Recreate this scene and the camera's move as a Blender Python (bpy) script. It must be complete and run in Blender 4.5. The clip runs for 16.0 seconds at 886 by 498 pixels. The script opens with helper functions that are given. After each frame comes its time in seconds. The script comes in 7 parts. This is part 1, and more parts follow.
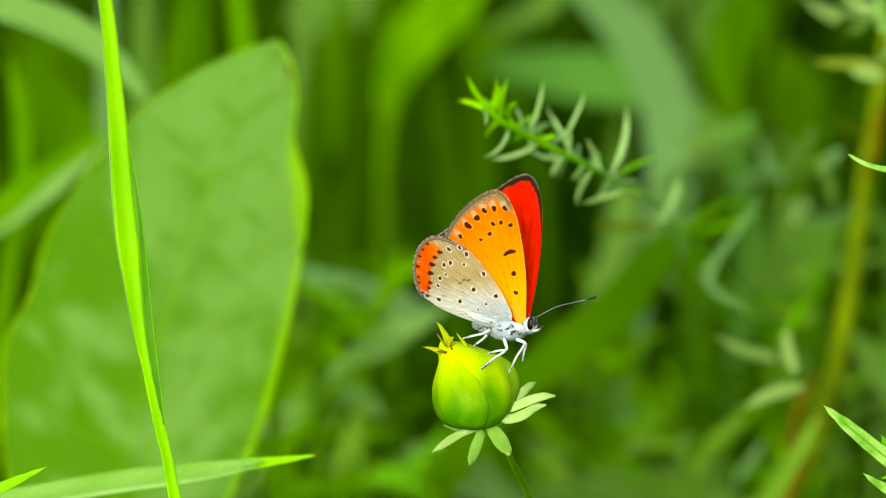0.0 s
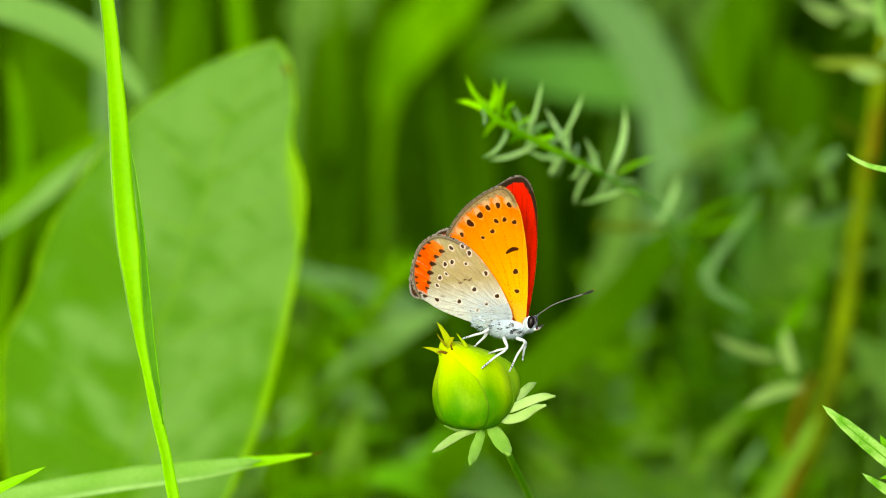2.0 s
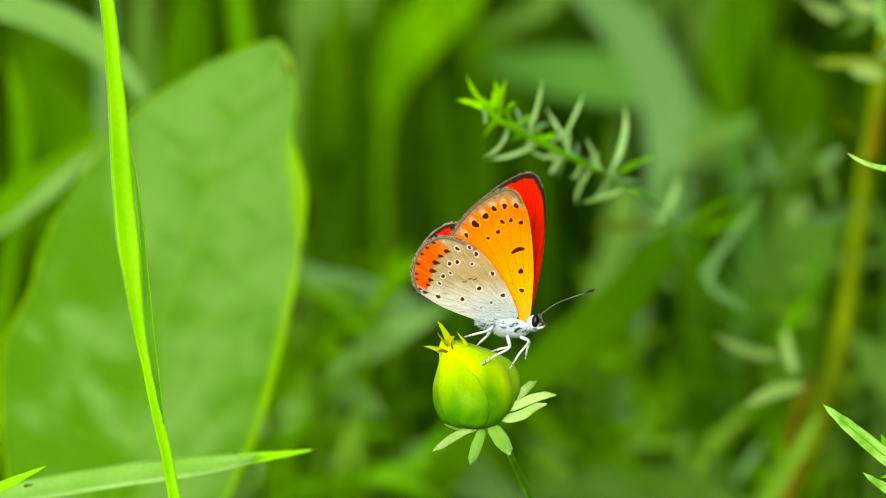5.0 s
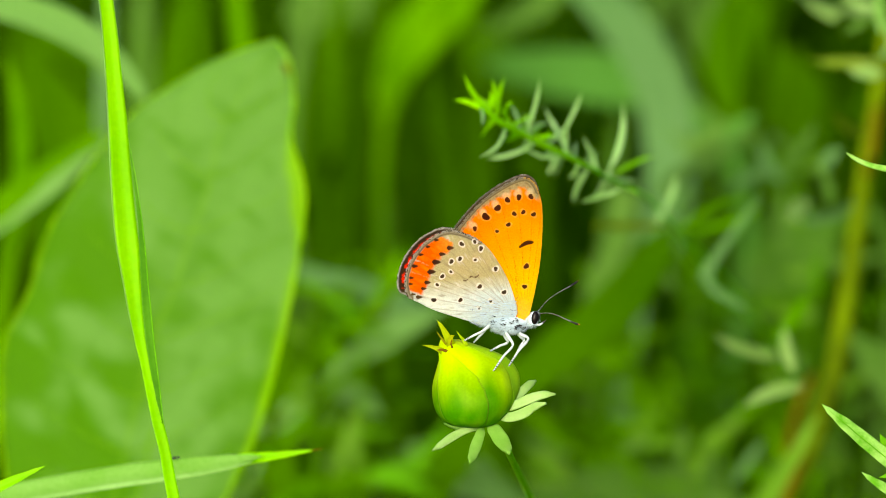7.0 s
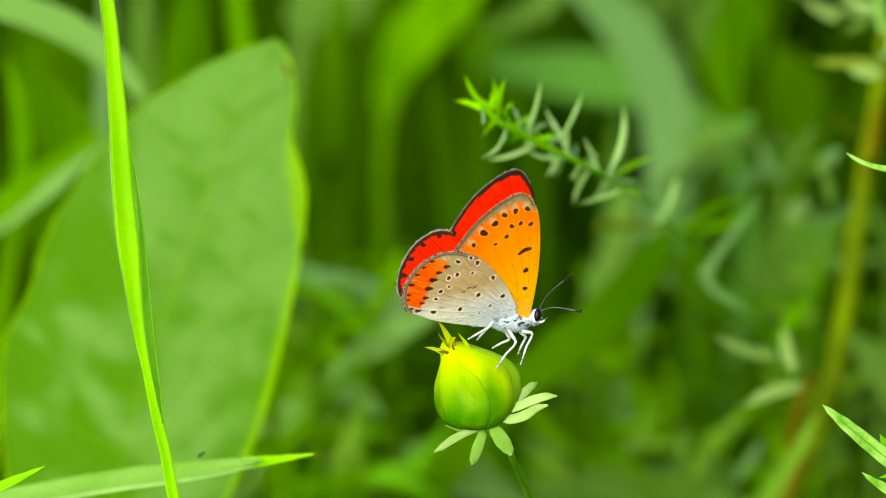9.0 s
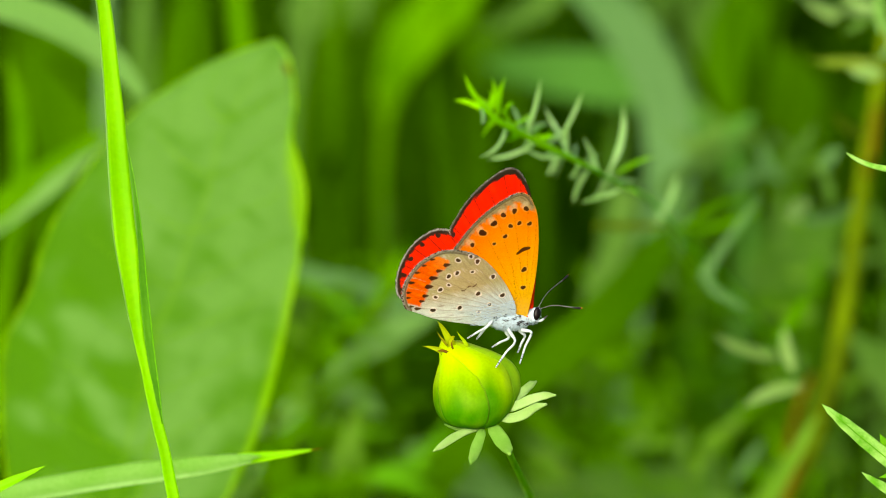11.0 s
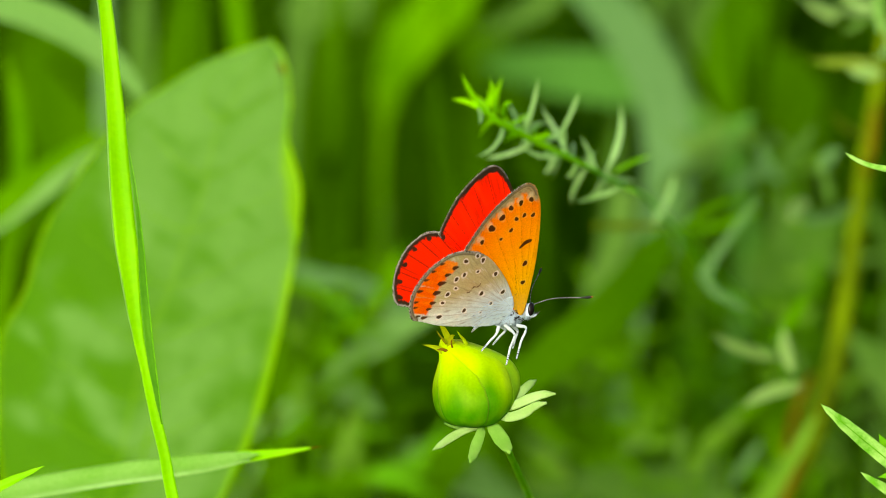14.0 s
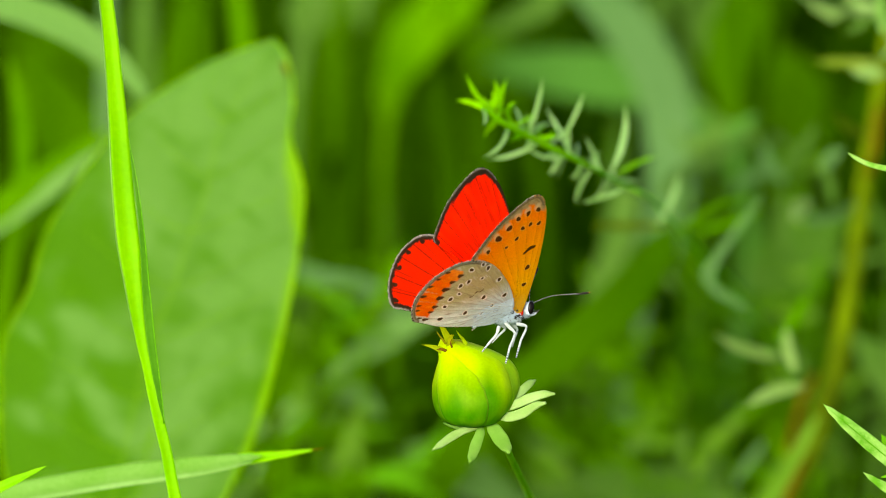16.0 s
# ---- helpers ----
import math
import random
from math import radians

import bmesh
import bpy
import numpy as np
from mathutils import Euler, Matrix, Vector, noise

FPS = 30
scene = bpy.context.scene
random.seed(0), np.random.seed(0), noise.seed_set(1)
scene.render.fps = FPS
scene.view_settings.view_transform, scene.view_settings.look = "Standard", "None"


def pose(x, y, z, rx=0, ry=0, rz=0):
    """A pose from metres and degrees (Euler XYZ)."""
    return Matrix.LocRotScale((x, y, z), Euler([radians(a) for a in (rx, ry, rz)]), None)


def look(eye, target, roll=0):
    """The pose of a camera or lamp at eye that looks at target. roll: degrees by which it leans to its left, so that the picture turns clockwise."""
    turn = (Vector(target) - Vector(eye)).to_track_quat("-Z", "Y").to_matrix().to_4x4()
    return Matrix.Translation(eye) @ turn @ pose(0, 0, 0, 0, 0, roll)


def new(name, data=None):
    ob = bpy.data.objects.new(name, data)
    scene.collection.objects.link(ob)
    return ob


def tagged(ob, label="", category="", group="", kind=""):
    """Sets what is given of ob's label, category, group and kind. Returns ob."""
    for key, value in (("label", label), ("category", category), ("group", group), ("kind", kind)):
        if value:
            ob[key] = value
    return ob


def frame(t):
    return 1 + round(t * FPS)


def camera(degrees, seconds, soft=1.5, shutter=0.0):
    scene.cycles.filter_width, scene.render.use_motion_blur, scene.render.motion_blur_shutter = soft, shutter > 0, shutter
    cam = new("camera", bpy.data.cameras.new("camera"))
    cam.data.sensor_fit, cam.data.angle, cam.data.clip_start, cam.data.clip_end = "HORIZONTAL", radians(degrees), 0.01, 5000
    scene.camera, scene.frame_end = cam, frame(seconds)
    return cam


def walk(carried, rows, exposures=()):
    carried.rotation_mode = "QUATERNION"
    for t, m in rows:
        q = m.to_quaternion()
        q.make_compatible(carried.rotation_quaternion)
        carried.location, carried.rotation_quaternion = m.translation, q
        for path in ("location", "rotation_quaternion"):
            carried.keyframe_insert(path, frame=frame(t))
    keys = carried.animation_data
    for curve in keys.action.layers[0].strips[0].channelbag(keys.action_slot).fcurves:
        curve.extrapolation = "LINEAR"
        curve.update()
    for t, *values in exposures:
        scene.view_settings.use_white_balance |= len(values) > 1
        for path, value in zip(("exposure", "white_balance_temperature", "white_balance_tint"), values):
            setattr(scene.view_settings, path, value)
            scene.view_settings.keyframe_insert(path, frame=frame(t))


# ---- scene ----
# The camera stands still but for a slight sway, focused on the butterfly 0.6 m away.
cam = camera(11.4, 16.0, soft=0.8)
cam.data.dof.use_dof = True
cam.data.dof.focus_distance = 0.598
cam.data.dof.aperture_fstop = 24.0
walk(cam, [
    (0, pose(0.000000, -0.579555, 0.605291, 75.013, 0.000, 0.021)),
    (0.5, pose(0.000000, -0.579555, 0.605291, 75.018, 0.000, 0.009)),
    (1, pose(0.000000, -0.579555, 0.605291, 75.015, 0.000, -0.011)),
    (1.5, pose(0.000000, -0.579555, 0.605291, 75.005, 0.000, -0.028)),
    (2, pose(0.000000, -0.579555, 0.605291, 75.013, 0.000, 0.006)),
    (2.5, pose(0.000000, -0.579555, 0.605291, 75.007, 0.000, 0.000)),
    (3, pose(0.000000, -0.579555, 0.605291, 75.007, 0.000, 0.015)),
    (3.5, pose(0.000000, -0.579555, 0.605291, 75.005, 0.000, 0.013)),
    (4, pose(0.000000, -0.579555, 0.605291, 75.009, 0.000, 0.025)),
    (6.5, pose(0.000000, -0.579555, 0.605291, 74.993, 0.000, 0.000)),
    (7, pose(0.000000, -0.579555, 0.605291, 75.000, 0.000, 0.000)),
    (7.5, pose(0.000000, -0.579555, 0.605291, 75.000, 0.000, -0.011)),
    (8, pose(0.000000, -0.579555, 0.605291, 75.002, 0.000, 0.006)),
    (8.5, pose(0.000000, -0.579555, 0.605291, 75.005, 0.000, 0.015)),
    (9, pose(0.000000, -0.579555, 0.605291, 75.002, 0.000, 0.002)),
    (11.5, pose(0.000000, -0.579555, 0.605291, 75.000, 0.000, 0.000)),
    (12, pose(0.000000, -0.579555, 0.605291, 75.000, 0.000, 0.004)),
    (12.5, pose(0.000000, -0.579555, 0.605291, 75.000, 0.000, 0.000)),
    (13, pose(0.000000, -0.579555, 0.605291, 75.004, 0.000, 0.000)),
    (13.5, pose(0.000000, -0.579555, 0.605291, 75.000, 0.000, -0.011)),
    (14, pose(0.000000, -0.579555, 0.605291, 75.000, 0.000, -0.013)),
    (14.5, pose(0.000000, -0.579555, 0.605291, 74.993, 0.000, 0.000)),
    (15, pose(0.000000, -0.579555, 0.605291, 74.989, 0.000, -0.008)),
    (15.5, pose(0.000000, -0.579555, 0.605291, 75.000, 0.000, -0.006)),
    (16, pose(0.000000, -0.579555, 0.605291, 75.000, 0.000, 0.021)),
], exposures=[(0.0, 0.62, 6800, 6), (16.0, 0.62, 6800, 6)])

# Bright overcast daylight.
world = bpy.data.worlds.new("world")
scene.world = world
world.use_nodes = True
wn = world.node_tree
sky = wn.nodes.new("ShaderNodeTexSky")
sky.sky_type = 'NISHITA'
sky.sun_disc = False
sky.sun_elevation = radians(27.5)
sky.sun_rotation = radians(199.0)
sky.air_density, sky.dust_density, sky.ozone_density = 1.0, 3.0, 1.0
wn.links.new(sky.outputs["Color"], wn.nodes["Background"].inputs["Color"])
wn.nodes["Background"].inputs["Strength"].default_value = 0.13
sun_data = bpy.data.lights.new("sun", "SUN")
sun_data.energy, sun_data.angle, sun_data.color = 2.9, radians(34), (1.0, 0.955, 0.82)
sun = new("sun", sun_data)
sun.matrix_world = look((-0.55, -1.6, 0.88), (0, 0, 0))

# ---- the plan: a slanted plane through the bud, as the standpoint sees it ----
TILT = radians(15)
UP = Vector((0, math.sin(TILT), math.cos(TILT)))
AHEAD = Vector((0, math.cos(TILT), -math.sin(TILT)))
EYE = Vector((0, 0, 0.45)) - 0.6 * AHEAD
LONG = 784 / math.tan(radians(5.7))
S = 0.6 / LONG


def at(x, y, d=0.6):
    """The place at the bearing (x, y) and d metres away from the standpoint."""
    return EYE + float(d) * (AHEAD + float(x - 784) / LONG * Vector((1, 0, 0)) + float(441 - y) / LONG * UP)


# ---- materials ----
def nodes_of(name):
    m = bpy.data.materials.new(name)
    m.use_nodes = True
    return m, m.node_tree, m.node_tree.nodes["Principled BSDF"]


def leafy(name, dark, light, scale=60.0, rough=0.45, through_it=0.35, bump=0.2, fine=900.0, spec=0.4, steps=(0.5, 0.85)):
    """A living leaf: two greens in patches and grain, some light passing through."""
    m, t, b = nodes_of(name)
    co = t.nodes.new("ShaderNodeTexCoord")
    big = t.nodes.new("ShaderNodeTexNoise")
    big.inputs["Scale"].default_value, big.inputs["Detail"].default_value = scale, 4
    small = t.nodes.new("ShaderNodeTexNoise")
    small.inputs["Scale"].default_value, small.inputs["Detail"].default_value = fine, 3
    add = t.nodes.new("ShaderNodeMath")
    add.operation = 'MULTIPLY_ADD'
    add.inputs[1].default_value = 0.35
    ramp = t.nodes.new("ShaderNodeValToRGB")
    ramp.color_ramp.elements[0].position, ramp.color_ramp.elements[1].position = steps
    ramp.color_ramp.elements[0].color, ramp.color_ramp.elements[1].color = (*dark, 1), (*light, 1)
    rnd = t.nodes.new("ShaderNodeNewGeometry")
    hsv = t.nodes.new("ShaderNodeHueSaturation")
    vary = t.nodes.new("ShaderNodeMapRange")
    vary.inputs["To Min"].default_value, vary.inputs["To Max"].default_value = 0.75, 1.25
    t.links.new(rnd.outputs["Random Per Island"], vary.inputs["Value"])
    t.links.new(vary.outputs["Result"], hsv.inputs["Value"])
    for n in (big, small):
        t.links.new(co.outputs["Object"], n.inputs["Vector"])
    t.links.new(small.outputs["Fac"], add.inputs[0])
    t.links.new(big.outputs["Fac"], add.inputs[2])
    t.links.new(add.outputs["Value"], ramp.inputs["Fac"])
    t.links.new(ramp.outputs["Color"], hsv.inputs["Color"])
    bp = t.nodes.new("ShaderNodeBump")
    bp.inputs["Strength"].default_value, bp.inputs["Distance"].default_value = bump, 0.001
    t.links.new(add.outputs["Value"], bp.inputs["Height"])
    t.links.new(bp.outputs["Normal"], b.inputs["Normal"])
    t.links.new(hsv.outputs["Color"], b.inputs["Base Color"])
    b.inputs["Roughness"].default_value = rough
    b.inputs["Specular IOR Level"].default_value = spec
    tl = t.nodes.new("ShaderNodeBsdfTranslucent")
    warm = t.nodes.new("ShaderNodeMixRGB")
    warm.blend_type = 'MULTIPLY'
    warm.inputs[0].default_value = 1.0
    warm.inputs[2].default_value = (1.25, 1.4, 0.4, 1)
    t.links.new(hsv.outputs["Color"], warm.inputs[1])
    t.links.new(warm.outputs["Color"], tl.inputs["Color"])
    mix = t.nodes.new("ShaderNodeMixShader")
    mix.inputs[0].default_value = through_it
    t.links.new(b.outputs[0], mix.inputs[1])
    t.links.new(tl.outputs[0], mix.inputs[2])
    t.links.new(mix.outputs[0], t.nodes["Material Output"].inputs["Surface"])
    return m


def painted(name, rough=0.6, through_it=0.0, bump=0.15, fine=9000.0, sheen=0.0, grain=0.25, spec=0.25, neutral=0.0, wash_to=(0.95, 0.76, 0.32)):
    """A surface whose pigments are given point by point in the mesh, with a fine grain over them."""
    m, t, b = nodes_of(name)
    at_ = t.nodes.new("ShaderNodeAttribute")
    at_.attribute_name = "pigment"
    co = t.nodes.new("ShaderNodeTexCoord")
    n = t.nodes.new("ShaderNodeTexNoise")
    n.inputs["Scale"].default_value, n.inputs["Detail"].default_value = fine, 3
    t.links.new(co.outputs["Object"], n.inputs["Vector"])
    mr = t.nodes.new("ShaderNodeMapRange")
    mr.inputs["To Min"].default_value, mr.inputs["To Max"].default_value = 1 - grain, 1 + grain
    hsv = t.nodes.new("ShaderNodeHueSaturation")
    t.links.new(n.outputs["Fac"], mr.inputs["Value"])
    t.links.new(mr.outputs["Result"], hsv.inputs["Value"])
    t.links.new(at_.outputs["Color"], hsv.inputs["Color"])
    t.links.new(hsv.outputs["Color"], b.inputs["Base Color"])
    bp = t.nodes.new("ShaderNodeBump")
    bp.inputs["Strength"].default_value, bp.inputs["Distance"].default_value = bump, 0.0001
    t.links.new(n.outputs["Fac"], bp.inputs["Height"])
    t.links.new(bp.outputs["Normal"], b.inputs["Normal"])
    b.inputs["Roughness"].default_value = rough
    b.inputs["Specular IOR Level"].default_value = spec
    b.inputs["Sheen Weight"].default_value = sheen
    if through_it:
        tl = t.nodes.new("ShaderNodeBsdfTranslucent")
        wash = t.nodes.new("ShaderNodeMixRGB")
        wash.inputs[0].default_value = neutral
        wash.inputs[2].default_value = (*wash_to, 1)
        t.links.new(hsv.outputs["Color"], wash.inputs[1])
        t.links.new(wash.outputs["Color"], tl.inputs["Color"])
        mix = t.nodes.new("ShaderNodeMixShader")
        mix.inputs[0].default_value = through_it
        t.links.new(b.outputs[0], mix.inputs[1])
        t.links.new(tl.outputs[0], mix.inputs[2])
        t.links.new(mix.outputs[0], t.nodes["Material Output"].inputs["Surface"])
    return m


def plain(name, colour, rough=0.5, fine=3000.0, vary=0.2, bump=0.1, spec=0.4):
    m, t, b = nodes_of(name)
    co = t.nodes.new("ShaderNodeTexCoord")
    n = t.nodes.new("ShaderNodeTexNoise")
    n.inputs["Scale"].default_value, n.inputs["Detail"].default_value = fine, 4
    t.links.new(co.outputs["Object"], n.inputs["Vector"])
    ramp = t.nodes.new("ShaderNodeValToRGB")
    ramp.color_ramp.elements[0].position, ramp.color_ramp.elements[1].position = 0.3, 0.7
    ramp.color_ramp.elements[0].color = (*[c * (1 - vary) for c in colour], 1)
    ramp.color_ramp.elements[1].color = (*[min(1, c * (1 + vary)) for c in colour], 1)
    t.links.new(n.outputs["Fac"], ramp.inputs["Fac"])
    t.links.new(ramp.outputs["Color"], b.inputs["Base Color"])
    bp = t.nodes.new("ShaderNodeBump")
    bp.inputs["Strength"].default_value, bp.inputs["Distance"].default_value = bump, 0.0005
    t.links.new(n.outputs["Fac"], bp.inputs["Height"])
    t.links.new(bp.outputs["Normal"], b.inputs["Normal"])
    b.inputs["Roughness"].default_value = rough
    b.inputs["Specular IOR Level"].default_value = spec
    return m


M_SOIL = leafy("mossy_soil", (0.012, 0.018, 0.003), (0.03, 0.06, 0.006), 6.0, 0.95, 0.0, 0.6, 60.0, 0.1)
M_DOCK = painted("dock_leaf", 0.5, 0.3, 0.25, 900.0, 0.0, 0.10, 0.03)
M_VEIN = leafy("leaf_vein", (0.085, 0.25, 0.001), (0.12, 0.30, 0.004), 80.0, 0.5, 0.3, spec=0.04)
M_RIB = leafy("leaf_rib", (0.198, 0.46, 0.02), (0.27, 0.54, 0.05), 80.0, 0.5, 0.3, spec=0.04)
M_MARGIN = leafy("leaf_margin", (0.17, 0.42, 0.0005), (0.30, 0.56, 0.001), 130.0, 0.5, 0.45, spec=0.04)
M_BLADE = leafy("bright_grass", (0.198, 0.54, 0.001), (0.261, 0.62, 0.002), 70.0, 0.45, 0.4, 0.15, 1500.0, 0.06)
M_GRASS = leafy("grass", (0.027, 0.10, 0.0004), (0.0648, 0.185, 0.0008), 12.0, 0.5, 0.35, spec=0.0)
# the grass green again, with the shade among far blades put into the colour
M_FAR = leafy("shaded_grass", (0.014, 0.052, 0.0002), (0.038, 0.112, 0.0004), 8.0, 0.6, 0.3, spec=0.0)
M_PALE = leafy("pale_grass", (0.11, 0.26, 0.04), (0.165, 0.34, 0.08), 20.0, 0.42, 0.25, spec=0.04)
M_DIM = leafy("dim_leaf", (0.054, 0.15, 0.010), (0.108, 0.23, 0.035), 20.0, 0.45, 0.3, spec=0.0)
M_MINT = leafy("mint_leaf", (0.155, 0.345, 0.055), (0.28, 0.50, 0.14), 60.0, 0.42, 0.25, spec=0.04)
M_SPRIG = leafy("sprig_green", (0.099, 0.37, 0.003), (0.189, 0.51, 0.01), 60.0, 0.48, 0.3, spec=0.04)
M_YELLOW = leafy("yellow_green", (0.066, 0.225, 0.0005), (0.128, 0.335, 0.001), 30.0, 0.5, 0.35, spec=0.0)
# leaf green darkened to stand for the shade low between the plants
M_SHADELEAF = leafy("shade_tone_leaf", (0.018, 0.07, 0.001), (0.036, 0.12, 0.002), 20.0, 0.5, 0.3, spec=0.0)
M_ARCH = leafy("arching_grass", (0.126, 0.34, 0.02), (0.198, 0.42, 0.07), 90.0, 0.45, 0.3, 0.12, 1500.0, 0.06)
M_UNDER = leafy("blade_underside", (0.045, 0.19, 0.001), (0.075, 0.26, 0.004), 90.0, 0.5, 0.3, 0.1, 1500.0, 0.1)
M_LANCE = leafy("lance_leaf", (0.10, 0.34, 0.006), (0.34, 0.60, 0.13), 420.0, 0.48, 0.25, 0.2, 4000.0, 0.12)
M_HERB = leafy("herb_leaf", (0.15, 0.28, 0.05), (0.24, 0.40, 0.11), 60.0, 0.5, 0.25, spec=0.05)
M_OLIVE = plain("olive_stem", (0.088, 0.145, 0.0008), 0.7, 60.0, 0.5, 0.1, 0.03)
M_RUST = plain("rust_stem", (0.088, 0.062, 0.001), 0.7, 60.0, 0.4, 0.1, 0.03)
M_STRAW = leafy("straw_green", (0.12, 0.20, 0.010), (0.19, 0.28, 0.035), 40.0, 0.5, 0.25, spec=0.03)
M_STEM = leafy("bud_stem", (0.24, 0.54, 0.004), (0.30, 0.60, 0.008), 120.0, 0.5, 0.4, spec=0.15)
M_BUD = painted("bud_skin", 0.5, 0.2, 0.1, 2500.0, 0.0, 0.14, 0.04)
M_SEPAL = leafy("outer_bract", (0.165, 0.37, 0.04), (0.235, 0.44, 0.075), 260.0, 0.5, 0.25, 0.1, 4000.0, 0.1)
M_SEPAL_PALE = leafy("pale_outer_bract", (0.25, 0.43, 0.10), (0.34, 0.52, 0.17), 260.0, 0.5, 0.25, 0.1, 4000.0, 0.1)
M_WARM = leafy("warm_leaf", (0.10, 0.25, 0.010), (0.165, 0.345, 0.028), 30.0, 0.45, 0.3, spec=0.02)
M_WING = painted("wing_scales", 0.8, 0.40, 0.05, 5200.0, 0.0, 0.3, 0.015, 0.25, (0.92, 0.64, 0.05))
M_WING_BACK = painted("thin_wing_scales", 0.75, 0.75, 0.05, 5200.0, 0.0, 0.2, 0.05, 0.9, (0.98, 0.60, 0.08))
M_BODY = painted("body_fur", 0.85, 0.0, 0.4, 9000.0, 0.3, 0.2)
M_GREYFUR = plain("grey_hair", (0.10, 0.10, 0.11), 0.8, 9000.0, 0.2)
M_LEAFLET = leafy("sprig_leaflet", (0.22, 0.44, 0.10), (0.37, 0.61, 0.23), 90.0, 0.45, 0.3, spec=0.05)
M_MEADOW = leafy("meadow_leaf", (0.046, 0.16, 0.0005), (0.09, 0.25, 0.001), 20.0, 0.5, 0.35, spec=0.0)
M_FRESH = leafy("soft_green_leaf", (0.05, 0.17, 0.014), (0.088, 0.25, 0.036), 20.0, 0.45, 0.3, spec=0.0)
M_MIST = leafy("greyish_blade", (0.070, 0.172, 0.038), (0.108, 0.238, 0.070), 20.0, 0.42, 0.25, spec=0.04)
M_PALEFRINGE = plain("pale_fringe", (0.40, 0.38, 0.31), 0.85, 9000.0, 0.25, 0.1, 0.05)
M_DARKFRINGE = plain("dark_fringe", (0.05, 0.042, 0.034), 0.85, 9000.0, 0.25, 0.1, 0.05)
M_DARKFUR = plain("dark_hair", (0.02, 0.02, 0.022), 0.8, 9000.0, 0.2)
M_FUR = plain("white_hair", (0.48, 0.61, 0.70), 0.8, 9000.0, 0.1)
M_EYE = plain("compound_eye", (0.006, 0.004, 0.004), 0.22, 40000.0, 0.3, 0.05, 0.14)
M_LEG = painted("leg_scales", 0.7, 0.0, 0.2, 9000.0, 0.0, 0.1)


# ---- mesh helpers ----
def link_mesh(name, verts, faces, material, parent=None, label="", smooth=True):
    me = bpy.data.meshes.new(name)
    me.from_pydata([tuple(v) for v in verts], [], faces)
    me.materials.append(material)
    if smooth:
        me.polygons.foreach_set("use_smooth", [True] * len(me.polygons))
    me.update()
    ob = new(name, me)
    ob.parent = parent
    if label:
        tagged(ob, label)
    return ob


def thing(name, label, category, group="", kind=""):
    return tagged(new(name), label, category, group, kind)


def smooth_path(points, n):
    """n + 1 places on a smooth curve through the (place, width) points, spread evenly over its spans."""
    pts = [(Vector(p), w) for p, w in points]
    m = len(pts)
    gap = [max((pts[i + 1][0] - pts[i][0]).length, 1e-7) for i in range(m - 1)]
    slope = []
    for i in range(m):
        if i == 0 or i == m - 1:
            k = min(i, m - 2)
            slope.append((pts[k + 1][0] - pts[k][0]) / gap[k])
        else:
            u, v = (pts[i][0] - pts[i - 1][0]) / gap[i - 1], (pts[i + 1][0] - pts[i][0]) / gap[i]
            slope.append((u * gap[i] + v * gap[i - 1]) / (gap[i] + gap[i - 1]))
    out = []
    for i in range(n + 1):
        u = i / n * (m - 1)
        k = min(int(u), m - 2)
        u -= k
        p = (pts[k][0] * (2 * u ** 3 - 3 * u ** 2 + 1) + slope[k] * gap[k] * (u ** 3 - 2 * u ** 2 + u)
             + pts[k + 1][0] * (3 * u ** 2 - 2 * u ** 3) + slope[k + 1] * gap[k] * (u ** 3 - u ** 2))
        v = u * u * (3 - 2 * u)
        out.append((p, pts[k][1] * (1 - v) + pts[k + 1][1] * v))
    return out


def ribbon(points, n=24, facing=(0, -1, 0.3), fold=0.25, thick=0.0002, ripple=0.0, across=6, twist=0.0, seed=0):
    """Verts and faces of a blade along (place, width) points: folded along its keel, with a real thickness."""
    path = smooth_path(points, n)
    verts, faces = [], []
    ring = 2 * (across + 1)
    f0 = Vector(facing)
    for i, (p, w) in enumerate(path):
        a, b = path[max(i - 1, 0)][0], path[min(i + 1, n)][0]
        tan = (b - a).normalized()
        side = tan.cross(f0)
        side = side.normalized() if side.length > 1e-6 else Vector((1, 0, 0))
        nor = side.cross(tan).normalized()
        if twist:
            q = Matrix.Rotation(twist * i / n, 3, tan)
            side, nor = q @ side, q @ nor
        for face_ in (1, -1):
            for j in range(across + 1):
                s = (2 * j / across - 1) * face_
                depth = -fold * w * 0.5 * (1 - abs(s)) + ripple * w * math.sin(9 * i / n * 6.28 + s * 2 + seed) * abs(s)
                body = thick * 0.5 * face_ * (1 - 0.7 * abs(s)) * min(1, w / 0.001 + 0.2)
                verts.append(p + side * (s * w * 0.5) + nor * (depth + body))
    for i in range(n):
        for j in range(ring):
            k = (j + 1) % ring
            faces.append((i * ring + j, i * ring + k, (i + 1) * ring + k, (i + 1) * ring + j))
    faces.append(tuple(range(ring))[::-1])
    faces.append(tuple(n * ring + j for j in range(ring)))
    return verts, faces


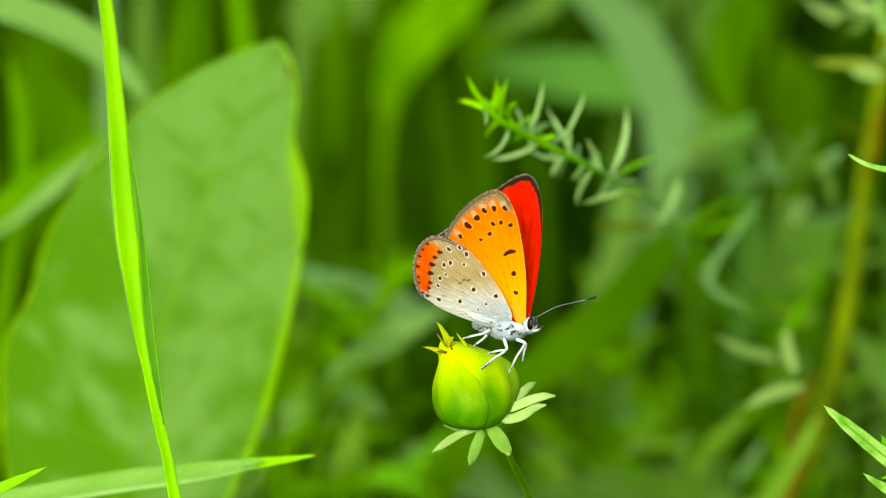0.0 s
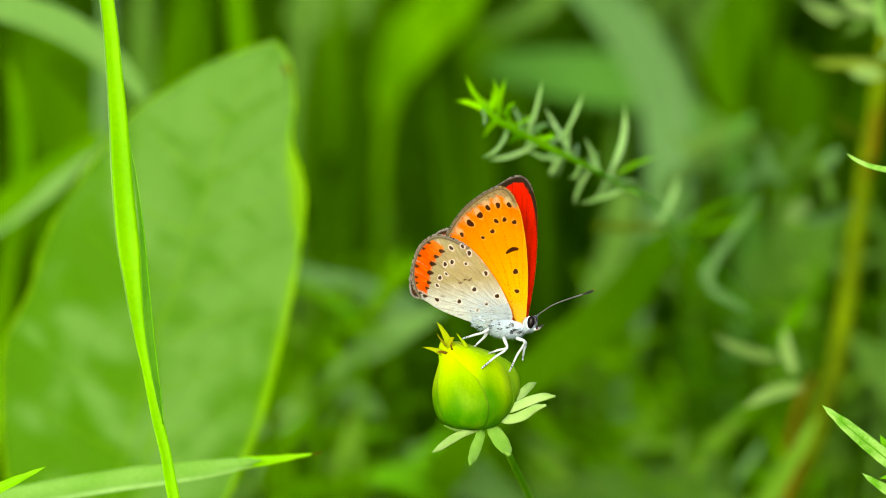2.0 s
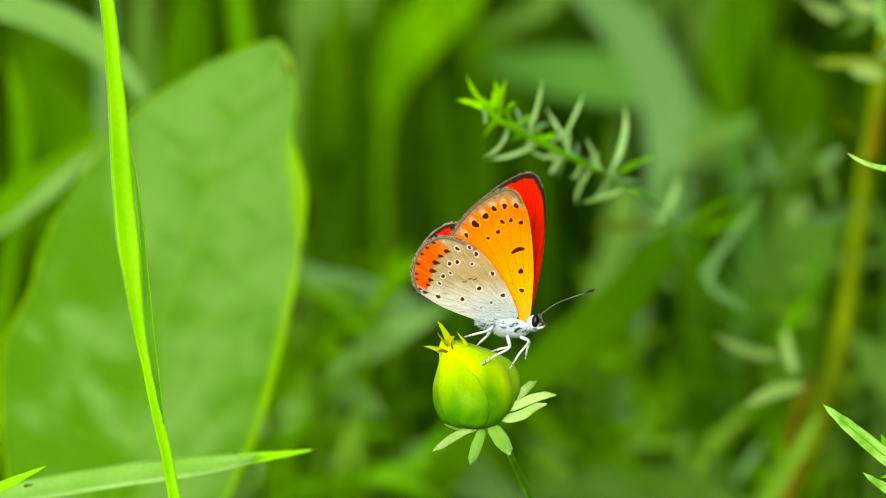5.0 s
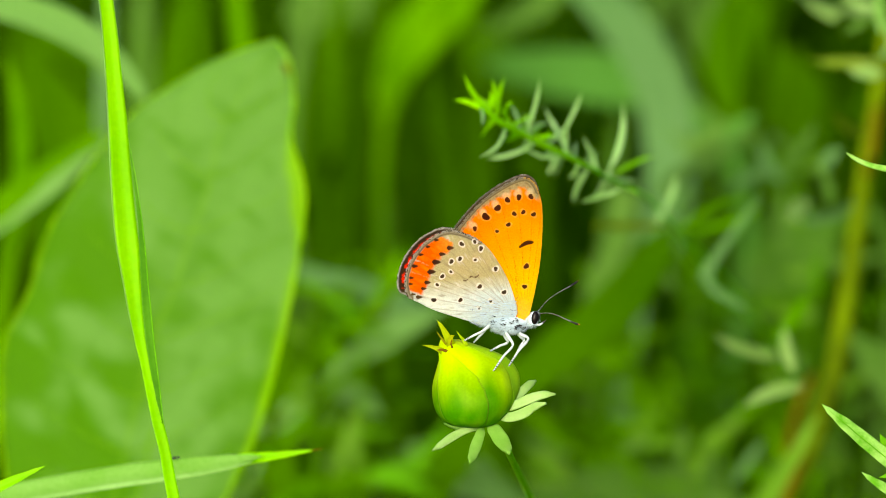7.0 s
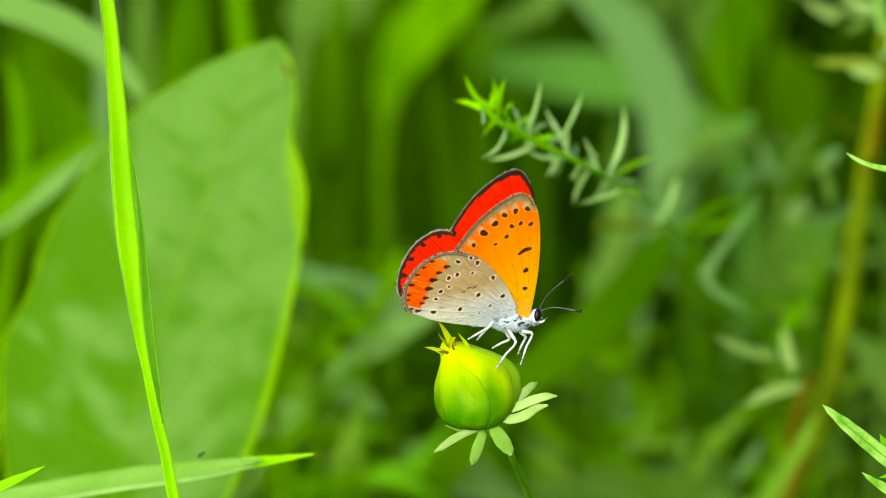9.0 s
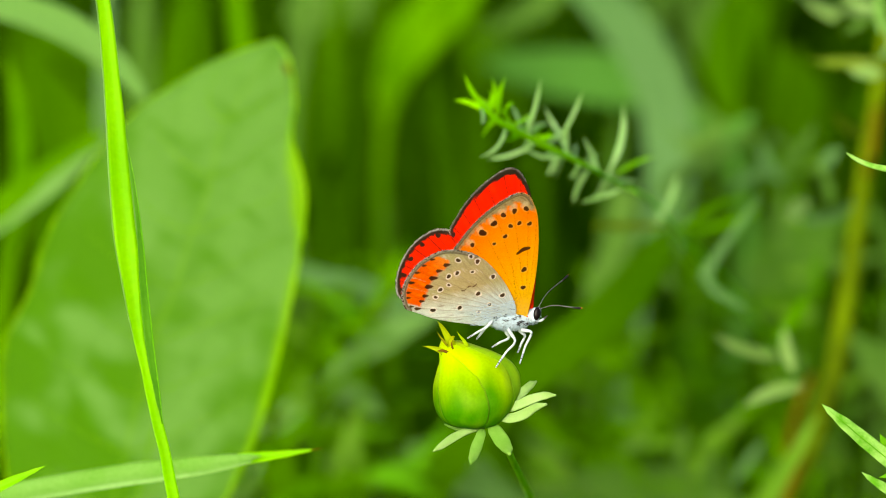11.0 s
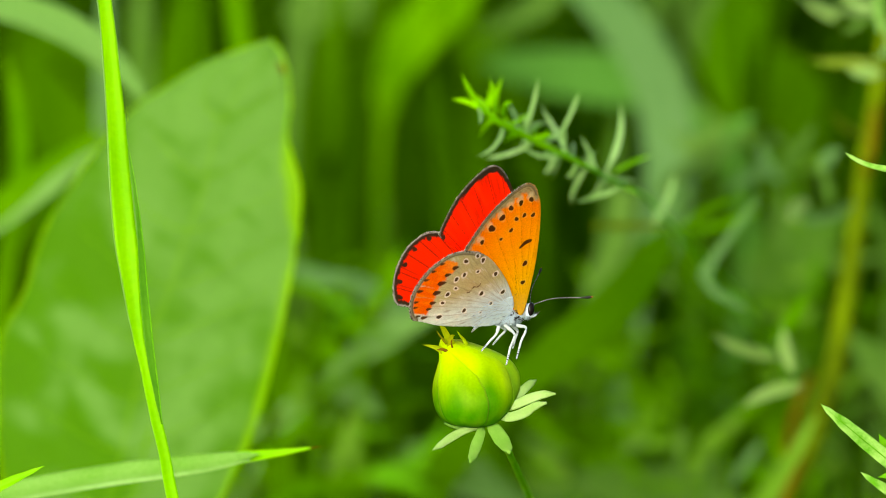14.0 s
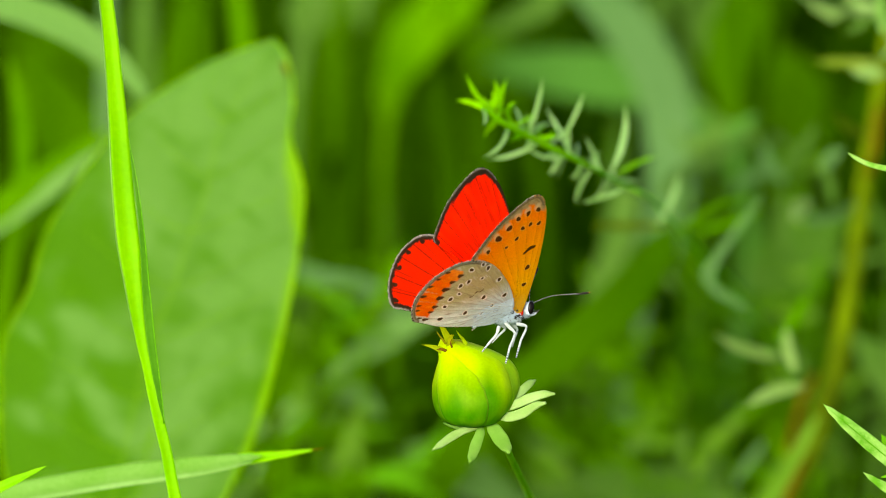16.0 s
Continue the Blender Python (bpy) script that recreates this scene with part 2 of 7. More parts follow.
def tube(points, n=24, sides=8):
    path = smooth_path(points, n)
    verts, faces = [], []
    for i, (p, w) in enumerate(path):
        tan = (path[min(i + 1, n)][0] - path[max(i - 1, 0)][0]).normalized()
        ref = Vector((0, 1, 0)) if abs(tan.y) < 0.9 else Vector((1, 0, 0))
        u = tan.cross(ref).normalized()
        v = tan.cross(u)
        for j in range(sides):
            a = 2 * math.pi * j / sides
            verts.append(p + (u * math.cos(a) + v * math.sin(a)) * w * 0.5)
    for i in range(n):
        for j in range(sides):
            k = (j + 1) % sides
            faces.append((i * sides + j, i * sides + k, (i + 1) * sides + k, (i + 1) * sides + j))
    faces.append(tuple(range(sides))[::-1])
    faces.append(tuple(n * sides + j for j in range(sides)))
    return verts, faces


def joined(pieces):
    verts, faces = [], []
    for v, f in pieces:
        o = len(verts)
        verts += v
        faces += [tuple(i + o for i in q) for q in f]
    return verts, faces


def pigment(ob, colours):
    """Give the mesh its pigments, one colour a vertex."""
    lay = ob.data.color_attributes.new("pigment", 'FLOAT_COLOR', 'POINT')
    c = np.ones((len(ob.data.vertices), 4), dtype=np.float32)
    c[:, :3] = np.asarray(colours, dtype=np.float32)
    lay.data.foreach_set("color", c.ravel())


def px(points, d=None):
    """Bearings and widths to places: (x, y, width) all at d, or (x, y, width, d)."""
    out = []
    for q in points:
        dd = d if len(q) == 3 else q[3]
        out.append((at(q[0], q[1], dd), q[2] * dd / LONG))
    return out


def rooted(points, lean=0.03, w=None):
    """The same points with a root added on the ground below the last one."""
    p, w0 = points[-1]
    mid = Vector((p.x + lean * 0.5, p.y + 0.01, p.z * 0.5))
    return points + [(mid, w or w0), (Vector((p.x + lean, p.y + 0.02, -0.004)), w or w0)]


# ---- ground ----
def build_ground():
    verts, faces = [], []
    rings = [0.0] + [0.08 * 1.17 ** i for i in range(60)]
    n = 48
    for r in rings:
        for j in range(n):
            a = 2 * math.pi * j / n
            x, y = r * math.cos(a), r * math.sin(a) + 0.6
            z = 0.02 * noise.noise((x * 4, y * 4, 0)) * min(1, r) - 0.004
            verts.append((x, y, z))
    for i in range(len(rings) - 1):
        for j in range(n):
            k = (j + 1) % n
            faces.append((i * n + j, (i + 1) * n + j, (i + 1) * n + k, i * n + k))
    ob = link_mesh("ground", verts, faces, M_SOIL)
    tagged(ob, "dark damp meadow soil between the grass", "ground", kind="structure")


def grass_clump(rng, count, spot, height, width, lean):
    """Many single blades as one list of verts and faces. spot(rng) gives a root."""
    verts, faces = [], []
    for _ in range(count):
        x, y = spot(rng)
        h, w = rng.uniform(*height), rng.uniform(*width)
        a, l = rng.uniform(0, 6.28), rng.uniform(*lean)
        turn = rng.uniform(-0.9, 0.9)
        sx, sy = math.cos(turn) * w / 2, math.sin(turn) * w / 2
        o, steps = len(verts), 6
        for i in range(steps + 1):
            u = i / steps
            cx, cy = x + math.cos(a) * l * h * u * u, y + math.sin(a) * l * h * u * u
            cz = h * (u - 0.35 * l * u * u)
            k = (1 - u ** 2.2) + 0.03
            verts += [(cx - sx * k, cy - sy * k, cz), (cx + sy * 0.25 * k, cy - sx * 0.25 * k, cz), (cx + sx * k, cy + sy * k, cz)]
        for i in range(steps):
            p = o + 3 * i
            faces += [(p, p + 1, p + 4, p + 3), (p + 1, p + 2, p + 5, p + 4)]
    return verts, faces


def build_meadow():
    rng = random.Random(4)

    def far_spot(r):
        return r.gauss(0, 1.2), 0.85 + abs(r.gauss(0, 2.0))

    def side_spot(r):
        while True:
            x, y = r.uniform(-1.6, 1.6), r.uniform(-1.8, 4.5)
            if abs(x) > 0.35 + 0.2 * max(0, y) or y < -1.1:
                return x, y

    def low_spot(r):
        return r.uniform(-0.5, 0.5), r.uniform(-0.6, 1.0)

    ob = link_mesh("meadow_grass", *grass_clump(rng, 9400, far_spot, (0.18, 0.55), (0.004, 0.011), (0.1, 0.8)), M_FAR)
    tagged(ob, "dense tall meadow grass far behind the flower, its green darkened as shade", "grass", kind="stuff")
    ob = link_mesh("meadow_grass", *grass_clump(rng, 3500, side_spot, (0.15, 0.45), (0.004, 0.009), (0.1, 0.8)), M_GRASS)
    tagged(ob, "tall green meadow grass all around the flower", "grass", kind="stuff")
    def ring_spot(r):
        a, d = r.uniform(0, 6.28), r.uniform(1.9, 9.0)
        return d * math.cos(a), 1.2 + d * math.sin(a)

    ob = link_mesh("meadow_grass", *grass_clump(rng, 14000, ring_spot, (0.15, 0.4), (0.01, 0.022), (0.2, 0.9)), M_GRASS)
    tagged(ob, "open green meadow grass spreading into the distance", "grass", kind="stuff")
    ob = link_mesh("short_grass", *grass_clump(rng, 1500, low_spot, (0.05, 0.17), (0.003, 0.007), (0.2, 0.9)), M_SHADELEAF)
    tagged(ob, "short grass under the flower stems, its green darkened as shade", "grass", kind="stuff")


def blade(points, d, material, label, n=26, name="grass_blade", root=True, lean=0.02, **kw):
    pts = px(points, d)
    if root:
        pts = rooted(pts, lean)
        n += 10
    t = thing(name, label, "grass", "single grass blades")
    part_ = link_mesh("blade", *ribbon(pts, n, **kw), material, t)
    return t


# ---- the sharp and nearly sharp grass ----
def build_near_grass():
    lime = blade([(160, -210, 4), (176, -60, 20), (187, 0, 26), (199, 110, 29), (209, 230, 34), (216, 330, 38), (227, 441, 40), (234, 500, 32),
                  (240, 550, 26), (248, 600, 20), (258, 650, 16), (269, 700, 19), (280, 750, 20), (292, 800, 20), (301, 850, 21), (308, 884, 22), (330, 980, 24)], 0.585, M_BLADE,
                 "bright lime green grass blade folded along its keel", 80, facing=(0.25, -1, 0.2), fold=0.3, thick=0.0003, lean=0.03)
    # underside strip whose darker green carries the shade of the fold
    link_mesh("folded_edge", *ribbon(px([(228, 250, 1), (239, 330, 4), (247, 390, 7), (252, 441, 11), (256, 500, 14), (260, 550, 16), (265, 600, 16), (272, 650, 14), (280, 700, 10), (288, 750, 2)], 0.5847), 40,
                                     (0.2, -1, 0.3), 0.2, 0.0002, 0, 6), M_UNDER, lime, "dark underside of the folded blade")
    link_mesh("blade_rim", *tube(px([(226, 240, 0.5), (243, 330, 1.2), (251, 390, 2), (257, 441, 2.2), (262, 500, 2.2), (267, 550, 2.2), (272, 600, 2.2), (278, 650, 2.2), (284, 700, 2), (289, 750, 1)], 0.5843), 40, 6), M_SPRIG, lime, "thin pale rim of the blade")
    link_mesh("blade_rim", *tube(px([(166, -60, 1), (175, 0, 1.6), (185, 110, 1.8), (192, 230, 1.9), (197, 330, 2.0), (207, 441, 2.0), (218, 500, 1.8), (227, 550, 1.4), (238, 600, 0.6)], 0.5846), 50, 6), M_MINT, lime, "thin pale rim of the blade")
    arch = blade([(462, 808, 2), (437, 811, 14), (400, 817, 28), (340, 826, 38), (240, 838, 42), (140, 853, 41),
                  (40, 870, 38), (-90, 898, 34), (-200, 955, 30)], 0.64, M_ARCH,
                 "arching pale green grass blade with a pointed yellowish tip", 44, facing=(0, -1, 0.9), fold=0.3, thick=0.0003, lean=-0.04)
    link_mesh("blade_tip", *ribbon(px([(560, 796, 1.5), (535, 800, 7), (500, 805, 13), (460, 810, 19), (428, 814, 23), (405, 818, 22), (380, 823, 10)], 0.6408), 26, (0, -1, 0.5), 0.5, 0.0003, 0, 6), M_BLADE, arch, "bright lime folded tip")
    link_mesh("blade_rim", *ribbon(px([(446, 818, 2), (400, 830, 6), (340, 841, 8), (240, 855, 9), (140, 870, 9), (40, 887, 8), (-60, 908, 6)], 0.6386), 40, (0, -1, 0.9), 0.2, 0.0003, 0.02, 6), M_MINT, arch, "pale lower rim of the blade")
    link_mesh("dry_point", *tube(px([(572, 794, 0.8), (562, 796, 3), (552, 798, 3)], 0.639), 8, 6), M_RUST, arch, "dry brown point")
    blade([(79, 825, 1.5), (55, 836, 9), (20, 852, 17), (-30, 876, 24), (-110, 930, 26)], 0.6, M_BLADE,
          "bright green grass tip rising from below", 20, facing=(0, -1, 0.6), fold=0.4, lean=-0.02)
    # softer ones behind
    blade([(264, 182, 4), (238, 150, 30), (198, 108, 48), (150, 66, 60), (95, 36, 64), (30, 14, 62), (-60, -4, 60), (-150, 60, 40)], 0.86, M_PALE,
          "pale green grass blade arching over the meadow", facing=(0, -1, 0.8), fold=0.2, lean=-0.05)
    blade([(12, 105, 6), (30, 180, 24), (38, 260, 32), (34, 350, 34), (15, 450, 36)], 0.95, M_YELLOW,
          "upright green grass blade with a soft bend", fold=0.3, lean=-0.02)
    blade([(196, 228, 6), (140, 270, 40), (70, 322, 58), (0, 372, 64), (-90, 430, 50)], 0.92, M_YELLOW,
          "slanting green grass blade behind the dock leaf", facing=(0, -1, 0.7), fold=0.2, lean=-0.03)
    blade([(178, 258, 4), (140, 290, 22), (95, 328, 30), (50, 366, 20), (-20, 420, 10)], 0.90, M_PALE,
          "pale slanting grass blade lying on another", facing=(0, -1, 0.7), fold=0.2, lean=-0.03)
    blade([(410, -60, 20), (418, 0, 30), (425, 60, 34), (436, 180, 36)], 1.15, M_YELLOW, "upright green grass stalk", fold=0.3)
    blade([(190, -60, 20), (188, 60, 26), (184, 160, 30), (186, 260, 30)], 1.05, M_MIST, "broad pale grass blade in the shade", facing=(0, -1, 0.1), fold=0.15)
    blade([(1000, -60, 50), (1075, 10, 84), (1132, 80, 92), (1168, 150, 94), (1184, 230, 92), (1185, 320, 86), (1165, 430, 74),
           (1130, 530, 40)], 1.2, M_MIST, "broad pale blade arching down behind the sprig", facing=(0, -1, 0.5), fold=0.15)
    blade([(1190, 400, 20), (1160, 450, 66), (1100, 530, 84), (1010, 610, 84), (900, 690, 70)], 0.98, M_GRASS,
          "broad green grass blade bent low", facing=(0, -1, 0.6), fold=0.15, lean=-0.06)
    blade([(1112, 330, 30), (1094, 420, 56), (1060, 500, 44), (1030, 570, 16)], 1.15, M_DIM, "pale blade low behind the butterfly", fold=0.15)
    rng = random.Random(11)
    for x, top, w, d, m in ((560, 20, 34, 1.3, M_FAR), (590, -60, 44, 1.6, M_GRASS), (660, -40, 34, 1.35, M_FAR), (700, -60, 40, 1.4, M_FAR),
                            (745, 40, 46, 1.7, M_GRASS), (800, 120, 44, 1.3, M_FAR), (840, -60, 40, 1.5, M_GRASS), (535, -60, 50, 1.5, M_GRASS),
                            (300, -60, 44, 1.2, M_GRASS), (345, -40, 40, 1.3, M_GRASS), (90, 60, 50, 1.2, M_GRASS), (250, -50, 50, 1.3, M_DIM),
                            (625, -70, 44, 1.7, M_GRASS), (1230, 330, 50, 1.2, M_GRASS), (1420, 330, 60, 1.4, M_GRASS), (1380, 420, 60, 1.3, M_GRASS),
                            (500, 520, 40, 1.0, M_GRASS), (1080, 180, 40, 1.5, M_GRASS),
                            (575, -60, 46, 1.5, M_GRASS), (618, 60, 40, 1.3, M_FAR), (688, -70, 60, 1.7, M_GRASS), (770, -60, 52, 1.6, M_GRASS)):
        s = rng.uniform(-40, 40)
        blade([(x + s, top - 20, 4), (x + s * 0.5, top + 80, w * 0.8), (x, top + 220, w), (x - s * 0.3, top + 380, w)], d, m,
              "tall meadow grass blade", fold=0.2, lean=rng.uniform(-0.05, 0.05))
    return lime, arch


def broad_leaf(points, d, material, label, fold=0.12):
    t = thing("meadow_leaf", label, "leaf", "broad meadow leaves")
    pts = rooted(px(points, d), 0.02, 0.003)
    link_mesh("leaf_blade", *ribbon(pts, 34, facing=(0, -1, 0.7), fold=fold, ripple=0.03, across=8, thick=0.0004), material, t)


def build_broad_leaves():
    broad_leaf([(860, -40, 30), (790, 10, 90), (730, 70, 100), (690, 150, 60), (680, 230, 20)], 1.34, M_YELLOW, "broad green leaf hanging among tall grass")
    broad_leaf([(640, -40, 60), (655, 20, 70), (660, 70, 30)], 1.5, M_DIM, "dim leaf tip among tall grass")
    broad_leaf([(850, 110, 10), (900, 116, 60), (980, 128, 92), (1070, 138, 104), (1150, 158, 80), (1220, 190, 40)], 1.4, M_FRESH, "broad soft pale green leaf in the meadow")
    broad_leaf([(1170, -60, 150), (1195, 30, 190), (1215, 100, 180), (1225, 180, 120), (1215, 260, 20)], 1.62, M_DIM, "broad mid green leaf in the meadow")
    broad_leaf([(1300, -40, 40), (1312, 50, 130), (1306, 150, 150), (1290, 230, 90), (1270, 290, 20)], 1.6, M_MEADOW, "broad green leaf in the meadow")
    broad_leaf([(1390, 90, 40), (1410, 170, 120), (1395, 260, 90), (1370, 340, 20)], 1.6, M_GRASS, "broad green leaf hanging in the shade")
    broad_leaf([(720, -30, 20), (800, 30, 90), (860, 90, 80), (900, 160, 30)], 1.45, M_GRASS, "broad green leaf hanging in the shade")
    broad_leaf([(560, -40, 60), (540, 40, 80), (535, 60, 30)], 1.3, M_DIM, "pale leaf tip among tall grass")
    broad_leaf([(650, 860, 30), (720, 830, 90), (800, 830, 100), (870, 870, 60)], 1.1, M_PALE, "rounded pale leaf low in the meadow")
    broad_leaf([(930, 880, 20), (1020, 862, 60), (1130, 862, 84), (1240, 878, 70), (1330, 920, 40)], 1.06, M_DIM, "rounded soft green leaf low in the meadow")
    broad_leaf([(1500, 590, 20), (1560, 650, 70), (1620, 730, 70)], 1.0, M_DIM, "pale leaf behind the reddish stem")
    broad_leaf([(1330, 570, 30), (1375, 490, 120), (1430, 430, 130), (1480, 390, 30)], 1.25, M_DIM, "pale leaf blurred in the shade")
    broad_leaf([(770, 555, 8), (700, 532, 46), (630, 508, 46), (560, 488, 32), (490, 466, 14), (400, 450, 8)], 1.0, M_MIST, "long greyish leaf reaching out behind the dock leaf")
    broad_leaf([(790, 545, 8), (740, 562, 46), (680, 595, 60), (625, 635, 40), (560, 700, 20), (480, 780, 10)], 1.0, M_PALE, "pale slanting leaf in the meadow")
    broad_leaf([(676, 735, 10), (645, 712, 44), (610, 690, 46), (560, 690, 30), (480, 740, 10)], 1.0, M_PALE, "rounded pale leaf in the meadow")
    broad_leaf([(850, 60, 10), (900, 40, 34), (950, 15, 40), (1000, -30, 30)], 1.4, M_DIM, "pale leaf blurred in the shade")
    broad_leaf([(20, 40, 30), (90, 130, 150), (120, 230, 150), (100, 320, 60)], 1.4, M_GRASS, "broad green leaf in the shade")


# ---- the large dock leaf ----
LEFT = ((70, 486), (80, 455), (100, 392), (120, 352), (160, 292), (190, 242), (250, 190), (300, 153), (350, 119), (400, 90), (440, 70), (500, 57), (540, 40), (570, 22), (600, 6), (650, 0), (760, 2), (882, 14), (1000, 62), (1100, 135))
RIGHT = ((70, 488), (80, 500), (100, 510), (140, 519), (190, 522), (240, 513), (270, 522), (310, 535), (345, 541), (390, 538), (430, 532), (500, 521), (570, 507), (640, 490), (700, 476), (790, 446), (882, 401), (1000, 305), (1100, 215))


# pale patches of glare painted on its darker half: middle, length and width
GLARE = ((150, 585, 62, 34), (225, 630, 60, 30), (165, 690, 62, 26), (70, 755, 60, 30), (215, 770, 46, 24), (60, 590, 30, 20))


# greener gaps in the painted glare of its upper part, along the side veins
GLARE_GAPS = ((340, 322, 46, 13), (300, 424, 40, 13), (372, 455, 30, 14), (395, 192, 40, 9), (478, 302, 26, 22), (300, 240, 40, 9), (440, 380, 40, 9), (420, 500, 44, 12), (350, 545, 40, 12))


def build_dock_leaf():
    t = thing("dock_leaf", "large upright dock leaf, matte green with quilted veins", "leaf")
    ys = np.linspace(70, 1100, 180)
    left = np.interp(ys, *zip(*LEFT))
    right = np.interp(ys, *zip(*RIGHT))
    for _ in range(2):
        left[2:-1] = (left[1:-2] + left[2:-1] + left[3:]) / 3
    cols = 90
    D = 0.775
    front, back, tint = [], [], []
    for i, y in enumerate(ys):
        v = (y - 70) / 1030
        mid = 0.5 + 0.13 * (1 - v) - 0.06 * v
        for j in range(cols + 1):
            u = j / cols
            x = left[i] + (right[i] - left[i]) * u
            off = (u - mid)
            # side veins run up and outwards from the midrib; the blade swells softly between them
            k = (v * 7.0 + abs(off) * 3.2 + 0.9 * noise.noise((x * 0.006, y * 0.005, 21.0)) + (0.4 if off > 0 else 0.0)) % 1.0
            swell = math.sin(math.pi * k) * (0.2 + min(1.0, abs(off) * 4))
            fine_ = noise.noise((x * 0.010 - y * 0.004, y * 0.007, 3.0)) * 1.4
            edge = min(u, 1 - u)
            z = 0.00028 * swell + 0.00022 * fine_ - 0.003 * abs(off) ** 1.3 + 0.0004 * math.sin(y * 0.03 + (5 if u > 0.5 else 1)) * (1 - edge * 2) ** 6
            wob = 3.0 * noise.noise((y * 0.045, 1.0 if u > 0.5 else 8.0, 0)) * (1 - edge * 2) ** 4
            dd = D + 0.015 * (0.4 - v) - z
            p = at(x + wob, y, dd)
            front.append(p)
            back.append(p + AHEAD * 0.0004)
            # glare painted as pale, soft slanting patches, deeper yellow-green between; the outer half paler
            glare = noise.noise((x * 0.0075 + y * 0.003, y * 0.0085 - x * 0.003, 12.0)) + 0.5 * noise.noise((x * 0.019, y * 0.016, 31.0))
            f = 0.02 + 0.9 * glare + 0.12 * (swell - 0.5) + 0.16 * noise.noise((x * 0.04, y * 0.04, 2.0)) + 0.66 * max(0.0, min(1.0, off / 0.14)) + 0.6 * max(0.0, 1 - v / 0.2)
            for bx, by, bl, bw in GLARE:
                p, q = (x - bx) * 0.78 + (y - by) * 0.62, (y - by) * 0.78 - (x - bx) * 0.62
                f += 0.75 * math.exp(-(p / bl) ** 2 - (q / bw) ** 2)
            # the upper part is evenly paler, but for green gaps in the glare between the veins; its near edge stays
            # green
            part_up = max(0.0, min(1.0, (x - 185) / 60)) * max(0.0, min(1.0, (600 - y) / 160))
            g = 0.80 + 0.34 * glare + 0.14 * (swell - 0.5) + 0.2 * noise.noise((x * 0.03, y * 0.03, 5.0))
            for bx, by, bl, bw in GLARE_GAPS:
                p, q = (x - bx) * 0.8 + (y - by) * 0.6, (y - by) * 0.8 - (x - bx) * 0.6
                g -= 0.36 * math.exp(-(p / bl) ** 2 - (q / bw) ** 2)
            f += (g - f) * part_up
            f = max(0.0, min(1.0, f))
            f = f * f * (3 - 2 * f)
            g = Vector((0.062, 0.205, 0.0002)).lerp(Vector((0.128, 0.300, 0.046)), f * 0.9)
            # a paler line over the midrib
            g = g.lerp(Vector((0.15, 0.36, 0.012)), 0.5 * max(0.0, 1 - abs(off) / 0.012))
            # the yellow-green band along the margins, uneven in width
            band = (0.018 + 0.045 * math.exp(-((y - 325) / 60) ** 2) + 0.012 * min(1.0, v / 0.4) if u > 0.5 else 0.016) * (1 + 0.7 * noise.noise((y * 0.012, 3.0 if u > 0.5 else 9.0, 0)))
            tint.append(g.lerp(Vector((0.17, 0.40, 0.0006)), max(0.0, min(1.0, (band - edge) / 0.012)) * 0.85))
    faces = []
    w, nv = cols + 1, len(front)
    for i in range(len(ys) - 1):
        for j in range(cols):
            a = i * w + j
            faces.append((a, a + w, a + w + 1, a + 1))
            faces.append((nv + a, nv + a + 1, nv + a + w + 1, nv + a + w))
    rim = [i * w for i in range(len(ys))] + [(len(ys) - 1) * w + j for j in range(1, w)] + [i * w + cols for i in range(len(ys) - 2, -1, -1)] + list(range(cols - 1, 0, -1))
    for a, b in zip(rim, rim[1:] + rim[:1]):
        faces.append((a, b, nv + b, nv + a))
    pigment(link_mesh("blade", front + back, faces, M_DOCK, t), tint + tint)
    for side in (0, cols):
        line = [(front[i * w + side] - AHEAD * 0.0004, ((4.6 if side else 3.0) + 4.0 * noise.noise((i * 0.21, side, 0))) * D / LONG) for i in range(0, len(ys), 4)]
        link_mesh("leaf_margin", *tube(line, 90, 6), M_MARGIN, t, "yellow-green rolled margin")
    for i in range(9):
        v0 = 0.14 + 0.095 * i
        for side in (-1, 1):
            line = []
            for k in range(9):
                v = v0 - 0.06 * k / 8 - 0.05 * (k / 8) ** 2
                y = 70 + 1030 * v
                mid = 0.5 + 0.13 * (1 - v) - 0.06 * v
                u = mid + side * (0.44 if side > 0 else 0.46) * k / 8
                if not 0.04 < u < 0.96:
                    break
                row = max(0, min(len(ys) - 1, round(v * (len(ys) - 1))))
                line.append((front[row * w + round(u * cols)] + AHEAD * 0.00006, (4.4 - 3.0 * k / 8) * D / LONG))
            if len(line) > 2:
                link_mesh("side_vein", *tube(line, 16, 6), M_VEIN, t)
    rib = [(486, 85, 2), (445, 190, 4), (392, 340, 6), (345, 500, 8), (300, 660, 10), (255, 830, 13), (215, 990, 18), (175, 1110, 26)]
    pts = px([(x, y, wd, D + 0.015 * (0.4 - (y - 70) / 1030) + 0.0006) for x, y, wd in rib])
    link_mesh("midrib", *tube(pts, 50, 8), M_VEIN, t)
    p = pts[-1][0]
    link_mesh("stalk", *tube([(p, 0.0036), (Vector((p.x - 0.005, p.y + 0.01, p.z * 0.5)), 0.004), (Vector((p.x - 0.01, p.y + 0.03, -0.005)), 0.005)], 20, 10), M_RIB, t)
    nick = px([(499, 110, 3), (506, 120, 8), (511, 134, 3)], D + 0.003)
    link_mesh("withered_spot", *ribbon(nick, 8, thick=0.0002), M_RUST, t, "small brown withered spot at the margin")
    return t


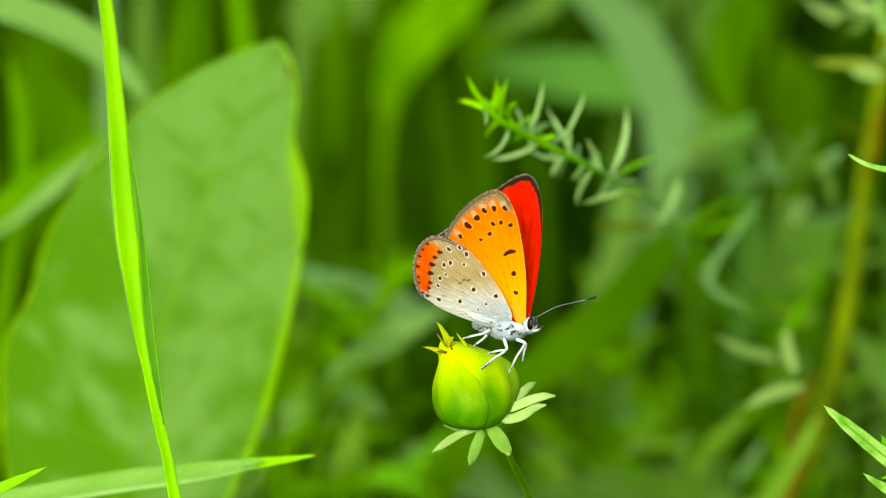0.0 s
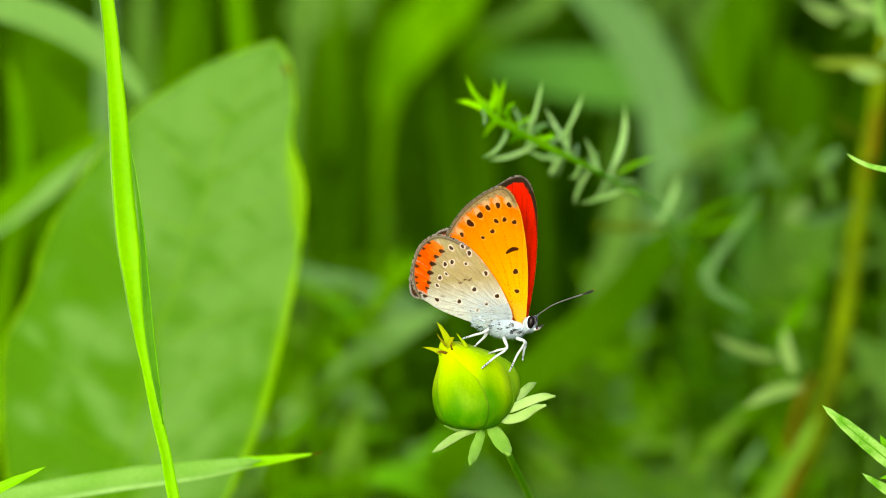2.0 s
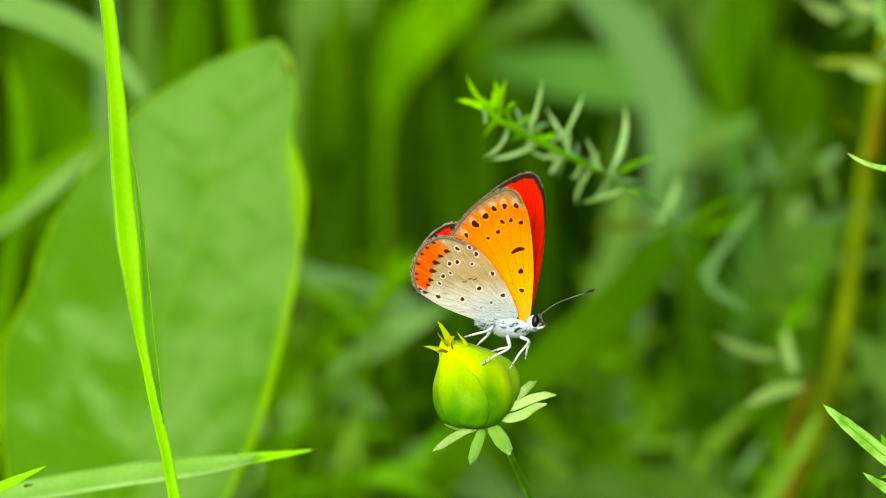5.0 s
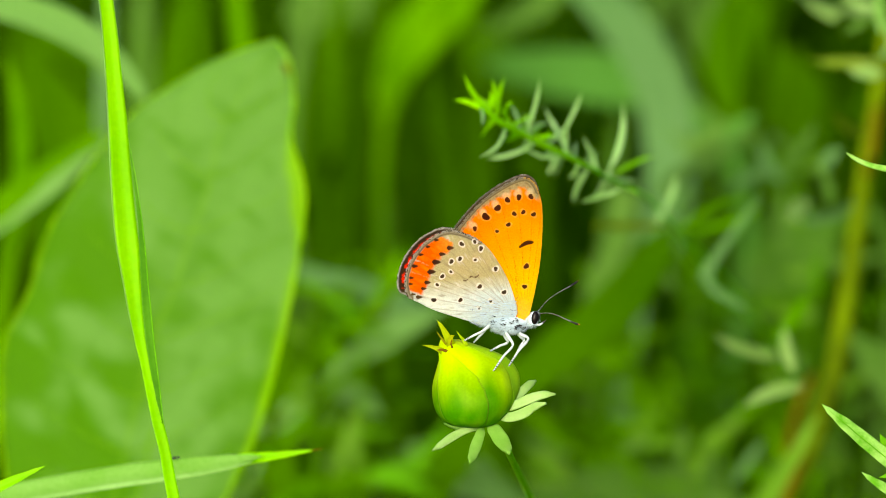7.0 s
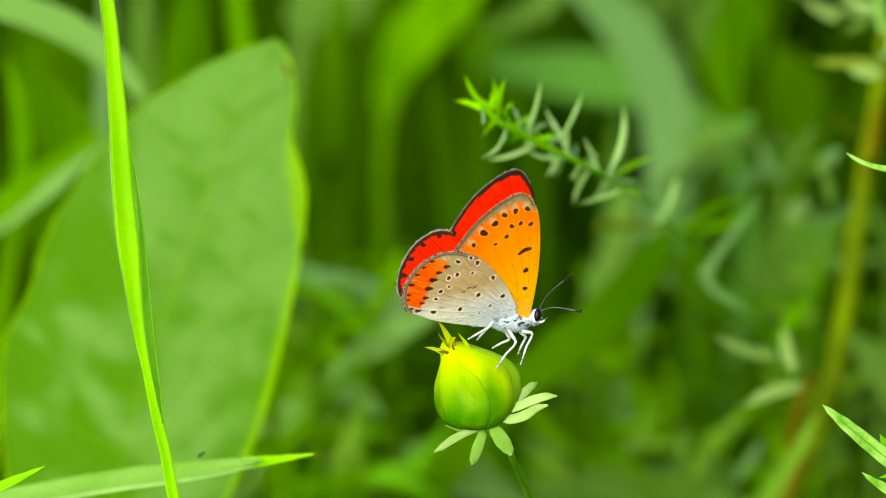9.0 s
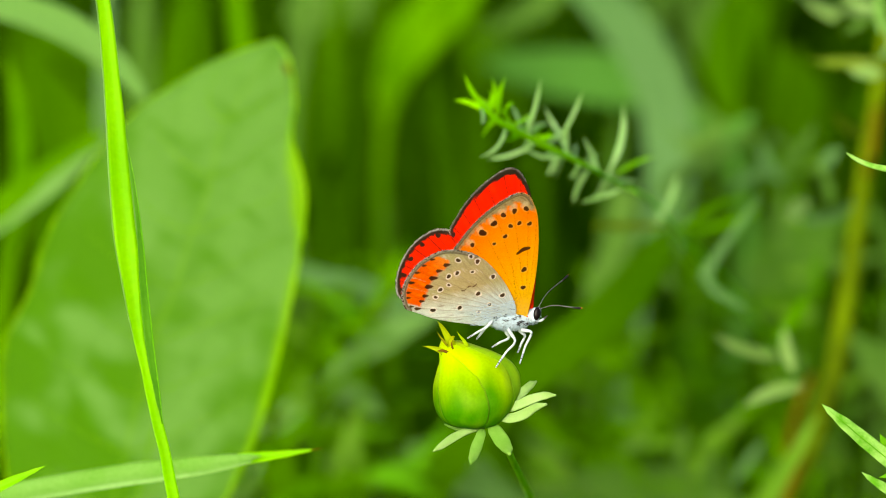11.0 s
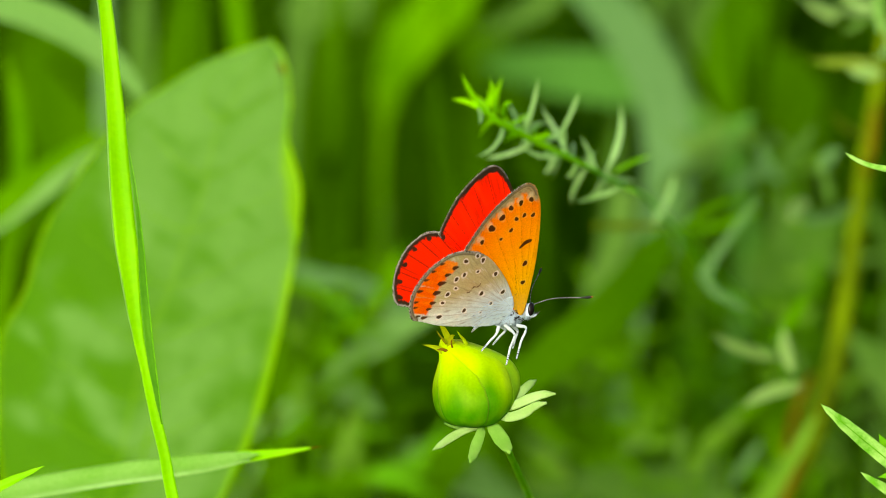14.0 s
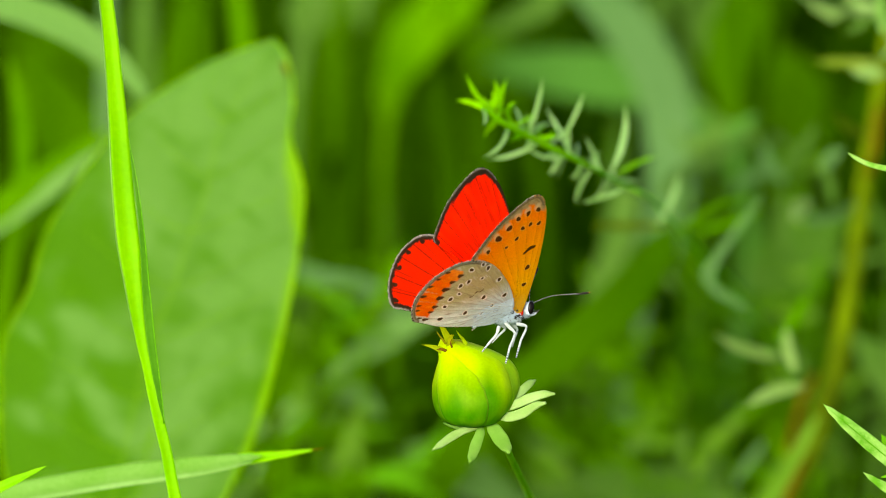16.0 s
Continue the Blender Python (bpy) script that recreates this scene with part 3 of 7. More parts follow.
# ---- sprigs with narrow leaves ----
def narrow_leaf(base, tip, width, material, parent, bend=0.0, facing=(0.2, -1, 0.4), name="leaf"):
    base, tip = Vector(base), Vector(tip)
    v = tip - base
    side = v.cross(AHEAD).normalized() * v.length * bend
    pts = [(base, width * 0.45), (base + v * 0.3 + side * 0.8, width), (base + v * 0.65 + side * 0.9, width * 0.85), (tip, width * 0.06)]
    return link_mesh(name, *ribbon(pts, 14, facing, 0.35, 0.0003, 0.0, 4), material, parent)


def build_sprig():
    t = thing("leafy_sprig", "leafy green sprig with narrow pointed leaves", "sprig")
    line = [(846, 182, 9, 0.665), (880, 212, 14, 0.668), (930, 240, 15, 0.675), (980, 265, 15, 0.682), (1030, 290, 10, 0.69), (1090, 322, 8, 0.71),
            (1130, 340, 8, 0.75), (1180, 388, 10, 0.85), (1240, 455, 12, 0.95), (1330, 560, 14, 1.05), (1420, 690, 14, 1.1)]
    link_mesh("stem", *tube([(p, w * 0.85) for p, w in px(line)], 60, 8), M_BLADE, t)
    # base, tip, width, bend, bright
    leaves = [(862, 196, 820, 131, 10, -0.10, 1), (858, 196, 802, 177, 10, 0.14, 1), (868, 198, 866, 158, 7, 0.2, 1), (878, 206, 870, 138, 8, 0.08, 1),
              (882, 204, 893, 136, 8, -0.1, 1), (850, 192, 852, 222, 9, -0.1, 0), (896, 218, 848, 279, 10, -0.22, 0), (948, 254, 860, 282, 11, -0.08, 0),
              (1002, 276, 926, 262, 10, -0.20, 0), (930, 240, 956, 140, 11, 0.06, 0), (922, 236, 904, 184, 9, 0.04, 0), (938, 240, 926, 200, 9, 0.1, 0),
              (1012, 284, 960, 188, 11, 0.03, 0), (992, 244, 1030, 162, 9, 0.05, 0), (1042, 298, 1013, 362, 13, 0.10, 0), (1100, 334, 1022, 360, 12, -0.02, 0),
              (1078, 302, 1102, 182, 15, 0.16, 0), (1092, 306, 1158, 276, 9, -0.05, 1), (1060, 306, 1030, 240, 8, 0.05, 0),
              (1164, 392, 1198, 305, 16, 0.1, 0), (900, 222, 940, 200, 7, 0.1, 1), (960, 256, 975, 226, 7, 0.05, 1),
              (872, 204, 838, 168, 8, 0.1, 1), (905, 226, 884, 192, 7, 0.05, 1), (944, 248, 985, 240, 8, -0.1, 1), (1110, 330, 1132, 344, 10, 0.0, 1), (1086, 318, 1128, 322, 9, 0.0, 0)]
    rng = random.Random(3)
    for bx, by, tx, ty, w, bend, bright in leaves:
        d = 0.669 + (bx - 846) * 0.00019 + max(0, bx - 1110) * 0.0012
        dt = d + rng.uniform(-0.008, 0.012)
        narrow_leaf(at(bx, by, d), at(tx, ty, dt), w * d / LONG * (1.0 if bright else 0.76), M_BLADE if bright else M_LEAFLET, t, -bend * 0.5)
    # short young leaves crowd the stem
    for i in range(26):
        x = 852 + 9.5 * i + rng.uniform(-4, 4)
        y = 190 + (x - 852) * 0.565 + rng.uniform(-5, 5)
        a, l = rng.choice((rng.uniform(1.2, 2.6), rng.uniform(0.2, 1.2), rng.uniform(3.4, 4.6))), rng.uniform(20, 44) * (1 if i < 14 else 1.2)
        d = 0.669 + (x - 846) * 0.00019 + rng.uniform(-0.004, 0.012)
        narrow_leaf(at(x, y, d), at(x + l * math.cos(a), y - l * math.sin(a), d + rng.uniform(-0.006, 0.010)), rng.uniform(6, 10) * d / LONG,
                    M_BLADE if i < 9 and rng.random() < 0.7 else rng.choice((M_LEAFLET, M_SPRIG, M_MINT)), t, rng.uniform(-0.12, 0.12))
    return t


def wild_sprig(rng, base, tip, pairs, size, mats, name="meadow_sprig", label="soft green sprig with narrow leaves"):
    """A stem from base to tip with pairs of narrow leaves, single ones joined into a spray at each node."""
    t = thing(name, label, "sprig", "sprigs in the meadow")
    base, tip = Vector(base), Vector(tip)
    bow = Vector((rng.uniform(-0.02, 0.02), rng.uniform(-0.02, 0.02), 0.01))
    pts = [(base, 0.0022), (base.lerp(tip, 0.5) + bow, 0.0018), (tip, 0.0007)]
    link_mesh("stem", *tube(pts, 16, 6), mats[0], t)
    path = smooth_path(pts, pairs)
    for i in range(1, pairs + 1):
        p = path[i][0]
        for k in range(rng.randint(2, 3)):
            a, e = rng.uniform(0, 6.28), rng.uniform(-0.25, 0.8)
            v = Vector((math.cos(a) * math.cos(e), math.sin(a) * math.cos(e) * 0.7, math.sin(e))) * size * rng.uniform(0.6, 1.15)
            narrow_leaf(p, p + v, size * rng.uniform(0.10, 0.16), rng.choice(mats), t, rng.uniform(-0.15, 0.15), (0.2, -1, 0.7))


def build_wild_sprigs():
    rng = random.Random(21)
    # the darkest leaf colours paint the shaded gaps between the sprigs
    for x, y, d, size, mats in (
            (560, 530, 0.95, 0.02, (M_GRASS, M_DIM)), (640, 560, 0.92, 0.022, (M_YELLOW, M_SPRIG, M_WARM)), (700, 620, 1.0, 0.022, (M_GRASS, M_SHADELEAF)),
            (520, 700, 0.95, 0.022, (M_YELLOW, M_GRASS)), (600, 760, 0.98, 0.02, (M_YELLOW, M_SPRIG)), (680, 720, 1.0, 0.022, (M_SHADELEAF, M_GRASS)),
            (780, 800, 1.05, 0.022, (M_YELLOW, M_GRASS)), (980, 760, 1.0, 0.022, (M_YELLOW, M_GRASS)), (1060, 690, 1.05, 0.024, (M_MEADOW, M_YELLOW, M_GRASS)),
            (1130, 640, 1.0, 0.022, (M_GRASS, M_YELLOW)), (1200, 720, 0.95, 0.022, (M_GRASS, M_YELLOW, M_GRASS)), (1280, 760, 0.95, 0.02, (M_YELLOW, M_GRASS)),
            (1100, 800, 1.1, 0.024, (M_YELLOW, M_GRASS)), (1340, 250, 1.0, 0.026, (M_DIM, M_WARM)), (1270, 300, 1.0, 0.026, (M_DIM, M_YELLOW)),
            (1420, 300, 0.98, 0.024, (M_DIM, M_WARM)),
            (1450, 520, 0.95, 0.022, (M_GRASS, M_YELLOW)), (1540, 560, 0.95, 0.022, (M_GRASS, M_DIM)), (440, 840, 0.95, 0.022, (M_GRASS, M_DIM)),
            (1500, 830, 0.95, 0.024, (M_YELLOW, M_YELLOW, M_WARM)), (560, 600, 1.1, 0.024, (M_GRASS, M_YELLOW)), (900, 840, 1.1, 0.024, (M_GRASS, M_YELLOW)),
            (500, 500, 1.0, 0.024, (M_YELLOW, M_GRASS)), (590, 490, 1.1, 0.024, (M_GRASS, M_GRASS)), (660, 520, 1.1, 0.024, (M_GRASS, M_GRASS, M_YELLOW)), (540, 630, 1.05, 0.024, (M_YELLOW, M_YELLOW, M_WARM)),
            (620, 680, 1.05, 0.024, (M_GRASS, M_YELLOW, M_GRASS)), (480, 780, 0.9, 0.022, (M_YELLOW, M_YELLOW, M_WARM)), (560, 820, 1.0, 0.026, (M_YELLOW, M_DIM)), (650, 850, 1.0, 0.026, (M_YELLOW, M_WARM)),
            (1020, 800, 1.0, 0.026, (M_YELLOW, M_YELLOW, M_DIM)), (1000, 690, 1.05, 0.026, (M_GRASS, M_GRASS)), (1080, 750, 1.0, 0.026, (M_YELLOW, M_YELLOW, M_MEADOW)), (1160, 760, 1.0, 0.026, (M_GRASS, M_YELLOW)),
            (1180, 620, 1.05, 0.026, (M_GRASS, M_SHADELEAF)), (1240, 680, 1.0, 0.026, (M_SHADELEAF, M_YELLOW)), (1300, 830, 0.98, 0.026, (M_YELLOW, M_YELLOW, M_DIM)), (1220, 840, 1.0, 0.026, (M_YELLOW, M_WARM)),
            (1330, 700, 1.0, 0.026, (M_GRASS, M_SHADELEAF)), (1120, 580, 1.1, 0.026, (M_YELLOW, M_GRASS)), (1540, 760, 1.0, 0.026, (M_YELLOW, M_DIM)), (1250, 560, 1.05, 0.024, (M_SHADELEAF, M_GRASS)),
            (470, 860, 0.98, 0.024, (M_YELLOW, M_WARM)), (590, 850, 0.95, 0.024, (M_YELLOW, M_WARM)), (700, 850, 1.0, 0.022, (M_GRASS, M_YELLOW, M_GRASS)),
            (1240, 790, 0.9, 0.016, (M_YELLOW, M_WARM)), (1110, 780, 0.92, 0.018, (M_YELLOW, M_WARM)), (1440, 850, 0.88, 0.016, (M_YELLOW, M_HERB)), (560, 750, 0.9, 0.018, (M_YELLOW, M_WARM)),
            (1010, 850, 0.95, 0.022, (M_YELLOW, M_WARM)), (1150, 860, 0.95, 0.022, (M_YELLOW, M_WARM)),
            (575, 590, 0.95, 0.020, (M_YELLOW, M_SPRIG)), (640, 600, 0.98, 0.022, (M_YELLOW, M_SPRIG, M_WARM)), (680, 800, 1.0, 0.020, (M_GRASS, M_SHADELEAF))):
        d += 0.10 if x > 950 else 0.04
        tip = at(x, y, d)
        base = Vector((tip.x + rng.uniform(-0.04, 0.04) + (0.09 if x > 1400 and y < 200 else 0), tip.y + rng.uniform(0, 0.06), -0.004))
        low = tip.lerp(base, 0.0)
        wild_sprig(rng, base, low, 9, size, mats)


def build_red_stem_plant():
    """The olive and rust-coloured main stem with its leaf pairs."""
    t = thing("tall_herb", "tall herb with an olive and reddish stem and pale narrow leaves", "plant")
    line = [(1570, 40, 20, 0.95), (1548, 200, 26, 0.95), (1530, 300, 30, 0.94), (1514, 420, 34, 0.93), (1494, 560, 38, 0.92), (1468, 690, 42, 0.91),
            (1424, 800, 52, 0.90), (1370, 910, 56, 0.90), (1310, 1050, 58, 0.91)]
    link_mesh("stem", *tube(rooted(px(line), -0.03), 70, 12), M_OLIVE, t)
    link_mesh("side_stem", *tube(px([(1440, 660, 8, 0.93), (1418, 705, 15, 0.93), (1402, 755, 16, 0.93), (1390, 810, 8, 0.93)]), 20, 10), M_RUST, t, "rust-coloured side stem")
    link_mesh("side_stem", *tube(px([(1552, 190, 12, 0.945), (1546, 250, 17, 0.943), (1535, 310, 12, 0.935)]), 14, 10), M_RUST, t, "rust-coloured patch of stem")
    for bx, by, tx, ty, w, d, dt, bend, m in (
            (1382, 632, 1262, 592, 25, 0.78, 0.77, 0.05, M_HERB), (1405, 660, 1388, 575, 25, 0.77, 0.77, 0.05, M_HERB), (1372, 600, 1432, 510, 26, 0.80, 0.80, -0.06, M_YELLOW),
            (1420, 682, 1312, 722, 26, 0.775, 0.77, -0.06, M_HERB), 
            (1200, 410, 1340, 345, 16, 0.8, 0.82, 0.05, M_YELLOW), (1545, 108, 1432, 106, 20, 0.80, 0.80, 0.04, M_STRAW),
            (1565, 20, 1400, -10, 15, 0.8, 0.78, 0.05, M_HERB), (1530, 240, 1470, 200, 22, 0.82, 0.8, 0.03, M_OLIVE),
            (1560, 60, 1552, -40, 20, 0.78, 0.78, 0.0, M_MINT), (1510, 360, 1400, 380, 18, 0.88, 0.9, 0.1, M_MIST), (1452, 300, 1468, 372, 22, 0.88, 0.88, 0.1, M_DIM), (1455, 300, 1492, 262, 24, 0.86, 0.86, 0.1, M_MIST),
            (1378, 300, 1445, 212, 24, 0.90, 0.91, -0.06, M_DIM), (1400, 390, 1440, 360, 26, 0.84, 0.85, 0.1, M_HERB), (1050, 400, 1190, 400, 16, 0.8, 0.82, 0.0, M_OLIVE),
            (1572, 40, 1548, 105, 20, 0.78, 0.76, 0.1, M_MINT), (1568, 20, 1470, -30, 19, 0.8, 0.8, 0.1, M_HERB), (1562, 130, 1496, 118, 26, 0.80, 0.80, 0.05, M_HERB), (1500, 20, 1425, 5, 20, 0.84, 0.84, 0.1, M_HERB),
            (1540, 20, 1490, 60, 17, 0.82, 0.82, 0.1, M_DIM), (1450, 10, 1480, 40, 22, 0.84, 0.84, 0.0, M_HERB), (1165, 352, 1262, 272, 26, 0.96, 0.98, 0.05, M_DIM), (1225, 318, 1335, 236, 30, 0.98, 1.0, 0.06, M_DIM),
            (1295, 335, 1378, 296, 24, 0.94, 0.95, 0.05, M_MIST), (1205, 268, 1296, 214, 28, 1.0, 1.0, -0.05, M_DIM), (1285, 252, 1345, 202, 24, 0.98, 0.98, 0.1, M_FRESH),
            (1385, 322, 1352, 246, 24, 0.95, 0.96, 0.1, M_MIST), (1240, 292, 1172, 330, 22, 0.98, 0.97, 0.05, M_MIST), (1400, 262, 1352, 232, 24, 0.98, 0.97, 0.0, M_DIM),
            (1340, 372, 1210, 408, 16, 0.86, 0.86, 0.06, M_YELLOW), (1416, 398, 1402, 352, 22, 0.9, 0.9, 0.0, M_WARM), (1350, 780, 1288, 868, 16, 0.90, 0.90, 0.0, M_MIST), (1210, 760, 1192, 850, 16, 0.90, 0.90, 0.05, M_DIM), (1150, 770, 1090, 800, 14, 0.92, 0.92, 0.1, M_DIM), (1250, 800, 1225, 850, 14, 0.92, 0.92, 0.0, M_WARM)):
        narrow_leaf(at(bx, by, d + 0.04), at(tx, ty, dt + 0.04), w * d / LONG, m, t, bend)
    link_mesh("leaf_sheath", *ribbon(px([(1446, 735, 6), (1424, 775, 20), (1396, 825, 30), (1360, 880, 38), (1310, 960, 30)], 0.875), 24, (0.2, -1, 0.4), 0.3, 0.0005, 0, 6), M_WARM, t, "pale sheath round the lower stem")
    link_mesh("side_stem", *tube(px([(1428, 800, 4, 0.872), (1412, 835, 12, 0.87), (1394, 872, 14, 0.87), (1370, 930, 8, 0.872)]), 14, 10), M_RUST, t, "rust-coloured streak of stem")
    link_mesh("leaf", *ribbon(px([(1346, 348, 3), (1318, 385, 10), (1288, 425, 14), (1264, 462, 18), (1250, 486, 24), (1258, 506, 18), (1290, 530, 13), (1325, 548, 6)], 0.84), 40, (0.2, -1, 0.5), 0.3, 0.0004, 0, 6), M_MIST, t, "pale leaf curled back on itself")


def build_side_coreopsis():
    """The plant at the edge whose sharp leaves reach into view."""
    t = thing("coreopsis_foliage", "coreopsis plant with fresh pale green lance leaves", "plant")
    root = Vector((0.085, 0.01, -0.004))
    link_mesh("stem", *tube([(at(1680, 120, 0.605), 0.0012), (at(1690, 450, 0.605), 0.0016), (at(1690, 880, 0.605), 0.002), (root.lerp(at(1690, 880, 0.605), 0.5), 0.0022), (root, 0.0026)], 50, 10), M_STEM, t)
    link_mesh("leaf", *ribbon(px([(1455, 716, 1.5), (1470, 729, 13), (1500, 754, 24), (1535, 783, 29), (1575, 816, 30), (1630, 862, 24), (1690, 905, 10)], 0.598), 34, (0.4, -1, 0.5), 0.22, 0.0003, 0.01, 8), M_LANCE, t, "sharp pale green lance leaf")
    link_mesh("leaf_vein", *tube(px([(1462, 722, 0.5), (1500, 754, 1.4), (1535, 783, 1.8), (1575, 816, 1.8), (1630, 862, 1.8), (1690, 905, 2)], 0.5975), 30, 6), M_SPRIG, t, "middle vein")
    link_mesh("leaf", *ribbon(px([(1557, 768, 1.5), (1564, 782, 14), (1580, 805, 22), (1620, 840, 20), (1690, 880, 8)], 0.6), 24, (0.4, -1, 0.5), 0.25, 0.0003, 0, 6), M_SPRIG, t)
    link_mesh("leaf", *ribbon(px([(1525, 836, 1.5), (1540, 847, 11), (1565, 863, 18), (1600, 885, 20), (1690, 940, 8)], 0.603), 24, (0.4, -1, 0.5), 0.25, 0.0003, 0, 6), M_LANCE, t)
    link_mesh("leaf", *ribbon(px([(1556, 845, 1.5), (1575, 842, 12), (1620, 850, 16), (1690, 880, 8)], 0.6), 24, (0.4, -1, 0.5), 0.25, 0.0003, 0, 6), M_SPRIG, t)
    link_mesh("leaf", *ribbon(px([(1498, 271, 2), (1510, 279, 7), (1535, 291, 9), (1568, 299, 11), (1620, 306, 12), (1685, 330, 6)], 0.615), 24, (0.3, -1, 0.6), 0.3, 0.0003, 0, 6), M_LANCE, t)


# ---- the bud ----
def build_bud_plant():
    t = thing("coreopsis_plant", "coreopsis stem with a closed yellow-green flower bud", "flower")
    stem = px([(868, 752, 16, 0.6), (886, 778, 12, 0.602), (905, 812, 12, 0.614), (922, 846, 12, 0.642), (940, 884, 13, 0.665), (975, 960, 15, 0.70)])
    link_mesh("stem", *tube(stem + [(Vector((0.035, 0.02, 0.2)), 0.0016), (Vector((0.04, 0.03, -0.004)), 0.002)], 60, 10), M_STEM, t)
    # the bud leans to one side: middle and half width of its rings, from the foot to the neck
    rings = ((838, 758, 12), (835, 752, 40), (835, 738, 58), (838, 718, 70), (839, 697, 73.5), (838, 677, 71), (837, 655, 64), (832, 636, 54), (819, 621, 42), (807, 610, 29), (797, 602, 16))
    depth = AHEAD

    def ring_at(u):
        u = min(1.0, max(0.0, u)) * (len(rings) - 1)
        k = min(int(u), len(rings) - 2)
        f = u - k
        q = [np.array(rings[min(max(k + j, 0), len(rings) - 1)], float) for j in (-1, 0, 1, 2)]
        return 0.5 * (2 * q[1] + (q[2] - q[0]) * f + (2 * q[0] - 5 * q[1] + 4 * q[2] - q[3]) * f * f + (3 * q[1] - q[0] - 3 * q[2] + q[3]) * f ** 3)

    def on_bud(u, a, rise):
        """The place at height u and angle a round the bud (0 towards the open side), lifted off its skin."""
        cx, cy, r = ring_at(u)
        r = max(2.0, r + rise)
        back = 0.0034 * u * u * (3 - 2 * u)
        return at(cx + r * math.sin(a), cy, 0.6) + depth * (back - r * 0.92 * S * math.cos(a))

    ns, na = 40, 36
    verts = [on_bud(i / ns, 2 * math.pi * j / na, -2.6) for i in range(ns + 1) for j in range(na)]
    faces = [(i * na + j, i * na + (j + 1) % na, (i + 1) * na + (j + 1) % na, (i + 1) * na + j) for i in range(ns) for j in range(na)]
    faces += [tuple(range(na))[::-1], tuple(ns * na + j for j in range(na))]
    bud = link_mesh("bud", verts, faces, M_BUD, t, "closed yellow-green bud")
    pigment(bud, [(0.30, 0.50, 0.002)] * len(bud.data.vertices))
    # overlapping bracts: rows of height, start angle, end angle and lift off the skin
    bracts = (
        ((0.0, -2.6, -0.70, -1.0), (0.33, -2.5, -0.80, -0.6), (0.6, -2.4, -0.95, 0.2), (0.85, -2.2, -0.9, 0.0), (1.0, -1.9, -1.0, 0.0)),
        ((0.0, 1.7, 3.9, -1.0), (0.33, 1.6, 3.9, -0.6), (0.6, 1.5, 3.9, 0.2), (1.0, 1.4, 3.9, 0.0)),
        ((0.24, 1.25, 2.4, -2.4), (0.34, 1.22, 2.4, 1.0), (0.44, 1.18, 2.4, 8.0), (0.56, 1.18, 2.4, 14.0), (0.68, 1.0, 2.4, 14.0), (0.78, 0.64, 2.4, 11.0), (0.88, 0.44, 2.2, 5.0), (0.97, 0.3, 2.0, 0.5)),
        ((0.0, 0.1, 1.65, 0.0), (0.18, 0.0, 1.50, 0.2), (0.30, -0.1, 1.32, 0.4), (0.43, -0.2, 1.30, 0.6), (0.58, -0.3, 1.30, 1.0), (0.68, -0.6, 1.14, 1.6), (0.78, -0.75, 0.76, 1.6), (0.88, -0.8, 0.55, 1.4), (1.0, -0.7, 0.5, 0.4)),
        ((0.0, -1.10, 0.62, 1.2), (0.12, -1.02, 0.56, 1.8), (0.30, -0.99, 0.38, 2.8), (0.45, -1.02, 0.24, 3.2), (0.55, -1.10, 0.09, 3.4), (0.63, -1.25, -0.16, 3.3), (0.72, -1.45, -0.48, 2.6), (0.82, -1.5, -0.6, 2.0), (1.0, -1.5, -0.7, 0.8)))
    for k, table in enumerate(bracts):
        ns, na = 44, 26
        heights, starts, stops, lifts = zip(*table)
        verts, cols = [], []
        for layer in (0, 1):
            for i in range(ns + 1):
                u = heights[0] + i / ns * (heights[-1] - heights[0])
                a0, a1, lift = np.interp(u, heights, starts), np.interp(u, heights, stops), np.interp(u, heights, lifts)
                a0 += 0.02 * noise.noise((u * 9.0, k * 2.0, 1.0))
                a1 += 0.025 * noise.noise((u * 14.0, k * 2.0, 5.0))
                for j in range(na + 1):
                    s = 2 * j / na - 1
                    a = float(a0 + (a1 - a0) * j / na)
                    rim_ = abs(s) ** 5
                    rise = float(lift) + (0.8 if layer == 0 else -0.8) * (1 - 0.6 * abs(s)) - 1.1 * rim_
                    if k == 2:
                        q = min(1.0, j / na * 2.4)
                        rise += (0.6 - float(lift)) * (1 - q * q * (3 - 2 * q))
                    # shallow ribs run up each bract
                    rise += 0.35 * math.cos(s * 9 + k) * math.sin(math.pi * min(1, u * 1.2))
                    verts.append(on_bud(u, a, rise))
                    patch = noise.noise((a * 1.6, u * 2.2, k * 3.0))
                    # bracts turn yellower upwards; the low green is also deepened as painted shade
                    f = max(0.0, min(1.0, (u - 0.24 + 0.2 * patch) / 0.56))
                    g = Vector((0.040, 0.21, 0.0003)).lerp(Vector((0.47, 0.72, 0.0003)), f * f * (3 - 2 * f))
                    if k == 2:
                        g = Vector((0.10, 0.28, 0.003)).lerp(Vector((0.30, 0.54, 0.006)), f)
                    g = g.lerp(Vector((0.42, 0.66, 0.02)), 0.35 * max(0.0, noise.noise((a * 2.2, u * 5.0, 40.0 + k))))
                    g = g * (1 + 0.10 * noise.noise((a * 22.0, u * 3.0, k)))
                    if abs(s) > 0.95:
                        g = g.lerp(Vector((0.56, 0.70, 0.06)), 0.22)
                    if u > 0.84:
                        g = g.lerp(Vector((0.36, 0.30, 0.004)), min(1, (u - 0.84) / 0.12) * (0.2 + 0.8 * abs(noise.noise((a * 3, u * 9, k)))))
                    cols.append(g)
        faces, row = [], na + 1
        nv = row * (ns + 1)
        for i in range(ns):
            for j in range(na):
                a = i * row + j
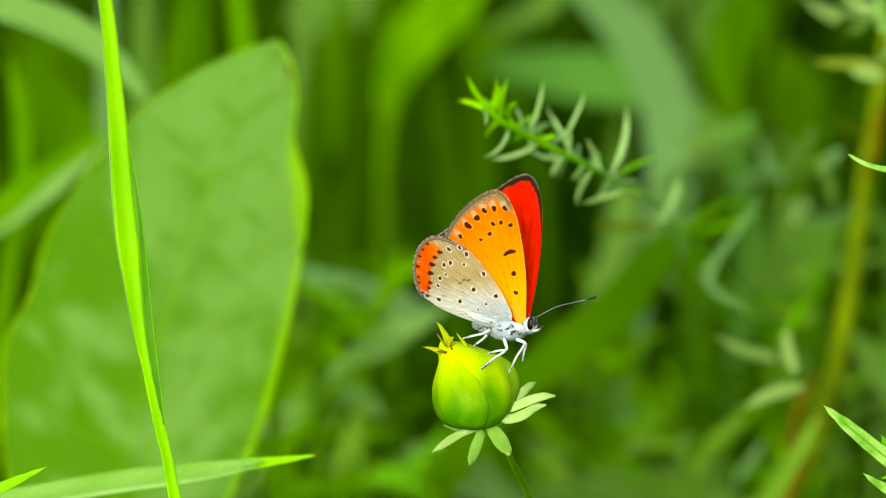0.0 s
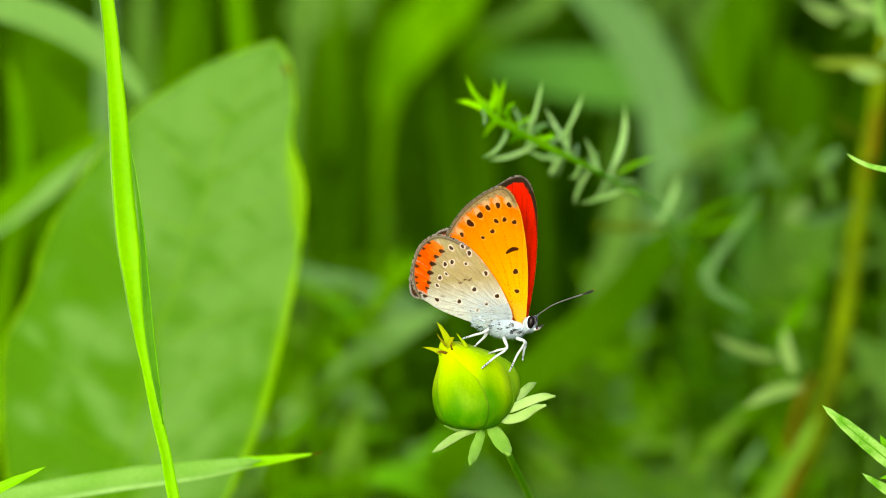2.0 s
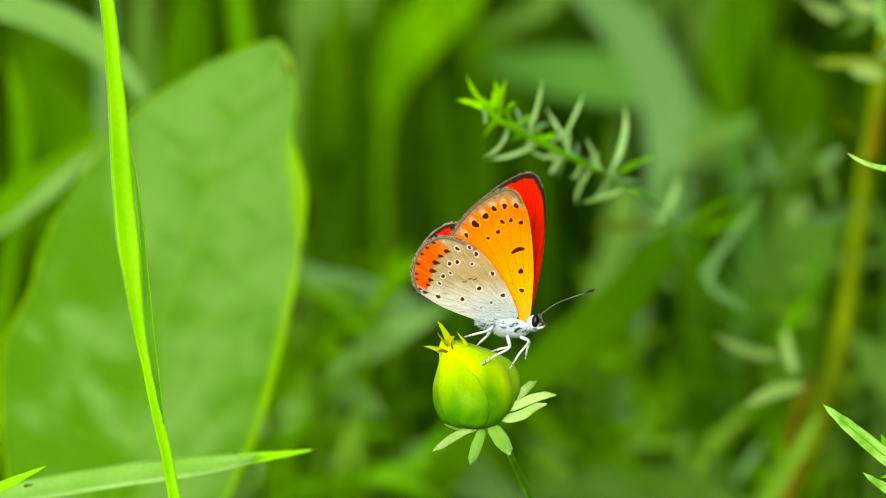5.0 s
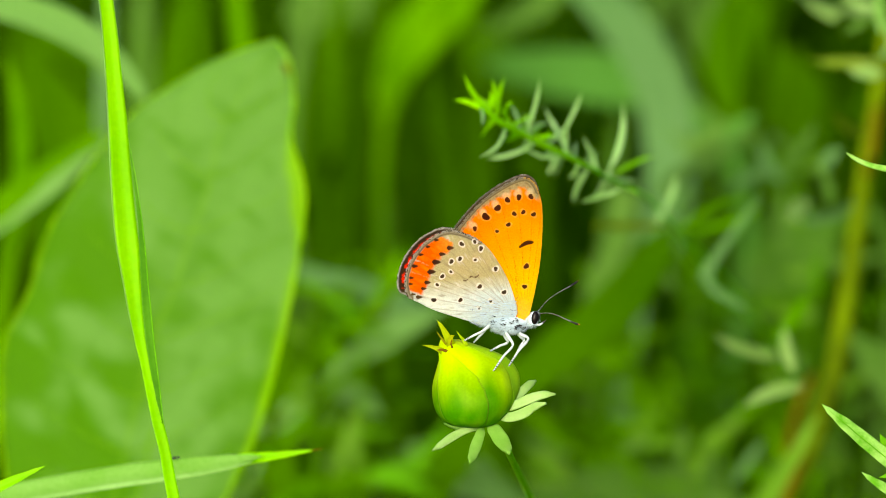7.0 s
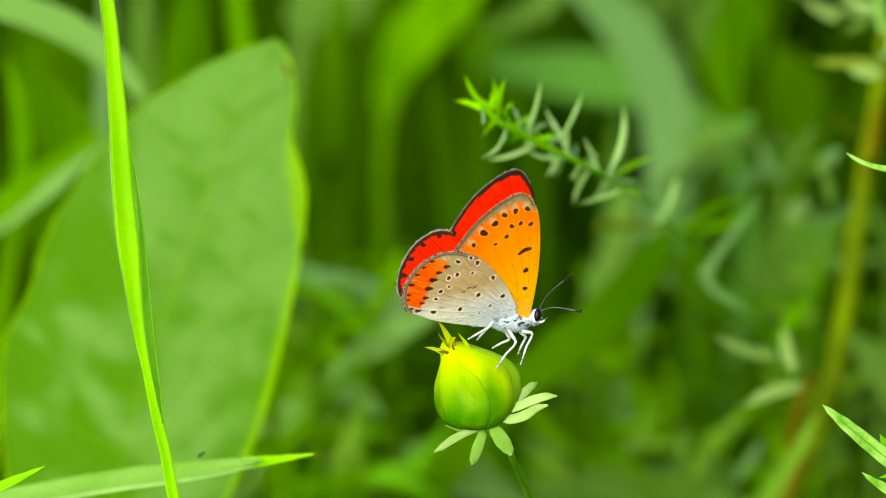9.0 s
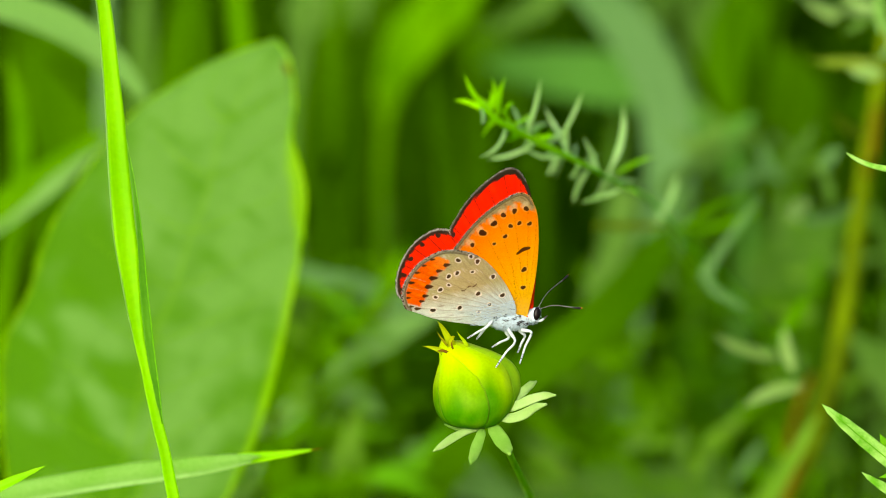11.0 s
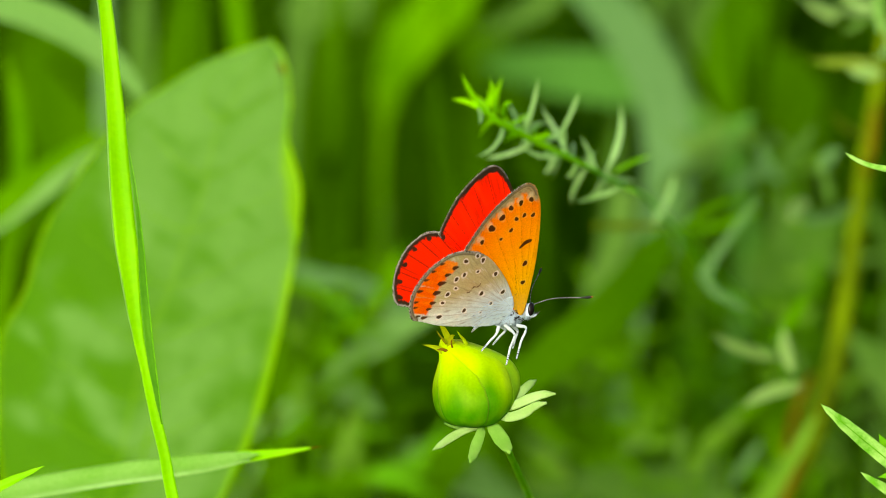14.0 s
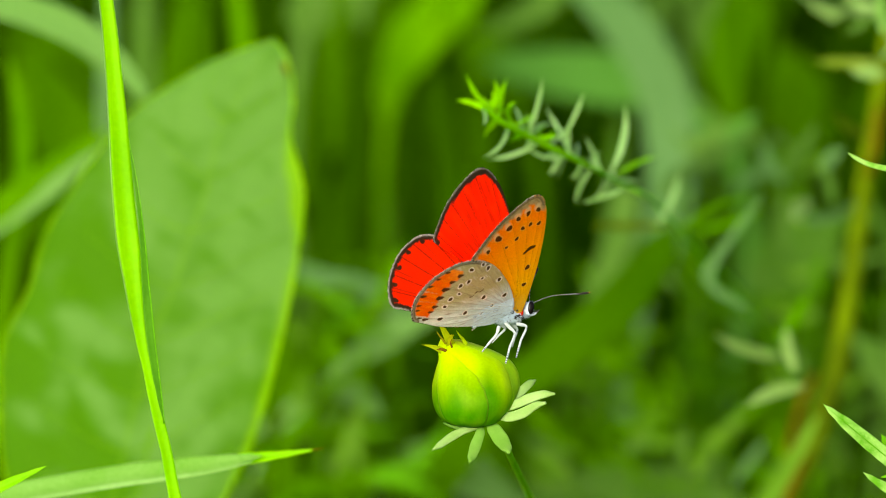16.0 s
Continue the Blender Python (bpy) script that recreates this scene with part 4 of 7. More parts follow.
                faces.append((a, a + 1, a + row + 1, a + row))
                faces.append((nv + a, nv + a + row, nv + a + row + 1, nv + a + 1))
        rim = [j for j in range(row)] + [i * row + na for i in range(1, ns + 1)] + [ns * row + j for j in range(na - 1, -1, -1)] + [i * row for i in range(ns - 1, 0, -1)]
        for a, b in zip(rim, rim[1:] + rim[:1]):
            faces.append((a, nv + a, nv + b, b))
        pigment(link_mesh("bract", verts, faces, M_BUD, bud), cols)
    # dry pointed tips: (line, colour); the longest stands up, one points aside
    for pts, c in (([(803, 622, 26), (796, 606, 22), (788, 590, 15), (780, 576, 9), (773, 567, 1)], (0.30, 0.40, 0.002)), ([(792, 628, 20), (778, 619, 15), (763, 614, 8), (747, 611, 1)], (0.28, 0.38, 0.002)),
                   ([(800, 616, 18), (797, 604, 14), (800, 596, 9), (804, 594, 2)], (0.29, 0.34, 0.002)), ([(826, 612, 12), (820, 602, 8), (812, 592, 4), (808, 586, 1)], (0.28, 0.42, 0.002)),
                   ([(796, 625, 8), (788, 621, 8), (780, 619, 6), (773, 620, 2)], (0.14, 0.075, 0.003)), ([(790, 610, 6), (784, 602, 6), (778, 595, 4), (773, 587, 1)], (0.20, 0.20, 0.003)),
                   ([(804, 622, 5), (800, 615, 5), (798, 607, 3), (800, 601, 1)], (0.14, 0.075, 0.003))):
        ob = link_mesh("bract_tip", *ribbon(px([(x, y, w * 0.7) for x, y, w in pts], 0.6012 if c[0] > 0.25 else 0.6006), 14, (0.2, -1, 0.3), 0.45, 0.0005, 0.04, 4), M_BUD, bud, "dry pointed tip")
        pigment(ob, [Vector(c) * (1 + 0.25 * noise.noise(v.co * 4000)) for v in ob.data.vertices])
    # the spreading outer bracts under the bud
    for pts, dz in (([(850, 757, 8), (828, 761, 15), (800, 774, 19), (780, 788, 15), (766, 797, 4)], -0.004), ([(853, 755, 10), (850, 768, 21), (842, 790, 25), (836, 808, 20), (832, 819, 6)], -0.006),
                    ([(866, 748, 16), (876, 762, 32), (887, 779, 35), (896, 793, 26), (901, 802, 8)], -0.006), ([(882, 738, 14), (902, 739, 22), (926, 732, 23), (948, 719, 17), (966, 714, 6)], -0.004),
                    ([(888, 726, 12), (912, 717, 20), (938, 706, 22), (962, 699, 18), (983, 698, 5)], -0.001), ([(896, 720, 8), (912, 706, 16), (927, 690, 19), (938, 680, 17), (948, 674, 5)], 0.004),
                    ([(850, 756, 8), (830, 758, 12), (812, 757, 13), (798, 753, 10), (786, 750, 3)], 0.005), ([(868, 756, 10), (872, 763, 16), (877, 767, 15), (883, 769, 10), (888, 770, 4)], 0.006)):
        link_mesh("outer_bract", *ribbon(px([(x, y, w * 0.8, 0.6 + dz * i / 4) for i, (x, y, w) in enumerate(pts)]), 24, (0.1, -1, 0.7), 0.22, 0.0008, 0, 8), M_SEPAL_PALE if pts[-1][1] < 715 or pts[-1][0] == 766 else M_SEPAL, t)
    return t


# ---- the butterfly, built in its own space: x to the head, y up the wings, z to its side ----
def inside(poly, xs, ys):
    """Which of the points lie in the closed outline."""
    ok = np.zeros(xs.shape, bool)
    n = len(poly)
    for i in range(n):
        (x0, y0), (x1, y1) = poly[i], poly[(i + 1) % n]
        if y0 == y1:
            continue
        hit = ((y0 > ys) != (y1 > ys)) & (xs < (x1 - x0) * (ys - y0) / (y1 - y0) + x0)
        ok ^= hit
    return ok


def rounded(points, n=6):
    """A closed smooth outline through the points."""
    out, m = [], len(points)
    for i in range(m):
        a, b, c, d = (np.array(points[(i + k - 1) % m], float) for k in range(4))
        for k in range(n):
            u = k / n
            out.append(tuple(0.5 * (2 * b + (c - a) * u + (2 * a - 5 * b + 4 * c - d) * u * u + (3 * b - a - 3 * c + d) * u ** 3)))
    return out


def edge_distance(poly, xs, ys):
    best = np.full(xs.shape, 1e9)
    n = len(poly)
    for i in range(n):
        (x0, y0), (x1, y1) = poly[i], poly[(i + 1) % n]
        dx, dy = x1 - x0, y1 - y0
        l2 = dx * dx + dy * dy + 1e-9
        u = np.clip(((xs - x0) * dx + (ys - y0) * dy) / l2, 0, 1)
        best = np.minimum(best, np.hypot(xs - x0 - u * dx, ys - y0 - u * dy))
    return best


FORE = [(933, 569), (943, 532), (953, 480), (958, 430), (959, 390), (957, 360), (950, 336), (941, 322), (929, 316), (912, 319), (893, 328), (872, 341),
        (852, 356), (835, 373), (820, 391), (808, 407), (806, 418), (822, 434), (850, 464), (884, 506), (906, 540), (914, 558), (923, 570)]
HIND = [(915, 556), (911, 530), (900, 498), (884, 468), (866, 442), (848, 426), (826, 415), (802, 409), (784, 411), (768, 419), (751, 432), (737, 450),
        (726, 472), (721, 494), (722, 511), (727, 525), (745, 535), (768, 548), (802, 560), (842, 572), (872, 580), (898, 574)]
HIND_FAR = HIND[:15] + [(727, 522), (745, 527), (768, 535), (802, 545), (842, 556), (872, 562), (898, 562)]
HIND_FAR = [(908 + (x - 908) * 1.045, 552 + (y - 552) * 1.02) for x, y in HIND_FAR]
FORE_FAR = [(932 + (x - 932) * 1.02, 562 + (y - 562) * 0.998) for x, y in FORE]
FORE_DOTS = [(840, 405, 4.6), (859, 384, 7.4), (880, 369, 6.4), (897, 355, 5.4), (917, 350, 5.4), (938, 349, 5.2), (909, 379, 4.6), (925, 376, 4.4),
             (943, 380, 4.6), (899, 398, 4.4), (879, 410, 3.4), (931, 471, 5.4), (928, 507, 4.6)]
HIND_DOTS = [(817, 432, 5.2), (840, 428, 4.2), (851, 440, 5.2), (814, 458, 4.8), (799, 463, 5.0), (841, 460, 3.4), (877, 476, 5.0), (798, 481, 3.4),
             (783, 489, 4.8), (774, 504, 4.0), (849, 507, 5.2), (892, 517, 5.2), (815, 531, 5.0), (768, 531, 5.6), (868, 533, 3.8), (848, 546, 2.8)]
HIND_MARKS = [(772, 425, 3.6), (758, 437, 3.4), (746, 451, 3.6), (735, 471, 4.4), (730, 492, 3.4), (729, 503, 3.2), (794, 439, 4.2), (781, 450, 3.8),
              (770, 464, 5.0), (762, 481, 4.8), (756, 500, 3.8), (750, 511, 3.2), (742, 526, 4.6), (733, 521, 3.4)]
NEAR_HIND = [(x - 0.055 * max(0, 800 - x), y + 0.04 * max(0, 770 - x) * (y > 500)) for x, y in HIND]
HIND_MARKS = [(x - 0.05 * max(0, 800 - x), y, r) for x, y, r in HIND_MARKS]
STRETCH = 1.0642


def blot(cx, cy, r, xs, ys, rng, soft=1.0):
    """A rounded spot with an uneven rim, 1 inside and 0 outside."""
    a = np.arctan2(ys - cy, xs - cx)
    p = rng.uniform(0, 6.28)
    rr = r * (1 + 0.14 * np.sin(2 * a + p) + 0.08 * np.sin(3 * a + 2 * p))
    return np.clip((rr - np.hypot(xs - cx, ys - cy)) / (0.7 * soft) + 0.5, 0, 1)


def lay(c, colour, k):
    return c * (1 - k[:, None]) + np.array(colour) * k[:, None]


def veins(origin, ends, xs, ys, w):
    """Narrow lines from the root of the wing to its margin."""
    k = np.zeros(xs.shape)
    for i, (ex, ey) in enumerate(ends):
        ox, oy = origin
        dx, dy = ex - ox, ey - oy
        l = math.hypot(dx, dy)
        u = ((xs - ox) * dx + (ys - oy) * dy) / l
        v = ((xs - ox) * dy - (ys - oy) * dx) / l + 7 * np.sin(np.clip(u / l, 0, 1) * 3.14) * (0.5 - i / len(ends))
        k = np.maximum(k, np.clip(1.2 - np.abs(v) / w, 0, 1) * (u > 0.12 * l) * (u < l * 1.02))
    return k


FORE_ENDS = [(957, 360), (941, 322), (912, 319), (880, 336), (852, 356), (829, 380), (810, 404), (830, 440)]
HIND_ENDS = [(826, 415), (802, 409), (768, 419), (745, 440), (728, 468), (721, 494), (725, 520), (768, 546)]


def fore_under(x, y, e, outer, rng, grain):
    c = np.empty((len(x), 3))
    c[:] = (0.95, 0.305, 0.0006)
    # deep orange towards the outer margin, golden towards the root and the leading edge
    c = lay(c, (0.97, 0.52, 0.0008), np.clip((y - 430 + (x - 880) * 0.5) / 110, 0, 1))
    c = lay(c, (0.92, 0.16, 0.0006), np.clip((62 - outer) / 42, 0, 1) * 0.75)
    c = lay(c, (0.50, 0.13, 0.002), veins((930, 556), FORE_ENDS, x, y, 1.0) * np.clip(0.35 + grain, 0, 1))
    # olive-brown border with pale teeth on its inner side
    wave = np.sin((x - y) * 0.33)
    border = np.clip((13.0 + 2.0 * wave + 2 * grain + 7 * np.clip((368 - y) / 30, 0, 1) - outer) / 7.0, 0, 1)
    c = lay(c, (0.86, 0.50, 0.12), np.clip(1 - np.abs(outer - 17.5) / 4.5, 0, 1) * np.clip(0.1 + 0.9 * wave, 0, 1) * 0.25)
    c = lay(c, (0.30, 0.265, 0.12), border * 0.92)
    c = lay(c, (0.40, 0.36, 0.17), np.clip(grain * 2.5, 0, 1) * border * 0.7)
    c = lay(c, (0.13, 0.10, 0.05), np.clip(1 - np.abs(outer - 9.5) / 3.0, 0, 1) * np.clip(-wave * 1.3 - 0.1, 0, 1) * 0.6)
    c = lay(c, (0.20, 0.18, 0.11), np.clip((5 - outer) / 2, 0, 1))
    c = lay(c, (0.06, 0.05, 0.035), np.clip(1.3 - np.abs(outer - 5.0) / 1.4, 0, 1) * 0.8)
    c = lay(c, (0.05, 0.04, 0.035), np.clip((3.6 - outer) / 2, 0, 1) * np.clip(grain * 3 + 0.2, 0, 1))
    # cream flecks on the outer side of the marginal row
    for cx, cy, r in FORE_DOTS[:6]:
        ox, oy = (-4.5, -6.0) if cx < 890 else (-2.0, -8.0)
        c = lay(c, (0.66, 0.52, 0.28), blot(cx + ox, cy + oy, 6.5, x, y, rng, 6.0) * 0.65)
    c = lay(c, (0.96, 0.56, 0.012), np.clip((y - 470) / 80, 0, 1) * np.clip((x - 905) / 22, 0, 1) * 0.7)
    for cx, cy, r in FORE_DOTS:
        c = lay(c, (0.88, 0.52, 0.10), blot(cx, cy, r + 1.6, x, y, rng, 1.8) * 0.32)
        c = lay(c, (0.035, 0.010, 0.005), blot(cx, cy, r * 0.88, x, y, rng, 1.3))
    # the wavy bar that closes the cell
    s = np.clip((x - 919) / 23, 0, 1)
    wide = 2.6 + 1.5 * np.sin(s * 3.14)
    bar = np.clip((wide - np.hypot(np.maximum(0, np.abs(x - 930.5) - 10.5), y - (437 - 8 * s - 2.4 * np.sin(s * 3.14)))) / 1.4 + 0.4, 0, 1)
    c = lay(c, (0.03, 0.010, 0.005), bar)
    dust = (np.abs(x - 912 - (y - 480) * 0.08) < 1.6) & (y > 470) & (y < 530) & (grain > 0.1)
    c = lay(c, (0.25, 0.09, 0.01), dust * 0.6)
    # olive dusting at the root
    c = lay(c, (0.34, 0.30, 0.14), np.clip((y - 520 - (x - 920) * 0.6) / 26, 0, 1) * np.clip(0.5 + grain, 0, 1) * 0.3)
    lead = np.clip((3.0 - e) / 2.5, 0, 1) * (x > 925)
    c = lay(c, (0.86, 0.44, 0.03), lead * 0.6)
    return c


def fore_upper(x, y, e, outer, rng, grain):
    c = np.empty((len(x), 3))
    c[:] = (0.80, 0.006, 0.001)
    ang, far_ = np.arctan2(y - 556, x - 930), np.hypot(x - 930, y - 556)
    streak = np.array([noise.noise((a * 22, d * 0.02, 6.0)) + 0.7 * noise.noise((a * 70, d * 0.05, 9.0)) for a, d in zip(ang, far_)])
    c = lay(c, (0.88, 0.022, 0.002), np.clip(streak, 0, 1))
    c = lay(c, (0.40, 0.004, 0.001), np.clip(-streak, 0, 1) * 0.8)
    # dark veins, strongest towards the margin
    c = lay(c, (0.05, 0.003, 0.002), veins((930, 556), FORE_ENDS, x, y, 1.1) * np.clip((120 - outer) / 110, 0, 1) * np.clip(0.6 + 1.5 * grain, 0.1, 1))
    rim = 9.5 + 1.4 * np.sin(x * 0.35 + y * 0.3) + 2.0 * grain + 5 * np.clip((345 - y) / 30, 0, 1)
    lead = (1.8 + 8.5 * np.clip((440 - y) / 105, 0, 1) ** 1.6 + 2.0 * grain) * (x > 925)
    c = lay(c, (0.016, 0.011, 0.009), np.maximum(np.clip((rim - outer) / 2.6, 0, 1), np.clip((lead - e) / 2.0, 0, 1)))
    c = lay(c, (0.15, 0.14, 0.11), np.clip((3.2 - outer + 1.5 * grain) / 2.0, 0, 1) * 0.8)
    return c


def hind_under(x, y, e, outer, rng, grain):
    c = np.empty((len(x), 3))
    c[:] = (0.42, 0.405, 0.185)
    c = lay(c, (0.53, 0.49, 0.25), np.clip(grain, 0, 1) * 0.6)
    # a warmer yellow-brown flush across the middle, paler towards the lower edge
    c = lay(c, (0.51, 0.41, 0.19), np.exp(-((x - 830) / 50) ** 2 - ((y - 470) / 40) ** 2) * 0.45)
    pale = np.clip((y - 494 + (x - 800) * 0.10) / 36, 0, 1)
    c = lay(c, (0.66, 0.76, 0.68), pale)
    c = lay(c, (0.50, 0.65, 0.71), np.clip(1 - np.hypot((x - 885) / 86, (y - 552) / 46), 0, 1) ** 0.6)
    c = lay(c, (0.26, 0.21, 0.13), veins((908, 552), HIND_ENDS, x, y, 0.8) * 0.55)
    ang, far_ = np.arctan2(y - 552, x - 908), np.hypot(x - 908, y - 552)
    streak = np.array([noise.noise((a * 26, d * 0.05, 2.0)) + 0.6 * noise.noise((a * 60, d * 0.09, 5.0)) for a, d in zip(ang, far_)])
    c = lay(c, (0.20, 0.17, 0.11), np.clip(streak - 0.18, 0, 1) * 0.85)
    c = lay(c, (0.80, 0.80, 0.74), np.clip(-streak - 0.3, 0, 1) * 0.9)
    band = np.zeros(x.shape)
    for (ax, ay, _), (bx, by, _) in zip(HIND_MARKS[:6], HIND_MARKS[6:12]):
        dx, dy = bx - ax, by - ay
        along = ((x - ax) * dx + (y - ay) * dy) / (dx * dx + dy * dy)
        u = np.clip(along, -0.4, 1.1)
        cell = np.clip((12.2 + 2.0 * grain - np.hypot(x - ax - u * dx, y - ay - u * dy)) / 3.0, 0, 1)
        band = np.maximum(band, cell * np.clip(((1 - along) * math.hypot(dx, dy) + 5.5 + 1.5 * grain) / 5.0, 0, 1))
    c = lay(c, (0.80, 0.10, 0.0008), band)
    c = lay(c, (0.84, 0.22, 0.002), np.clip(streak + 0.15, 0, 1) * band * 0.8)
    c = lay(c, (0.88, 0.30, 0.02), np.clip((x - 768) / 22, 0, 1) * np.clip((455 - y) / 20, 0, 1) * band * 0.7)
    edge = np.clip((8.5 + 1.5 * grain - outer) / 2.5, 0, 1)
    c = lay(c, (0.26, 0.24, 0.14), edge)
    c = lay(c, (0.10, 0.085, 0.06), np.clip(1.3 - np.abs(outer - 5.4) / 1.5, 0, 1) * 0.85)
    c = lay(c, (0.30, 0.28, 0.21), np.clip((3.8 - outer) / 1.5, 0, 1))
    c = lay(c, (0.06, 0.05, 0.045), np.clip((3.8 - outer) / 2, 0, 1) * np.clip(grain * 3 + 0.2, 0, 1))
    c = lay(c, (0.02, 0.015, 0.012), blot(715, 521, 7.0, x, y, rng, 2.0))
    for cx, cy, r in HIND_DOTS:
        c = lay(c, (0.82, 0.79, 0.66), blot(cx, cy, r * 0.78 + 2.1, x, y, rng, 1.6) * 0.8)
        c = lay(c, (0.015, 0.012, 0.012), blot(cx, cy, r * 0.76, x, y, rng, 1.2))
    for i, (cx, cy, r) in enumerate(HIND_MARKS):
        r = r * (1.2 if 6 <= i < 12 else 1.0)
        wedge = np.clip((r * (1.05 - 0.5 * np.clip((cx - x) / r, -1.4, 1.4)) - 1.15 * np.abs(y - cy) - 0.8 * np.abs(x - cx)) / 2.2 + 0.3, 0, 1)
        c = lay(c, (0.03, 0.014, 0.008), np.maximum(wedge, blot(cx, cy, r * 0.6, x, y, rng, 1.5)))
    mark = (np.abs(y - (496 - (x - 820) * 0.34 + 2 * np.sin((x - 820) * 0.35))) < 1.5) & (x > 819) & (x < 847)
    c = lay(c, (0.10, 0.06, 0.04), mark * (0.35 + 0.6 * (grain > -0.1)))
    return c


def hind_upper(x, y, e, outer, rng, grain):
    c = np.empty((len(x), 3))
    c[:] = (0.82, 0.009, 0.001)
    c = lay(c, (0.84, 0.035, 0.003), np.clip(grain, 0, 1) * 0.6)
    c = lay(c, (0.10, 0.004, 0.003), veins((908, 552), HIND_ENDS, x, y, 1.3) * np.clip(0.75 + 1.5 * grain, 0.3, 1))
    # short dark rays between the veins
    ang = np.arctan2(y - 552, x - 908)
    ray = np.array([noise.noise((a * 40, 1.0, 8.0)) for a in ang])
    c = lay(c, (0.22, 0.006, 0.003), np.clip(ray * 2.5 - 0.3, 0, 1) * np.clip((64 - outer) / 40, 0, 1) * 0.8)
    c = lay(c, (0.02, 0.012, 0.010), np.clip((9.5 + 0.8 * np.sin(x * 0.3 - y * 0.3) + 2 * grain - outer) / 2.5, 0, 1))
    for i in range(len(HIND_ENDS) - 2):
        (ax, ay), (bx, by) = HIND_ENDS[i + 1], HIND_ENDS[i + 2]
        mx, my = (ax + bx) / 2, (ay + by) / 2
        c = lay(c, (0.02, 0.010, 0.008), blot(mx + 2.0, my + 3.0, 4.4, x, y, rng, 2.5))
    c = lay(c, (0.30, 0.28, 0.24), np.clip((3.2 - outer + 1.5 * grain) / 2.0, 0, 1))
    return c


def build_wing(name, outline, origin, front, back, parent, label, margin, seed, bow=0.0):
    """A thin wing plate with pigments on both sides. front faces +z. margin: which way the fringed outer edge lies."""
    rng = random.Random(seed)
    poly = rounded(outline)
    step = 0.85
    x0, x1 = min(p[0] for p in poly) - 2, max(p[0] for p in poly) + 2
    y0, y1 = min(p[1] for p in poly) - 2, max(p[1] for p in poly) + 2
    gx, gy = np.arange(x0, x1, step), np.arange(y0, y1, step)
    X, Y = np.meshgrid(gx, gy)
    xs, ys = X.ravel(), Y.ravel()
    e = edge_distance(poly, xs, ys)
    ok = inside(poly, xs, ys)
    signed = np.where(ok, e, -e)
    # a ragged fringe
    grain = np.array([noise.noise((a * 0.35, b * 0.35, seed)) for a, b in zip(xs, ys)])
    far_edge = [p for p in poly if margin(p)]
    outer = np.full(xs.shape, 1e9)
    for (ax, ay), (bx, by) in zip(far_edge[:-1], far_edge[1:]):
        dx, dy = bx - ax, by - ay
        l2 = dx * dx + dy * dy + 1e-9
        if l2 > 400:
            continue
        u = np.clip(((xs - ax) * dx + (ys - ay) * dy) / l2, 0, 1)
        outer = np.minimum(outer, np.hypot(xs - ax - u * dx, ys - ay - u * dy))
    keep = signed > np.where(outer < 6, -0.6 + 2.2 * grain, 0.0)
    k = keep.reshape(X.shape)
    cell = k[:-1, :-1] & k[1:, :-1] & k[:-1, 1:] & k[1:, 1:]
    used = np.zeros(X.shape, bool)
    for a, b in ((0, 0), (0, 1), (1, 0), (1, 1)):
        used[a:a + cell.shape[0], b:b + cell.shape[1]] |= cell
    idx = -np.ones(X.shape, int)
    idx[used] = np.arange(used.sum())
    uf = used.ravel()
    ux, uy, ue, uo, ug = xs[uf], ys[uf], np.maximum(signed[uf], 0), outer[uf], grain[uf]
    ends = FORE_ENDS if outline in (FORE, FORE_FAR) else HIND_ENDS
    root = (930, 556) if outline in (FORE, FORE_FAR) else (908, 552)
    pleat = veins(root, ends, ux, uy, 5.0)
    r = np.hypot(ux - root[0], uy - root[1])
    z = 0.5 * pleat + 0.6 * np.array([noise.noise((a * 0.02, b * 0.02, seed + 4.0)) for a, b in zip(ux, uy)]) + 0.08 * ug
    z = z * np.clip(ue / 8, 0.1, 1)
    # the outer third of the wing bows to one side
    w_ = np.clip((805 - ux) / 82, 0, 1) ** 1.5
    z = z - bow * w_
    n = len(ux)
    co = np.empty((2 * n, 3))
    for i in (0, 1):
        co[i * n:(i + 1) * n, 0] = (ux - origin[0]) * S
        co[i * n:(i + 1) * n, 1] = -(uy - origin[1]) * STRETCH * S - 0.36 * bow * w_ * S
        co[i * n:(i + 1) * n, 2] = (z + (0.7 if i == 0 else -0.7)) * S
    r_, c_ = np.nonzero(cell)
    a, b, c, d = idx[r_, c_], idx[r_, c_ + 1], idx[r_ + 1, c_ + 1], idx[r_ + 1, c_]
    top = np.stack([d, c, b, a], 1)
    bottom = np.stack([a, b, c, d], 1) + n
    edges = {}
    for q in top:
        for i in range(4):
            u, v = int(q[i]), int(q[(i + 1) % 4])
            if (v, u) in edges:
                del edges[(v, u)]
            else:
                edges[(u, v)] = 1
    # draw the bare edges out to the true outline
    ring = np.array(poly)
    for v in sorted({u for e_ in edges for u in e_}):
        if uo[v] > 6:
            best = (1e9, 0, 0)
            for i in range(len(ring)):
                p, q = ring[i], ring[(i + 1) % len(ring)]
                d_ = q - p
                k_ = min(1, max(0, ((ux[v] - p[0]) * d_[0] + (uy[v] - p[1]) * d_[1]) / (d_[0] ** 2 + d_[1] ** 2 + 1e-9)))
                fx, fy = p[0] + k_ * d_[0], p[1] + k_ * d_[1]
                best = min(best, ((fx - ux[v]) ** 2 + (fy - uy[v]) ** 2, fx, fy))
            for o in (0, n):
                co[v + o, 0], co[v + o, 1] = (best[1] - origin[0]) * S, -(best[2] - origin[1]) * STRETCH * S - 0.36 * bow * w_[v] * S
    sides = [(v, u, u + n, v + n) for u, v in edges]
